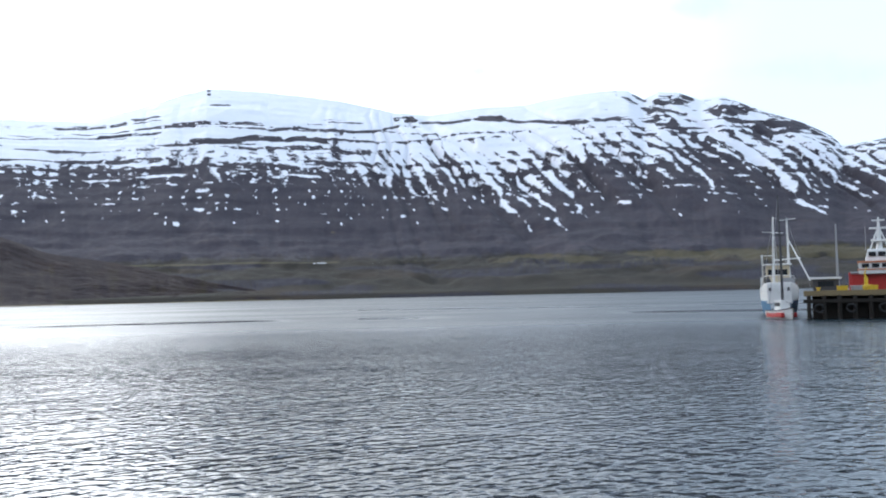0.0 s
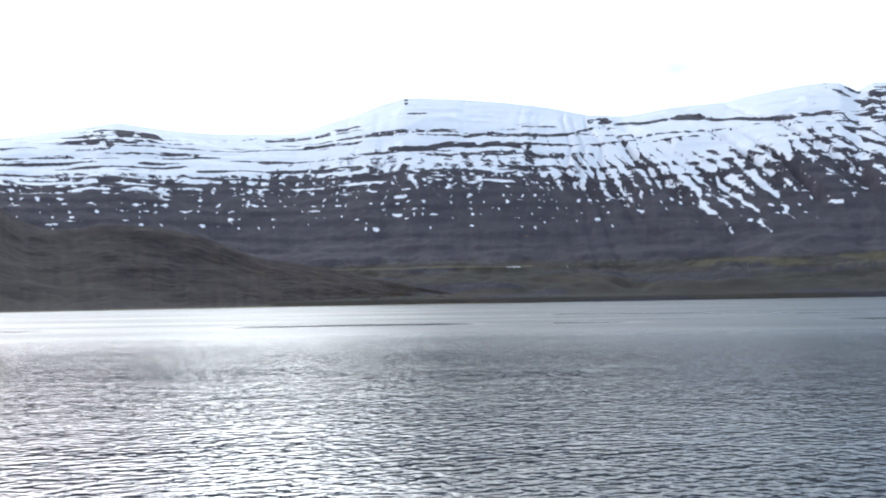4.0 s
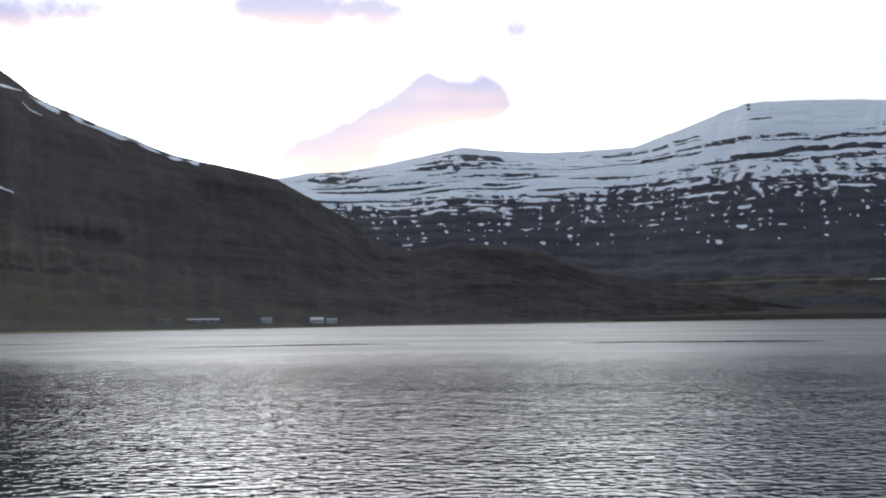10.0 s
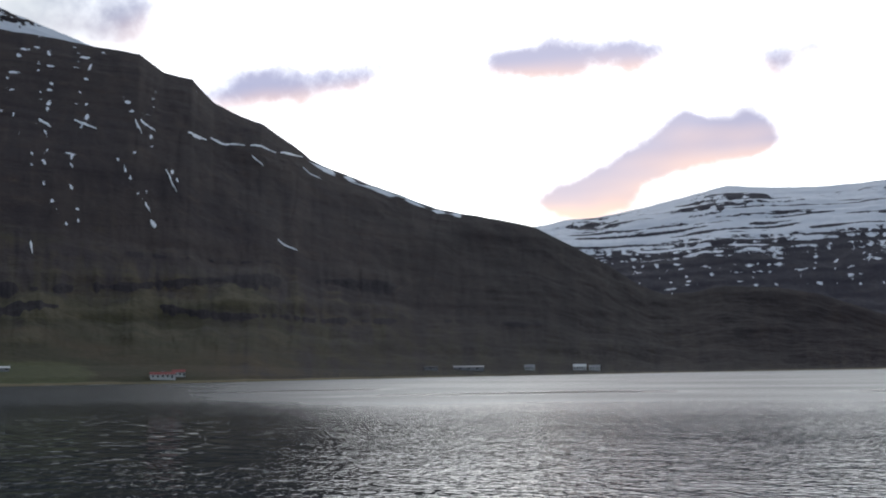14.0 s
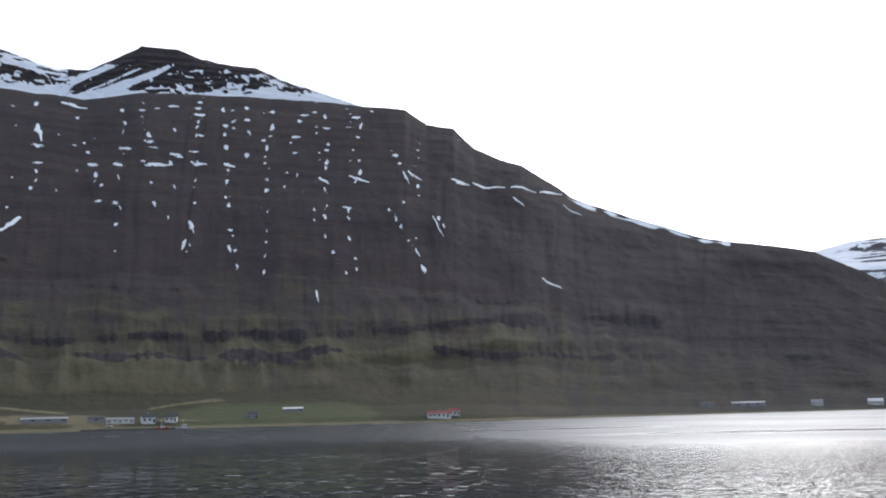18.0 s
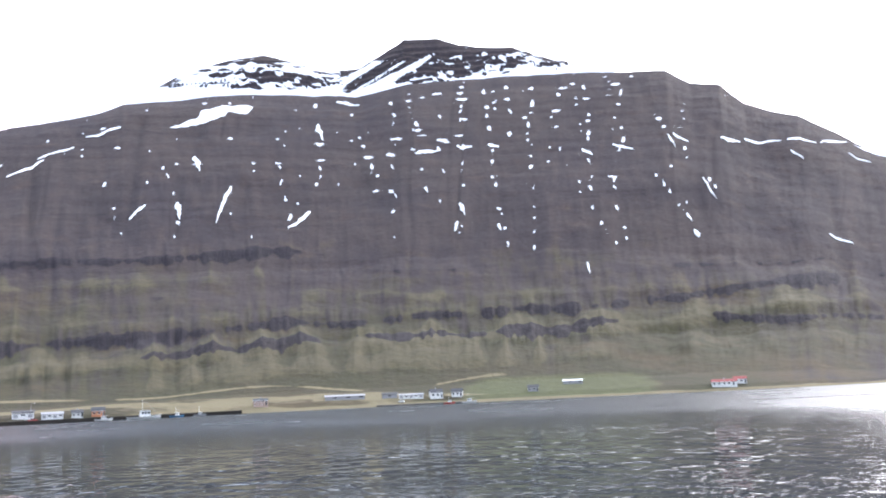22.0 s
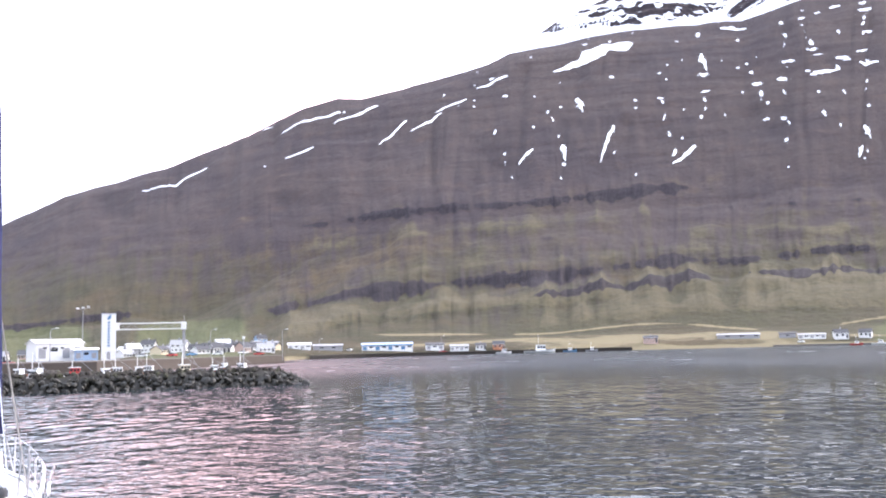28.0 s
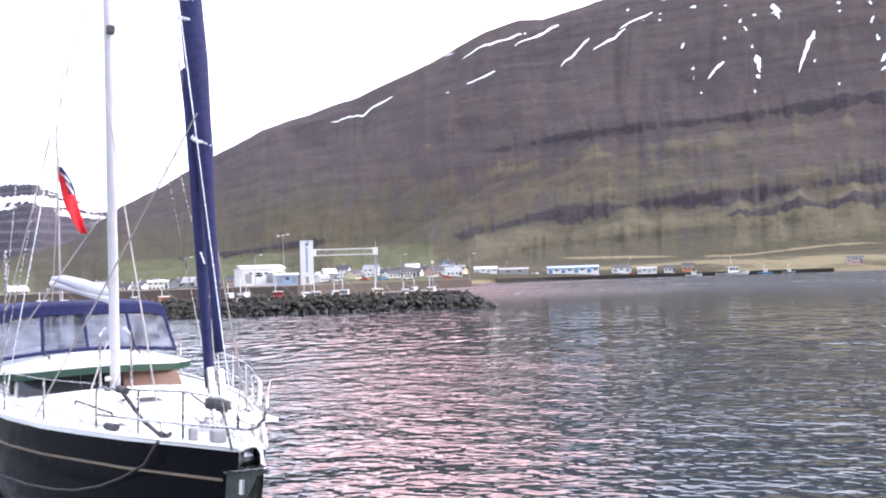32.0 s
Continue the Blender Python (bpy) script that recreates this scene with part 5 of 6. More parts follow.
    part("radar_post", rod([(12.6, 0.9, 1.3), (12.6, 0.9, 4.1)], 0.03, 8), STEEL, y)
    part("life_ring", rod([(11.6, 1.62 + 0.03 * math.sin(a), 1.75 + 0.27 * math.sin(a)) if False else (11.6 + 0.27 * math.cos(a), 1.6, 1.8 + 0.27 * math.sin(a)) for a in np.linspace(0, 2 * math.pi, 20)], 0.055, 8), WHITE, y)


build_yacht(YACHT)

# ---- houses, sheds and boats along the shores ----


def windows(parent, n, x0, x1, y, z0, z1, face=-1, mat=None):
    for k in range(n):
        c = x0 + (x1 - x0) * (k + 0.5) / n
        wd = (x1 - x0) / n * 0.27
        f = part("window", cube(c - wd, c + wd, y + face * 0.06 - 0.05, y + face * 0.06 + 0.05, z0, z1), WHITE if mat is None else mat, parent)
        part("pane", cube(c - wd * 0.82, c + wd * 0.82, y + face * 0.125 - 0.02, y + face * 0.125 + 0.02, z0 + 0.12, z1 - 0.12), WINDOW, f)


def house(az, dist, wide, deep, tall, pitch, wall, roof, label, turn=0.0, n=3, storeys=1, chimney=True, z=None, group="houses by the shore", name="house", category="house"):
    """Gabled house: local x along the front, -y towards the quay."""
    z = ground_z(az, dist) if z is None else z
    t_ = thing(name, spot(az, dist, z - 0.3, turn), label, category, group)
    x, y = wide / 2, deep / 2
    bm = bmesh.new()
    a = [bm.verts.new(p) for p in ((-x, -y, -2), (-x, y, -2), (-x, y, tall), (-x, 0, tall + pitch), (-x, -y, tall))]
    b = [bm.verts.new(p) for p in ((x, -y, -2), (x, y, -2), (x, y, tall), (x, 0, tall + pitch), (x, -y, tall))]
    bm.faces.new(a)
    bm.faces.new(b[::-1])
    for k in range(5):
        bm.faces.new((a[k], b[k], b[(k + 1) % 5], a[(k + 1) % 5]))
    part("wall", bm, wall, t_)
    o = 0.35
    for s_ in (-1, 1):
        e = y + o
        drop = pitch * o / y
        r_ = part("roof", thick(loft([[(-x - o, s_ * e, tall - drop + 0.05), (x + o, s_ * e, tall - drop + 0.05)], [(-x - o, 0, tall + pitch + 0.05), (x + o, 0, tall + pitch + 0.05)]]), 0.18), roof, t_)
        part("gutter", bar((-x - o, s_ * (e + 0.05), tall - drop), (x + o, s_ * (e + 0.05), tall - drop), 0.07, 6), WHITE, r_)
    h = tall / storeys
    for k in range(storeys):
        windows(t_, n, -x, x - (wide * 0.22 if k == 0 else 0), -y, h * k + h * 0.38, h * k + h * 0.82)
    part("door", cube(x - wide * 0.17, x - wide * 0.17 + 1.0, -y - 0.08, -y + 0.04, 0.25, 2.35), DARK, t_)
    if chimney:
        part("chimney", cube(-0.35, 0.35, -0.35, 0.35, tall + pitch - 0.8, tall + pitch + 0.9), GREY, t_)
    return t_


def shed(az, dist, wide, deep, tall, pitch, wall, roof, label, bays=4, turn=0.0, band=None, z=None, name="warehouse", group="sheds by the shore"):
    """Long low industrial building with doors in its front."""
    if z is None:
        z, tall, pitch = ground_z(az, dist), tall * 0.75, pitch * 0.8
    t_ = thing(name, spot(az, dist, z - 0.3, turn), label, "warehouse", group)
    x, y = wide / 2, deep / 2
    part("wall", cube(-x, x, -y, y, -2, tall), wall, t_)
    for s_ in (-1, 1):
        part("roof", thick(loft([[(-x - 0.4, s_ * (y + 0.4), tall), (x + 0.4, s_ * (y + 0.4), tall)], [(-x - 0.4, 0, tall + pitch), (x + 0.4, 0, tall + pitch)]]), 0.2), roof, t_)
    for s_ in (-1, 1):
        bm = bmesh.new()
        bm.faces.new([bm.verts.new(p) for p in ((s_ * (x - 0.02), -y, tall), (s_ * (x - 0.02), y, tall), (s_ * (x - 0.02), 0, tall + pitch))])
        part("gable", thick(bm, 0.1), wall, t_)
    for k in range(bays):
        c = -x + wide * (k + 0.5) / bays
        w_ = wide / bays * 0.3
        if k % 2 == 0:
            part("loading_door", cube(c - w_, c + w_, -y - 0.1, -y + 0.02, 0.3, tall * 0.72), band or GREY, t_)
        else:
            part("window", cube(c - w_, c + w_, -y - 0.09, -y + 0.02, tall * 0.5, tall * 0.75), WINDOW, t_)
    if band:
        part("fascia", cube(-x - 0.1, x + 0.1, -y - 0.14, -y + 0.02, tall * 0.82, tall - 0.05), band, t_)
    return t_


def small_boat(az, dist, length, hull, top, label, turn=0.0, mast=3.0, group="boats in the small harbour", name="small_boat"):
    t_ = thing(name, spot(az, dist, 0, turn), label, "boat", group)
    L, b = length / 2, length * 0.16
    rings = []
    for k in np.linspace(-1, 1, 9):
        wd = b * (1 - max(0.0, k) ** 2.2) * (0.85 + 0.15 * min(1, (k + 1) * 2)) + 0.03
        zt = 0.75 + 0.055 * length * max(0, k) ** 2 + 0.03 * length
        rings.append([(k * L, -wd, zt), (k * L * 0.97, -wd * 0.82, 0.1), (k * L * 0.95, 0, -0.35), (k * L * 0.97, wd * 0.82, 0.1), (k * L, wd, zt)])
    part("hull", loft(rings), hull, t_, flat=False)
    part("deck", loft([[r_[0], r_[-1]] for r_ in rings]), DECK, t_)
    part("rubbing_strake", rod([r_[0] for r_ in rings], 0.06, 5), DARK, t_)
    c = part("cabin", cube(-L * 0.25, L * 0.35, -b * 0.62, b * 0.62, 0.8, 0.8 + length * 0.2, 0.08, 0.12), top, t_)
    part("cabin_roof", cube(-L * 0.3, L * 0.36, -b * 0.62, b * 0.62, 0.8 + length * 0.2, 0.9 + length * 0.2, 0.03), DECK, c)
    for k in range(3):
        xx = -L * 0.2 + L * 0.18 * k
        part("cabin_window", cube(xx, xx + L * 0.13, -b * 0.63, b * 0.63, 0.8 + length * 0.1, 0.8 + length * 0.17), WINDOW, c)
    part("mast", bar((-L * 0.1, 0, 0.9 + length * 0.2), (-L * 0.1, 0, 0.9 + length * 0.2 + mast), 0.06, 6), WHITE, t_)
    part("stay", bar((-L * 0.1, 0, 0.8 + length * 0.2 + mast), (L * 0.95, 0, 1.4), 0.03, 4), GREY, t_)
    return t_


# the long shore under the slope
house(59.85, 655, 16, 9, 2.9, 1.7, WHITE, ROOFRED, "white farmhouse with a red roof at the water's edge", 4, 4)
house(58.95, 665, 8, 7, 2.9, 1.7, WHITE, ROOFRED, "small white outhouse with a red roof", 4, 2, chimney=False)
shed(68.6, 690, 14, 8, 3.0, 1.2, GREY, WHITE, "low grey barn with a pale roof on the meadow", 4)
shed(82.4, 630, 26, 12, 3.0, 1.4, GREY, GREY, "long grey shed beside the shore road", 6)
house(87.4, 605, 9, 8, 3.4, 1.4, PEACH, DARK, "pale red two-storey house by the water", 0, 4, 2)
shed(78.4, 622, 16, 9, 3.0, 1.2, WHITE, GREY, "white fish shed on the quay", 5)
house(76.9, 620, 8, 7, 3.6, 2.2, WHITE, DARK, "white cottage with a dark roof", 10, 2)
house(75.6, 624, 7, 6, 3.0, 2.0, WHITE, DARK, "white boathouse with a dark roof", -8, 2, chimney=False)
shed(79.7, 628, 10, 8, 3.4, 1.4, GREY, DARK, "small grey store on the quay", 3)
house(71.0, 640, 7, 6, 2.6, 1.8, GREY, DARK, "grey hut above the beach", 0, 2, chimney=False)
# far toe of the slope and the farms beneath it
house(35.0, 1215, 16, 9, 4.5, 3.0, WHITE, WHITE, "white farmhouse on the far shore", 6, 4)
house(34.1, 1235, 14, 9, 4.0, 2.6, WHITE, GREY, "white farm building on the far shore", 0, 3, chimney=False)
house(38.0, 1140, 12, 8, 4.0, 2.6, WHITE, GREY, "white cottage on the far shore", 0, 3)
shed(41.7, 1060, 34, 12, 5.0, 2.0, GREY, GREY, "grey shed at the foot of the slope", 7)
shed(44.0, 1010, 14, 9, 4.0, 2.0, GREY, DARK, "dark grey barn at the foot of the slope", 3)

# town front on the long quay
shed(103.3, 562, 30, 14, 4.3, 1.6, WHITE, PALEBLUE, "white warehouse with pale blue roof and doors", 8, band=BLUE)
shed(100.4, 566, 11, 10, 3.8, 1.6, WHITE, DARK, "white gabled store on the quay", 3)
shed(98.9, 566, 11, 10, 3.2, 1.4, WHITE, GREY, "white fish store with a grey roof", 4)
house(97.6, 570, 6, 6, 2.6, 1.6, WHITE, DARK, "small white house behind the quay", 0, 2)
house(96.5, 574, 7, 6, 3.2, 2.0, RUST, DARK, "rust red hut behind the quay", 0, 2, chimney=False)
shed(106.9, 550, 17, 10, 3.4, 1.3, GREY, GREY, "grey workshop on the quay", 5)
shed(108.6, 545, 13, 9, 3.4, 1.4, WHITE, WHITE, "white workshop with a white roof", 4)
TOWN = ((110.2, 470, 9, WHITE, GREY), (111.4, 430, 10, WHITE, DARK), (112.3, 440, 9, GREY, DARK), (113.1, 415, 10, WHITE, WHITE), (113.9, 425, 9, PALEBLUE, DARK),
        (114.6, 405, 10, GREY, DARK), (115.6, 412, 11, WHITE, GREY), (116.5, 400, 10, WHITE, GREY), (117.3, 418, 9, WHITE, DARK), (118.2, 400, 9, GREY, WHITE),
        (125.2, 390, 10, WHITE, GREY), (126.4, 405, 9, PALEBLUE, DARK), (130.2, 400, 10, WHITE, DARK), (131.6, 390, 11, WHITE, GREY), (133.0, 405, 9, PEACH, DARK),
        (134.2, 395, 12, WHITE, DARK), (135.8, 385, 12, GREY, WHITE), (137.2, 400, 11, WHITE, GREY), (110.9, 500, 9, PALEBLUE, DARK), (112.8, 480, 8, WHITE, DARK))
EXTRA = random.Random(21)
NAMES = {WHITE: "white", GREY: "grey", PALEBLUE: "pale blue", PEACH: "pale red", DARK: "dark", RED: "red", RUST: "rust red"}
rnd = random.Random(5)
for az_, d_, wd_, wall_, roof_ in TOWN:
    st_ = 2 if rnd.random() < 0.5 else 1
    house(az_, d_ * 1.12, wd_ * 0.68, 5, 1.8 * st_ + 0.4, 2.0, wall_, roof_, "%s town house with a %s roof, %s" % (NAMES[wall_], NAMES[roof_], "two storeys high" if st_ == 2 else "one storey high"), rnd.uniform(-25, 25), 3, st_)
for k in range(34):
    az_ = EXTRA.uniform(109.5, 119.0) if k < 20 else EXTRA.uniform(123.5, 138.0)
    wall_, roof_ = EXTRA.choice((WHITE, WHITE, WHITE, GREY, PALEBLUE, PEACH, CREAM)), EXTRA.choice((DARK, GREY, WHITE, DARK))
    house(az_, EXTRA.uniform(430, 520), EXTRA.uniform(4.5, 8), 6, EXTRA.uniform(1.8, 2.6), EXTRA.uniform(1.4, 2.4), wall_, roof_, "%s house in the town below the slope" % NAMES.get(wall_, "cream"), EXTRA.uniform(-60, 60), 3, 1, EXTRA.random() < 0.5, group="houses in the town")
house(128.2, 400, 8.0, 8, 3.6, 0.6, WHITE, WHITE, "white square two-storey house with rows of windows", 0, 4, 2, chimney=False)

# ferry terminal: hall, tower and the gantry of the ramp
hall = shed(122.35, 330, 14.5, 13, 5.0, 1.3, WHITE, WHITE, "large white terminal hall with a low roof", 4, turn=14, z=3.6, name="terminal_hall")
windows(hall, 3, -6.0, 2.0, -6.5, 3.2, 4.0)
shed(120.7, 322, 7, 8, 2.8, 0.6, PALEBLUE, WHITE, "low pale annex beside the hall", 3, z=3.4, name="terminal_annex")
TOWER = thing("ramp_tower", spot(119.5, 300, 2.6), "tall white square tower of the ferry ramp with a dark emblem", "tower")
part("shaft", cube(-2.05, 2.05, -2.0, 2.0, -1.5, 13.9, 0.12), WHITE, TOWER)
part("cap", cube(-2.2, 2.2, -2.15, 2.15, 13.9, 14.1, 0.05), GREY, TOWER)
em = bmesh.new()
em.faces.new([em.verts.new(p) for p in ((-0.5, -2.05, 12.0), (0.5, -2.05, 12.4), (0.7, -2.05, 13.9), (0.1, -2.05, 13.3), (-0.3, -2.05, 13.0))])
part("emblem", thick(em, 0.06), BLUE, TOWER, "dark blue angular emblem")
for k in range(9):
    part("letter_bar", cube(-0.34, 0.34 - 0.12 * (k % 3 == 1), -2.07, -2.0, 11.0 - 0.86 * k, 11.55 - 0.86 * k), BLUE, TOWER)
part("shaft_door", cube(-0.5, 0.5, -2.08, -1.95, 0.4, 2.6), GREY, TOWER)
GANTRY = thing("ramp_gantry", spot(117.2, 300, 2.6), "white lattice gantry of the ferry ramp on a slim post", "gantry")
gx = 9.9
for zz in (9.2, 11.0):
    for yy in (-0.9, 0.9):
        part("chord", cube(-gx, gx, yy - 0.16, yy + 0.14, zz - 0.13, zz + 0.13), WHITE, GANTRY)
for s_ in (-1, 1):
    part("end_panel", cube(s_ * gx - 0.9 if s_ > 0 else -gx - 0.6, s_ * gx + 0.6 if s_ > 0 else -gx + 0.9, -1.1, 1.1, 8.95, 11.25, 0.05), WHITE, GANTRY)
for k in range(10):
    x0 = -gx + 0.9 + k * 1.8
    part("brace", bar((x0, -0.9, 9.3 if k % 2 else 10.9), (x0 + 1.8, -0.9, 10.9 if k % 2 else 9.3), 0.06, 5), GREY, GANTRY)
part("walkway", cube(-gx + 0.9, gx - 0.9, -0.5, 0.5, 9.1, 9.2), GREY, GANTRY)
part("post", cube(gx - 0.5, gx + 0.3, -0.5, 0.5, -2.5, 9.0), GREY, GANTRY)
part("post_aerial", bar((gx, 0, 11.2), (gx, 0, 13.2), 0.07, 5), GREY, GANTRY)
for s_ in (-1, 1):
    part("post_leg", bar((gx - 0.1, s_ * 0.3, 6), (gx - 0.1, s_ * 2.2, -2), 0.18, 6), GREY, GANTRY)

MASTLIGHT = thing("floodlight_mast", spot(120.9, 262, 1.2), "slim grey floodlight mast with lamp heads", "lamp post", "lamp posts on the quay")
part("pole", bar((0, 0, 0), (0, 0, 15.2), 0.09, 6), GREY, MASTLIGHT)
for k in range(3):
    part("lamp_head", cube(-1.6 + 1.3 * k, -0.9 + 1.3 * k, -0.3, 0.3, 15.0 + 0.2 * k, 15.4 + 0.2 * k, 0.05), WHITE, MASTLIGHT)
part("cross_arm", bar((-1.6, 0, 15.0), (1.8, 0, 15.4), 0.05, 5), GREY, MASTLIGHT)
for az_, d_ in ((109.6, 300), (113.8, 285), (122.6, 250), (126.6, 255), (107.4, 520), (100.0, 540)):
    m_ = thing("lamp_post", spot(az_, d_, 1.2), "thin grey lamp post on the quay", "lamp post", "lamp posts on the quay")
    part("pole", rod([(0, 0, 0), (0, 0, 9.0), (0.4, 0, 9.6), (1.3, 0, 9.8)], 0.08, 6), GREY, m_)
    part("lamp_head", cube(1.1, 1.9, -0.15, 0.15, 9.72, 9.9, 0.03), WHITE, m_)

# boats along the long quay and in the small harbour
small_boat(94.0, 541, 18, WHITE, WHITE, "white trawler lying at the long quay", 12, 6.0, "boats along the quay", "trawler")
for az_, d_, l_, hull_, top_, word in ((96.2, 548, 9, WHITE, WHITE, "white"), (92.2, 560, 8, BLUE, WHITE, "blue"), (90.9, 565, 7, GREY, WHITE, "grey"), (74.9, 600, 9, WHITE, WHITE, "white"), (76.1, 602, 7, RED, WHITE, "red")):
    small_boat(az_, float(curve(NEAR_SHORE, az_)) - 14, l_, hull_, top_, "%s fishing boat alongside the quay" % word, rnd.uniform(-15, 15), 3.0, "boats along the quay")
for az_, d_, l_, hull_, top_, word in ((112.0, 172, 7, WHITE, WHITE, "white"), (113.6, 165, 6, RED, WHITE, "red"), (115.3, 160, 8, WHITE, CREAM, "white"), (117.3, 170, 7, RUST, WHITE, "rust red"), (119.0, 158, 7, WHITE, WHITE, "white"),
                                       (121.3, 166, 8, WHITE, RED, "white"), (123.4, 158, 7, WHITE, WHITE, "white"), (125.6, 168, 7, RED, WHITE, "red"), (127.9, 160, 7, WHITE, RUST, "white"), (131.0, 165, 8, WHITE, WHITE, "white"), (134.5, 160, 7, BLUE, WHITE, "blue")):
    small_boat(az_, d_, l_ * 0.72, hull_, top_, "%s motor boat moored behind the breakwater" % word, rnd.uniform(-40, 40), rnd.uniform(1.2, 2.6))
for k in range(9):
    small_boat(EXTRA.uniform(110.5, 136), EXTRA.uniform(150, 195), EXTRA.uniform(4, 6), EXTRA.choice((WHITE, WHITE, RUST, BLUE)), WHITE, "moored motor boat with a white cabin", EXTRA.uniform(-80, 80), EXTRA.uniform(1.5, 4.0))


def car(az, dist, mat, word, turn):
    z = max(ground_z(az, dist), 1.5)
    t_ = thing("car", spot(az, dist, z, turn), "%s car parked by the harbour" % word, "car", "parked cars")
    part("body", cube(-2.1, 2.1, -0.85, 0.85, 0.3, 0.95, 0.15), mat, t_)
    part("cab", cube(-1.3, 1.0, -0.75, 0.75, 0.95, 1.5, 0.15, 0.2), WINDOW, t_)
    part("car_roof", cube(-0.9, 0.65, -0.62, 0.62, 1.48, 1.54, 0.03), mat, t_)
    for x in (-1.3, 1.3):
        for y in (-0.82, 0.82):
            w_ = part("wheel", rod([(x, y - 0.1, 0.32), (x, y + 0.1, 0.32)], 0.32, 10), RUBBER, t_)


for az_, d_, m_, word in ((111.0, 400, RED, "red"), (111.9, 398, WHITE, "white"), (113.4, 380, WHITE, "white"), (114.9, 380, BLUE, "blue"), (116.0, 375, RED, "red"), (117.7, 372, WHITE, "white"), (124.8, 300, RED, "red"), (126.0, 300, WHITE, "white"),
                          (127.3, 300, WHITE, "white"), (129.2, 310, BLUE, "blue"), (131.5, 305, WHITE, "white"), (99.9, 552, RED, "red"), (105.6, 548, WHITE, "white"), (79.0, 608, WHITE, "white")):
    car(az_, d_, m_, word, rnd.uniform(0, 180))


def quay_wall(name, a0, a1, dist, deep, top, mat, label):
    rings = []
    for k in np.linspace(a0, a1, 24):
        d_ = dist(k) if callable(dist) else dist
        a = radians(k)
        p0, p1 = Vector((-math.sin(a), math.cos(a), 0)) * d_, Vector((-math.sin(a), math.cos(a), 0)) * (d_ + deep)
        rings.append([(p0.x, p0.y, -3), (p0.x, p0.y, top), (p1.x, p1.y, top), (p1.x, p1.y, -3)])
    ob = part(name, loft(rings, True, True), mat, None, label)
    tagged(ob, category="quay", kind="structure")
    return ob


quay_wall("quay_long", 88.5, 108.0, lambda k: float(curve(NEAR_SHORE, k)) - 7, 30, 2.0, TIMBER, "long low dark quay under the warehouses")
quay_wall("quay_fish", 75.2, 80.5, 594, 26, 1.0, CONCRETE, "short dark concrete quay below the slope")
quay_wall("quay_terminal", 109.5, 140.0, lambda k: max(205.0, 330 - 12 * (k - 109.5)), 150, 2.7, YARD, "brown gravel yard behind a dark quay edge")

# ---- pier with the fishing boat and the red ship ----
PIER = thing("pier", spot(-26.4, 107, 0, 0), "dark timber pier with weathered plank deck", "pier")
# local x runs away from the end along the front (to smaller azimuth), y back
part("pier_core", cube(0.6, 70, 1.2, 15, -3, 2.35), TIMBER, PIER, "black shadowed pier core")
part("deck_slab", cube(-0.3, 70, -0.4, 15.4, 2.45, 2.75, 0.03), PLANKS, PIER, "weathered plank deck")
part("kerb_beam", cube(-0.3, 70, -0.35, 0.05, 2.75, 3.02, 0.03), PLANKS, PIER)
part("fender_beam", cube(-0.35, 70, -0.55, -0.2, 1.75, 2.1, 0.03), TIMBER, PIER)
for k in range(30):
    x0 = 0.2 + k * 1.5
    part("pile", rod([(x0, -0.35, -3), (x0, -0.3, 2.5)], 0.22, 8), TIMBER, PIER)
for k in range(12):
    x0 = 1.2 + 3.1 * k
    part("tyre_fender", rod([(x0 + 0.42 * math.cos(a), -0.7, 1.15 + 0.42 * math.sin(a)) for a in np.linspace(0, 2 * math.pi, 13)], 0.14, 6), RUBBER, PIER)
for k in range(6):
    b_ = thing("bollard", PIER.matrix_world @ pose(1.2 + 4.5 * k, 0.6, 2.75), "yellow steel mooring bollard on the pier", "bollard", "bollards on the pier")
    part("post", rod([(0, 0, 0), (0, 0, 0.45), (0, 0, 0.5), (0, 0, 0.62)], [0.16, 0.14, 0.24, 0.22], 10), YELLOW, b_)
HUT = thing("pier_hut", PIER.matrix_world @ pose(2.0, 4.5, 2.75), "small dark hut with a pale flat roof on the pier", "hut")
part("wall", cube(-1.3, 1.3, -1.1, 1.1, 0, 1.5), DARK, HUT)
part("roof", cube(-1.6, 1.6, -1.4, 1.4, 1.5, 1.72, 0.04), WHITE, HUT)
part("window", cube(-0.8, 0.8, -1.16, -1.08, 0.7, 1.25), WINDOW, HUT)
CRANE = thing("pier_crane", PIER.matrix_world @ pose(6.0, 3.0, 2.75), "yellow hydraulic crane folded on the pier", "crane")
part("base", cube(-0.5, 0.5, -0.5, 0.5, 0, 0.8, 0.1), YELLOW, CRANE)
part("column", rod([(0, 0, 0.8), (0, 0, 1.6)], 0.2, 8), YELLOW, CRANE)
part("arm", rod([(0, 0, 1.5), (-0.1, 0, 2.1), (0.1, 0, 2.7)], [0.10, 0.08, 0.06], 8), YELLOW, CRANE)
part("hook_rope", bar((0.1, 0, 2.7), (6.5, 0.5, 1.0), 0.03, 5), ROPE, CRANE)
POLE = thing("pier_mast", PIER.matrix_world @ pose(3.4, 9.0, 2.75), "thin pale pole standing on the pier", "pole")
part("pole", rod([(0, 0, 0), (0, 0, 7.8)], [0.16, 0.09], 8), GREY, POLE)
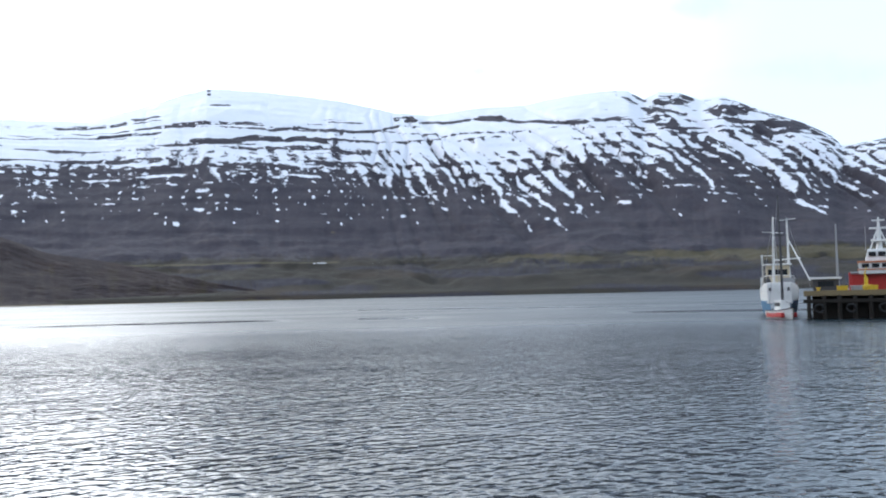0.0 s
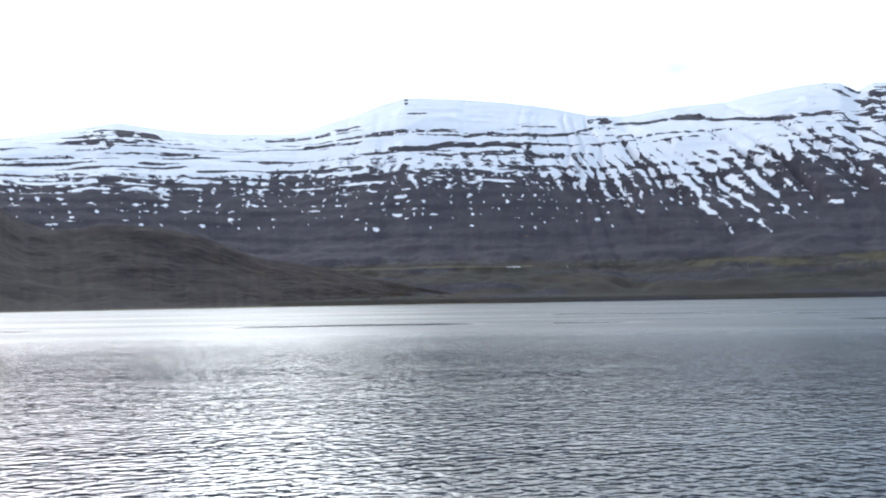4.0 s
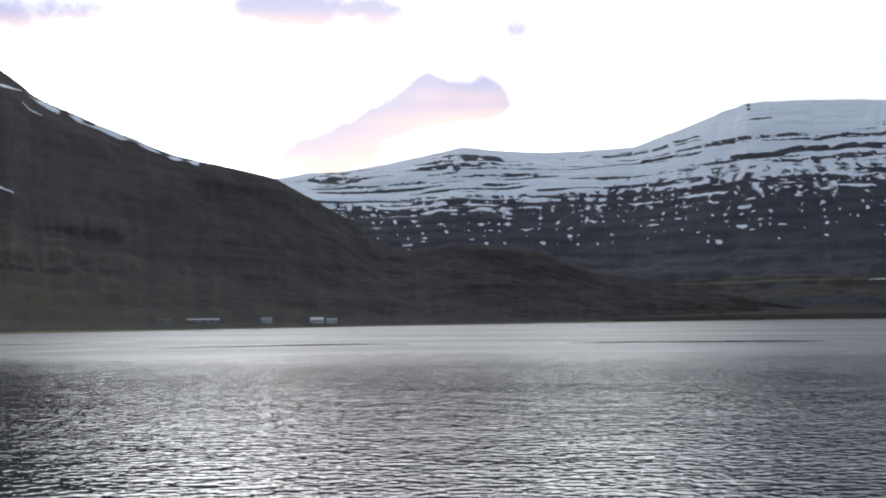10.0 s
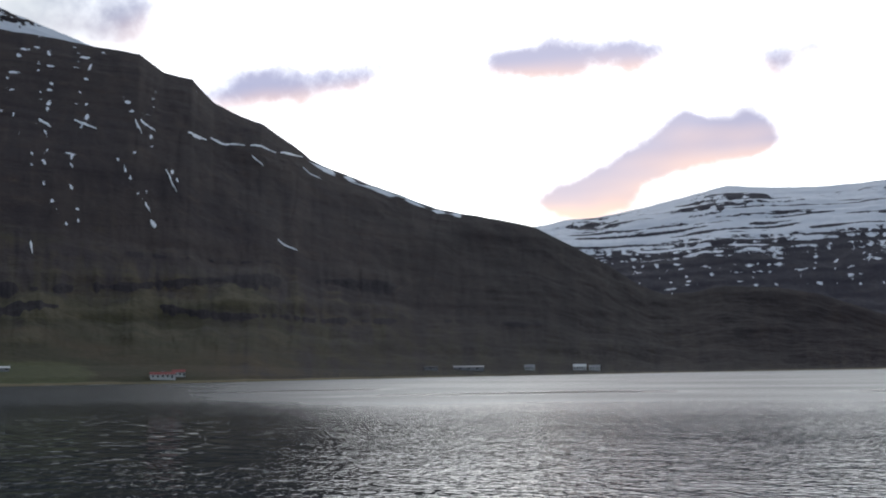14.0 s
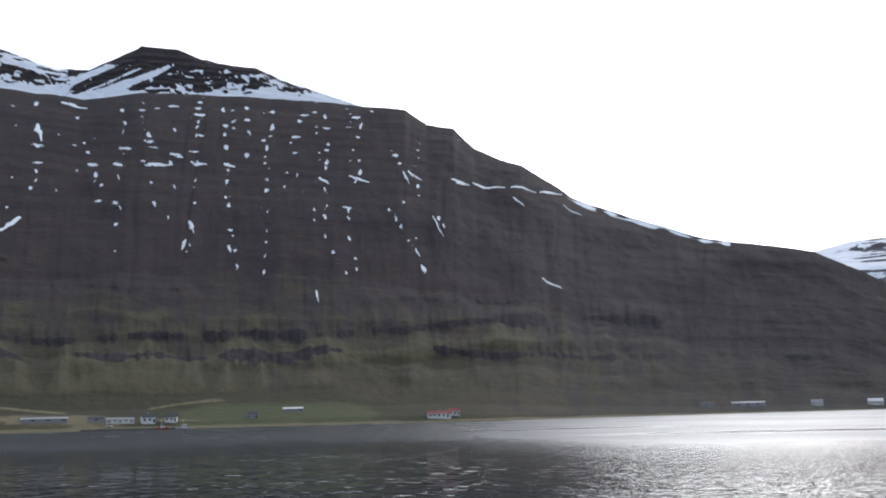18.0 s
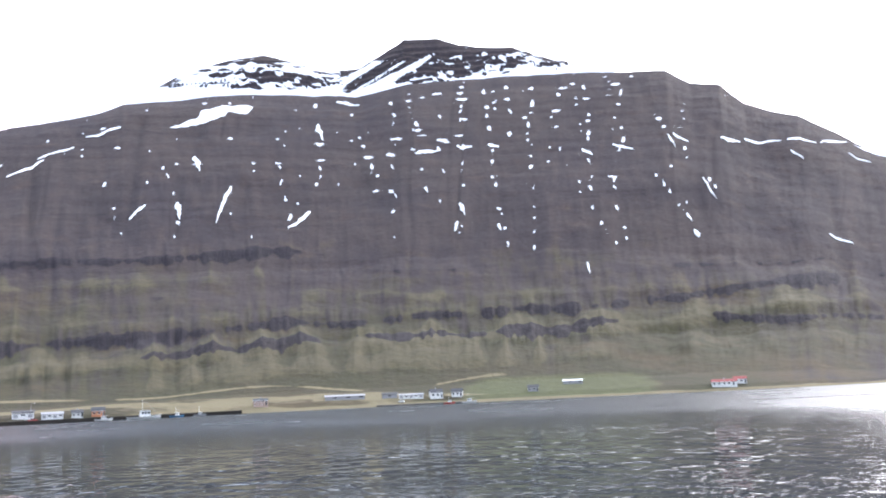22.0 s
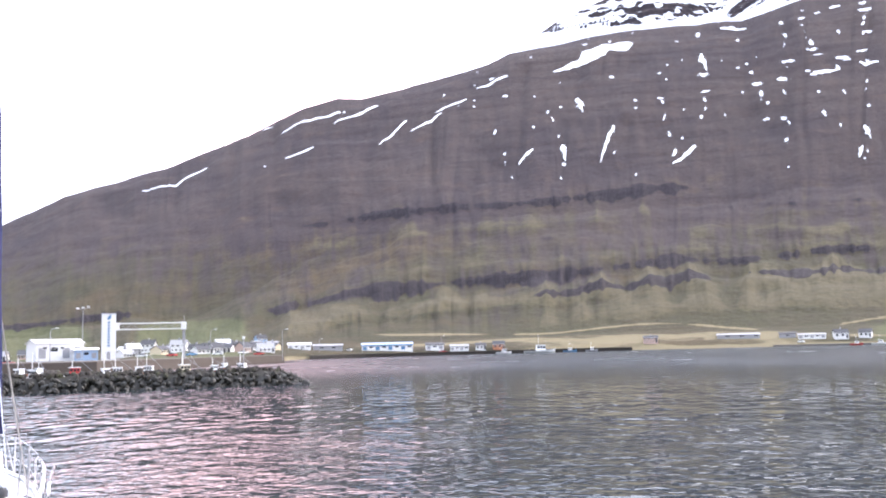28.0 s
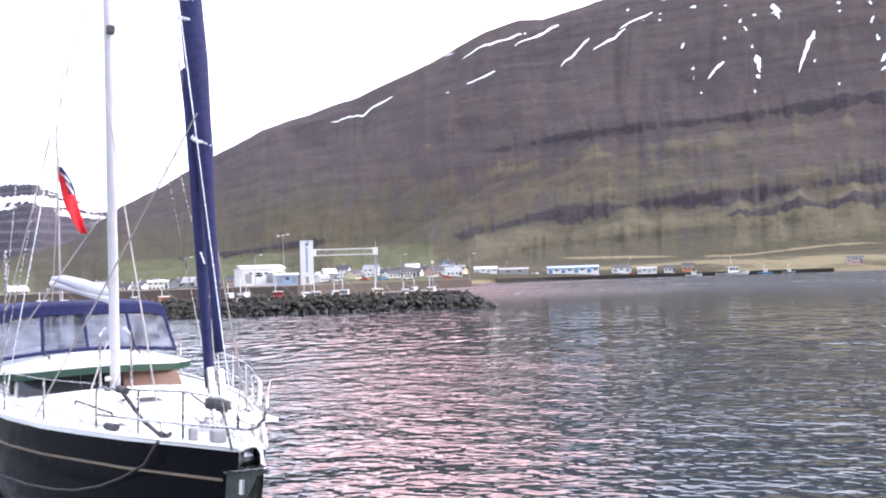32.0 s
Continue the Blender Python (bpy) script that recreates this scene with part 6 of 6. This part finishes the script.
for k in range(3):
    c_ = thing("fish_tub", PIER.matrix_world @ pose(3.6 + 1.4 * k, 1.9, 2.75, 0, 0, 8 * k), "square yellow fish tub on the pier", "tub", "fish tubs on the pier")
    part("tub", cube(-0.5, 0.5, -0.5, 0.5, 0.1, 0.75, 0.06, -0.1), YELLOW if k != 1 else GREY, c_)
    part("foot", cube(-0.45, 0.45, -0.4, 0.4, 0.0, 0.12), DARK, c_)

FISHER = thing("fishing_boat", spot(-24.95, 118, 0, 0), "white and blue fishing boat moored off the pier end", "boat")


def build_fisher(f):
    """Seen from ahead: local x across, y along with the bow towards -y."""
    rings = []
    for k in np.linspace(0, 1, 10):
        wd = 2.25 * min(1.0, (k * 5 + 0.25) ** 0.5 * 0.62 + 0.18)
        zt = 4.0 - 1.3 * smooth(k, 0.05, 0.6)
        rings.append([(s_ * wd * f_, -3 + 20 * k + (1 - f_) * 1.2 * (1 - k), zz) for s_, f_, zz in ((-1, 1.0, zt), (-1, 0.97, 1.9), (-1, 0.86, 0.4), (0, 0.0, -0.8), (1, 0.86, 0.4), (1, 0.97, 1.9), (1, 1.0, zt))])
    part("lower_hull", loft([r_[1:6] for r_ in rings]), BLUE, f, "blue lower hull", flat=False)
    part("upper_hull", loft([r_[0:2] for r_ in rings]), WHITE, f, "white bulwark")
    part("upper_hull", loft([r_[5:7] for r_ in rings]), WHITE, f, "white bulwark")
    part("stem_plate", cube(-1.35, 1.35, -3.1, -2.7, 1.7, 4.05, 0.15), WHITE, f)
    part("deck", loft([[(r_[0][0], r_[0][1], r_[0][2] - 0.7), (r_[6][0], r_[6][1], r_[6][2] - 0.7)] for r_ in rings]), GREY, f)
    for xx in (-1.0, 1.0):
        part("hawse_port", cube(xx - 0.14, xx + 0.14, -3.18, -3.0, 3.05, 3.45, 0.03), DARK, f)
    part("stripe", cube(-1.4, 1.4, -3.16, -2.9, 1.62, 1.8), WHITE, f)
    wh = part("wheelhouse", cube(-1.5, 1.3, 5.5, 9.5, 2.4, 6.2, 0.15), CREAM, f, "cream wheelhouse")
    for k in range(3):
        part("wheelhouse_window", cube(-1.25 + 0.85 * k, -0.65 + 0.85 * k, 5.42, 5.55, 5.0, 5.7), WINDOW, wh)
    part("wheelhouse_roof", cube(-1.75, 1.6, 5.2, 9.8, 6.2, 6.4, 0.05), WHITE, wh)
    part("winch_house", cube(0.4, 1.8, 1.5, 3.0, 2.6, 4.6, 0.1), GREY, f)
    part("fore_mast", rod([(-0.6, 2.0, 3.0), (-0.4, 2.0, 12.0)], [0.17, 0.1], 8), WHITE, f, "white mast")
    part("main_mast", rod([(1.3, 8.0, 4), (1.2, 8.0, 12.2)], [0.18, 0.1], 8), WHITE, f, "white mast")
    part("yard", bar((-1.7, 2.0, 10.2), (0.7, 2.0, 10.0), 0.06, 6), WHITE, f)
    part("yard", bar((0.2, 8.0, 11.9), (2.2, 8.0, 12.1), 0.06, 6), WHITE, f)
    part("gantry_beam", bar((-0.5, 8.0, 6.9), (2.7, 8.0, 7.1), 0.1, 6), WHITE, f)
    part("derrick", rod([(1.3, 8, 9.5), (3.6, 4.0, 4.2)], 0.08, 6), WHITE, f)
    for p, q in (((1.2, 8, 12), (3.9, 12, 3.2)), ((-0.4, 2, 11.8), (0, -2.8, 4.0)), ((-0.4, 2, 11.8), (-2.0, 6, 3.4)), ((1.2, 8, 12), (-0.4, 2, 11.8)), ((-0.5, 2, 9), (1.3, 8, 6))):
        part("stay", bar(p, q, 0.035, 4), GREY, f)
    part("aft_post", rod([(-1.9, 8, 3), (-1.9, 8, 7.6)], 0.1, 6), WHITE, f)
    part("aft_cross", bar((-2.1, 8, 7.5), (-0.5, 8, 7.5), 0.06, 6), WHITE, f)
    part("radar_drum", cube(-1.7, -1.2, 7.6, 8.1, 6.4, 7.0, 0.08), DARK, f)
    part("foredeck_buoy", rod([(-1.2, 0.5, 3.3), (-1.2, 0.5, 3.7), (-1.2, 0.5, 4.4), (-1.2, 0.5, 4.9)], [0.1, 0.3, 0.25, 0.05], 8), DARK, f)
    for k in range(5):
        part("rail_post", bar((-2.0, -1.5 + 2.2 * k, 3.0), (-2.0, -1.5 + 2.2 * k, 4.7), 0.04, 5), WHITE, f)
    part("bow_rail", rod([(-2.0, 7, 4.5), (-1.6, -1.5, 4.8), (0, -3.0, 4.9), (1.6, -1.5, 4.8), (2.0, 7, 4.5)], 0.045, 5), WHITE, f)


build_fisher(FISHER)
SLOOP = small_boat(-25.05, 109.5, 5.8, WHITE, WHITE, "small white and red sloop with a dark mast", -68, 0.5, "boats at the pier", "sloop")
part("red_band", cube(-2.3, 1.9, -0.9, 0.9, 0.2, 0.72, 0.12), RED, SLOOP, "red band round the hull")
part("dark_mast", rod([(0.3, 0, 1.2), (0.2, 0, 8), (0.0, 0, 13.8)], [0.16, 0.13, 0.06], 8), DARK, SLOOP, "tall dark mast")
part("crosstree", bar((0.15, -0.8, 9.2), (0.15, 0.8, 9.2), 0.05, 5), DARK, SLOOP)
part("backstay", bar((0, 0, 13.6), (-3.6, 0, 1.2), 0.025, 4), GREY, SLOOP)

SHIP = thing("red_ship", spot(-29.6, 142, 0, 0), "red-hulled ship with white bridge beyond the pier", "ship")


def ship_parts(f):
    rings = []
    for k in np.linspace(0, 1, 14):
        wd = 4.4 * min(1.0, 0.25 + (k * 4) ** 0.6 * 0.7) if k < 0.5 else 4.4
        zt = 5.2 - 0.5 * smooth(k, 0.0, 0.5)
        x0 = -2.0 + 40 * k
        rings.append([(x0 + (1 - f_) * 2.5 * (1 - k), s_ * wd * f_, zz) for s_, f_, zz in ((-1, 1.0, zt), (-1, 0.93, 2.5), (-1, 0.82, 0.2), (0, 0, -1), (1, 0.82, 0.2), (1, 0.93, 2.5), (1, 1.0, zt))])
    part("hull", loft(rings), RED, f, "deep red hull", flat=False)
    part("bulwark_cap", rod([r_[0] for r_ in rings], 0.16, 6), GREY, f)
    part("stem_plate", cube(-2.3, -1.7, -1.1, 1.1, 0.5, 5.3, 0.2), RED, f)
    part("deck", loft([[(r_[0][0], r_[0][1], r_[0][2] - 0.4), (r_[6][0], r_[6][1], r_[6][2] - 0.4)] for r_ in rings]), GREY, f)
    b = part("bridge", cube(-1.0, 9.5, -3.4, 3.4, 5.0, 6.6, 0.15), WHITE, f, "white bridge")
    part("bridge_band", cube(-1.12, 9.6, -3.5, 3.5, 6.5, 6.75, 0.05), RUST, b)
    part("bridge_band", cube(-1.12, 9.6, -3.46, 3.46, 5.5, 5.7, 0.05), RUST, b)
    for k in range(7):
        part("bridge_window", cube(-0.6 + 1.25 * k, 0.3 + 1.25 * k, -3.46, -3.3, 5.85, 6.4), WINDOW, b)
    top_ = part("top_house", cube(-0.2, 6.6, -2.6, 2.6, 6.7, 8.4, 0.2, 0.12), WHITE, f)
    for k in range(5):
        part("top_window", cube(0.3 + 1.2 * k, 1.2 + 1.2 * k, -2.62, -2.4, 7.4, 8.0), WINDOW, top_)
    mx_ = 1.7
    part("mast", rod([(mx_, 0, 8.2), (mx_, 0, 12.8)], [0.45, 0.12], 8), WHITE, f)
    part("mast_platform", cube(mx_ - 1.0, mx_ + 1.0, -1.0, 1.0, 9.5, 9.75, 0.05), WHITE, f)
    part("radar_bar", cube(mx_ - 1.2, mx_ + 1.2, -0.15, 0.15, 11.2, 11.45, 0.04), WHITE, f)
    part("radar_bar", cube(mx_ - 0.8, mx_ + 0.8, -0.15, 0.15, 12.3, 12.5, 0.04), WHITE, f)
    for s_ in (-1, 1):
        part("mast_strut", bar((mx_ + 1.2 * s_, 0, 8.3), (mx_, 0, 11.6), 0.12, 6), WHITE, f)
    for x0 in (0.0, 5.6):
        part("whip_aerial", bar((x0, 0, 8.3), (x0, 0, 11.5), 0.05, 5), GREY, f)


ship_parts(SHIP)

# ---- snow patches lying on the slope ----
COL_W = np.linspace(0.02, 1.0, 500)


def slope_point(az, el):
    rr, zz, _ = near_slope(np.full(500, float(az)), COL_W)
    els = np.maximum.accumulate(np.degrees(np.arctan2(zz - EYE_H, rr)) + COL_W * 1e-6)
    return float(np.interp(el, els, COL_W))


def snow_patch(az0, el0, az1, el1, wide, seed):
    """A drift from its upper to its lower end, draped on the ground."""
    w0, w1 = slope_point(az0, el0), slope_point(az1, el1)
    wide = wide * (0.55 if az0 > 97 else 0.72 if az0 < 60 else 0.85)
    n, m = 30, 7
    k, j = np.meshgrid(np.linspace(0, 1, n), np.linspace(-1, 1, m), indexing="ij")
    body = np.sin(np.pi * np.clip(k * 0.96 + 0.02, 0, 1)) ** 0.7 * (0.3 + 0.7 * (1 - k))
    torn = 1 + 0.75 * vnoise(k * 7 + seed * 3.7, np.sign(j) * 5 + seed) + 0.5 * vnoise(k * 17 + seed, np.sign(j) * 3 + seed)
    side_m = j * wide * 0.5 * body * np.maximum(torn, 0.12) + wide * 0.16 * vnoise(k * 3.5, seed * 1.9 + j * 0)
    dist = float(curve(NEAR_TOP, az0)) * 0.85
    dx, dy = (az1 - az0) * math.pi / 180 * dist, (w1 - w0) * 1600
    run = max(math.hypot(dx, dy), 1.0)
    nx, ny = -dy / run, dx / run
    az = az0 + (az1 - az0) * k + side_m * nx / dist * 180 / math.pi
    ww = np.clip(w0 + (w1 - w0) * k + side_m * ny / 1600 * 1.8, 0.01, 0.998)
    rr, zz, _ = near_slope(az, ww)
    edge = (np.abs(j) > 0.95) | (k < 0.01) | (k > 0.99)
    zz = zz + np.where(edge, 0.6, 2.6)
    a = np.radians(az)
    pts = np.stack([-np.sin(a) * rr, np.cos(a) * rr, zz], -1)
    ob = part("snow_patch", loft([[tuple(p) for p in row] for row in pts]), SNOW, None, "long drift of old snow in a gully", flat=False)
    return tagged(ob, category="snow patch", group="snow patches on the mountainside")


DRIFTS_LEFT = (87.6, 17.9, 92.6, 16.6, 62, 91.2, 14.9, 90.8, 14.1, 16, 89.0, 13.2, 89.9, 11.0, 12, 92.2, 12.2, 92.0, 11.2, 13, 94.0, 12.0, 94.9, 11.1, 11, 84.2, 11.6, 85.6, 10.6, 11,
               83.6, 16.9, 83.3, 15.9, 15, 82.4, 18.2, 80.9, 18.0, 12, 99.6, 14.4, 101.6, 13.3, 10, 101.8, 14.0, 103.6, 12.5, 10, 98.0, 15.2, 100.0, 14.4, 8, 103.6, 14.9, 106.4, 13.8, 13,
               105.9, 14.5, 109.6, 13.2, 11, 95.4, 16.5, 97.4, 15.8, 9)
DRIFTS_MID = (114.0, 11.1, 117.8, 9.6, 8, 107.6, 12.4, 109.4, 11.7, 7, 74.9, 15.3, 73.9, 15.2, 11, 77.4, 15.1, 75.9, 15.1, 9, 72.9, 15.3, 72.2, 15.1, 11, 67.1, 14.6, 66.4, 14.2, 9,
              74.9, 11.8, 74.6, 11.1, 10, 75.0, 10.7, 75.3, 10.1, 10, 72.5, 10.4, 72.4, 10.0, 9, 61.5, 15.0, 60.6, 14.4, 9, 60.0, 12.2, 59.3, 10.9, 6, 61.1, 10.2, 60.8, 9.7, 6, 60.7, 9.2, 60.5, 8.7, 8)
DRIFTS_RIGHT = (58.7, 14.4, 57.6, 14.0, 12, 57.4, 14.2, 55.3, 13.8, 11, 55.0, 13.8, 53.4, 13.4, 10, 53.2, 13.4, 51.8, 13.2, 9, 53.3, 8.2, 52.1, 7.5, 5, 50.6, 12.4, 49.8, 12.1, 14, 48.8, 11.7, 47.0, 11.2, 9,
                46.6, 11.05, 43.6, 10.1, 10, 67.2, 7.7, 67.1, 7.0, 6, 61.8, 15.0, 61.4, 14.2, 8, 65.2, 14.7, 63.9, 14.3, 7, 51.8, 12.6, 50.7, 11.9, 6, 54.9, 13.2, 54.2, 12.6, 6)
for drifts in (DRIFTS_LEFT, DRIFTS_MID, DRIFTS_RIGHT):
    for i_ in range(0, len(drifts), 5):
        snow_patch(*drifts[i_:i_ + 5], i_ * 0.37 + drifts[i_])

# ---- breakwater of tipped stone ----
BREAKWATER = thing("breakwater", pose(0, 0, 0), "low breakwater of dark tipped boulders", "breakwater", kind="structure")
A0, A1 = Vector((-math.sin(radians(108.8)) * 111, math.cos(radians(108.8)) * 111, 0)), Vector((-math.sin(radians(141)) * 116, math.cos(radians(141)) * 116, 0))
axis = (A1 - A0).normalized()
outward = Vector((axis.y, -axis.x, 0))
if outward.dot(-A0) < 0:
    outward = -outward
length = (A1 - A0).length
rings = []
for k in np.linspace(0, 1, 30):
    p = A0 + axis * (length * k)
    h_ = 1.6 * float(smooth(k, -0.01, 0.05)) + 0.15 * math.sin(k * 40)
    rings.append([tuple(p + outward * o_ + Vector((0, 0, zz))) for o_, zz in ((6.0, -2.5), (2.2, h_), (-2.2, h_), (-6.0, -2.5))])
part("core", loft(rings, False, False), ROCK, BREAKWATER, "bank of small stone")


def boulder(seed):
    bm = bmesh.new()
    bmesh.ops.create_icosphere(bm, subdivisions=1, radius=1.0)
    r_ = random.Random(seed)
    sc = (r_.uniform(0.8, 1.3), r_.uniform(0.7, 1.05), r_.uniform(0.55, 0.85))
    for v in bm.verts:
        v.co *= r_.uniform(0.78, 1.15)
        v.co = Vector((v.co.x * sc[0], v.co.y * sc[1], v.co.z * sc[2]))
    me = bpy.data.meshes.new("boulder")
    bm.to_mesh(me)
    bm.free()
    me.materials.append(ROCK)
    return me


BOULDERS = [boulder(k) for k in range(9)]
rb = random.Random(11)
count = 0
for i_ in range(78):
    for row in range(4):
        k = (i_ + rb.uniform(-0.3, 0.3)) / 77
        if k > 0.88 and row == 0:
            continue
        off, zz = ((5.0, 0.0), (4.1, 0.55), (3.2, 1.1), (1.9, 1.65))[row]
        zz *= float(smooth(k, -0.03, 0.05))
        ob = new("boulder", BOULDERS[rb.randrange(9)])
        ob.parent = BREAKWATER
        sz = rb.uniform(0.26, 0.58)
        p = A0 + axis * (length * k) + outward * (off + rb.uniform(-0.4, 0.4))
        ob.matrix_world = pose(p.x, p.y, zz + rb.uniform(-0.2, 0.25), rb.uniform(0, 360), rb.uniform(0, 360), rb.uniform(0, 360)) @ Matrix.Scale(sz, 4)
        count += 1
verts, faces = [], []
for i_ in range(900):
    k = rb.random()
    o_ = rb.uniform(-4.5, 5.6)
    p = A0 + axis * (length * k) + outward * o_
    zz = (1.72 - 0.55 * max(0.0, abs(o_) - 2.0)) * float(smooth(k, -0.03, 0.05))
    mm = pose(p.x, p.y, zz, rb.uniform(0, 360), rb.uniform(0, 360), 0) @ Matrix.Scale(rb.uniform(0.2, 0.45), 4)
    src = BOULDERS[rb.randrange(9)]
    base = len(verts)
    verts += [tuple(mm @ v.co) for v in src.vertices]
    faces += [tuple(base + q for q in f_.vertices) for f_ in src.polygons]
loose = bpy.data.meshes.new("loose_stone")
loose.from_pydata(verts, [], faces)
loose.materials.append(ROCK)
loose_ob = new("loose_stone", loose)
loose_ob.parent = BREAKWATER
tagged(loose_ob, kind="stuff")
BEACON = thing("beacon_post", pose(A0.x + axis.x * 6, A0.y + axis.y * 6, 1.6), "thin grey marker post on the breakwater end", "post")
part("post", bar((0, 0, 0), (0, 0, 3.6), 0.06, 6), GREY, BEACON)
part("lamp", cube(-0.12, 0.12, -0.12, 0.12, 3.6, 3.9, 0.03), WHITE, BEACON)

# the quay under the camera
bm = cube(-2.0, 40.0, -45.0, 1.0, -3.0, 1.9, 0.05)
tagged(part("quay_here", bm, CONCRETE, None, "worn concrete quay edge underfoot"), category="quay", kind="structure")
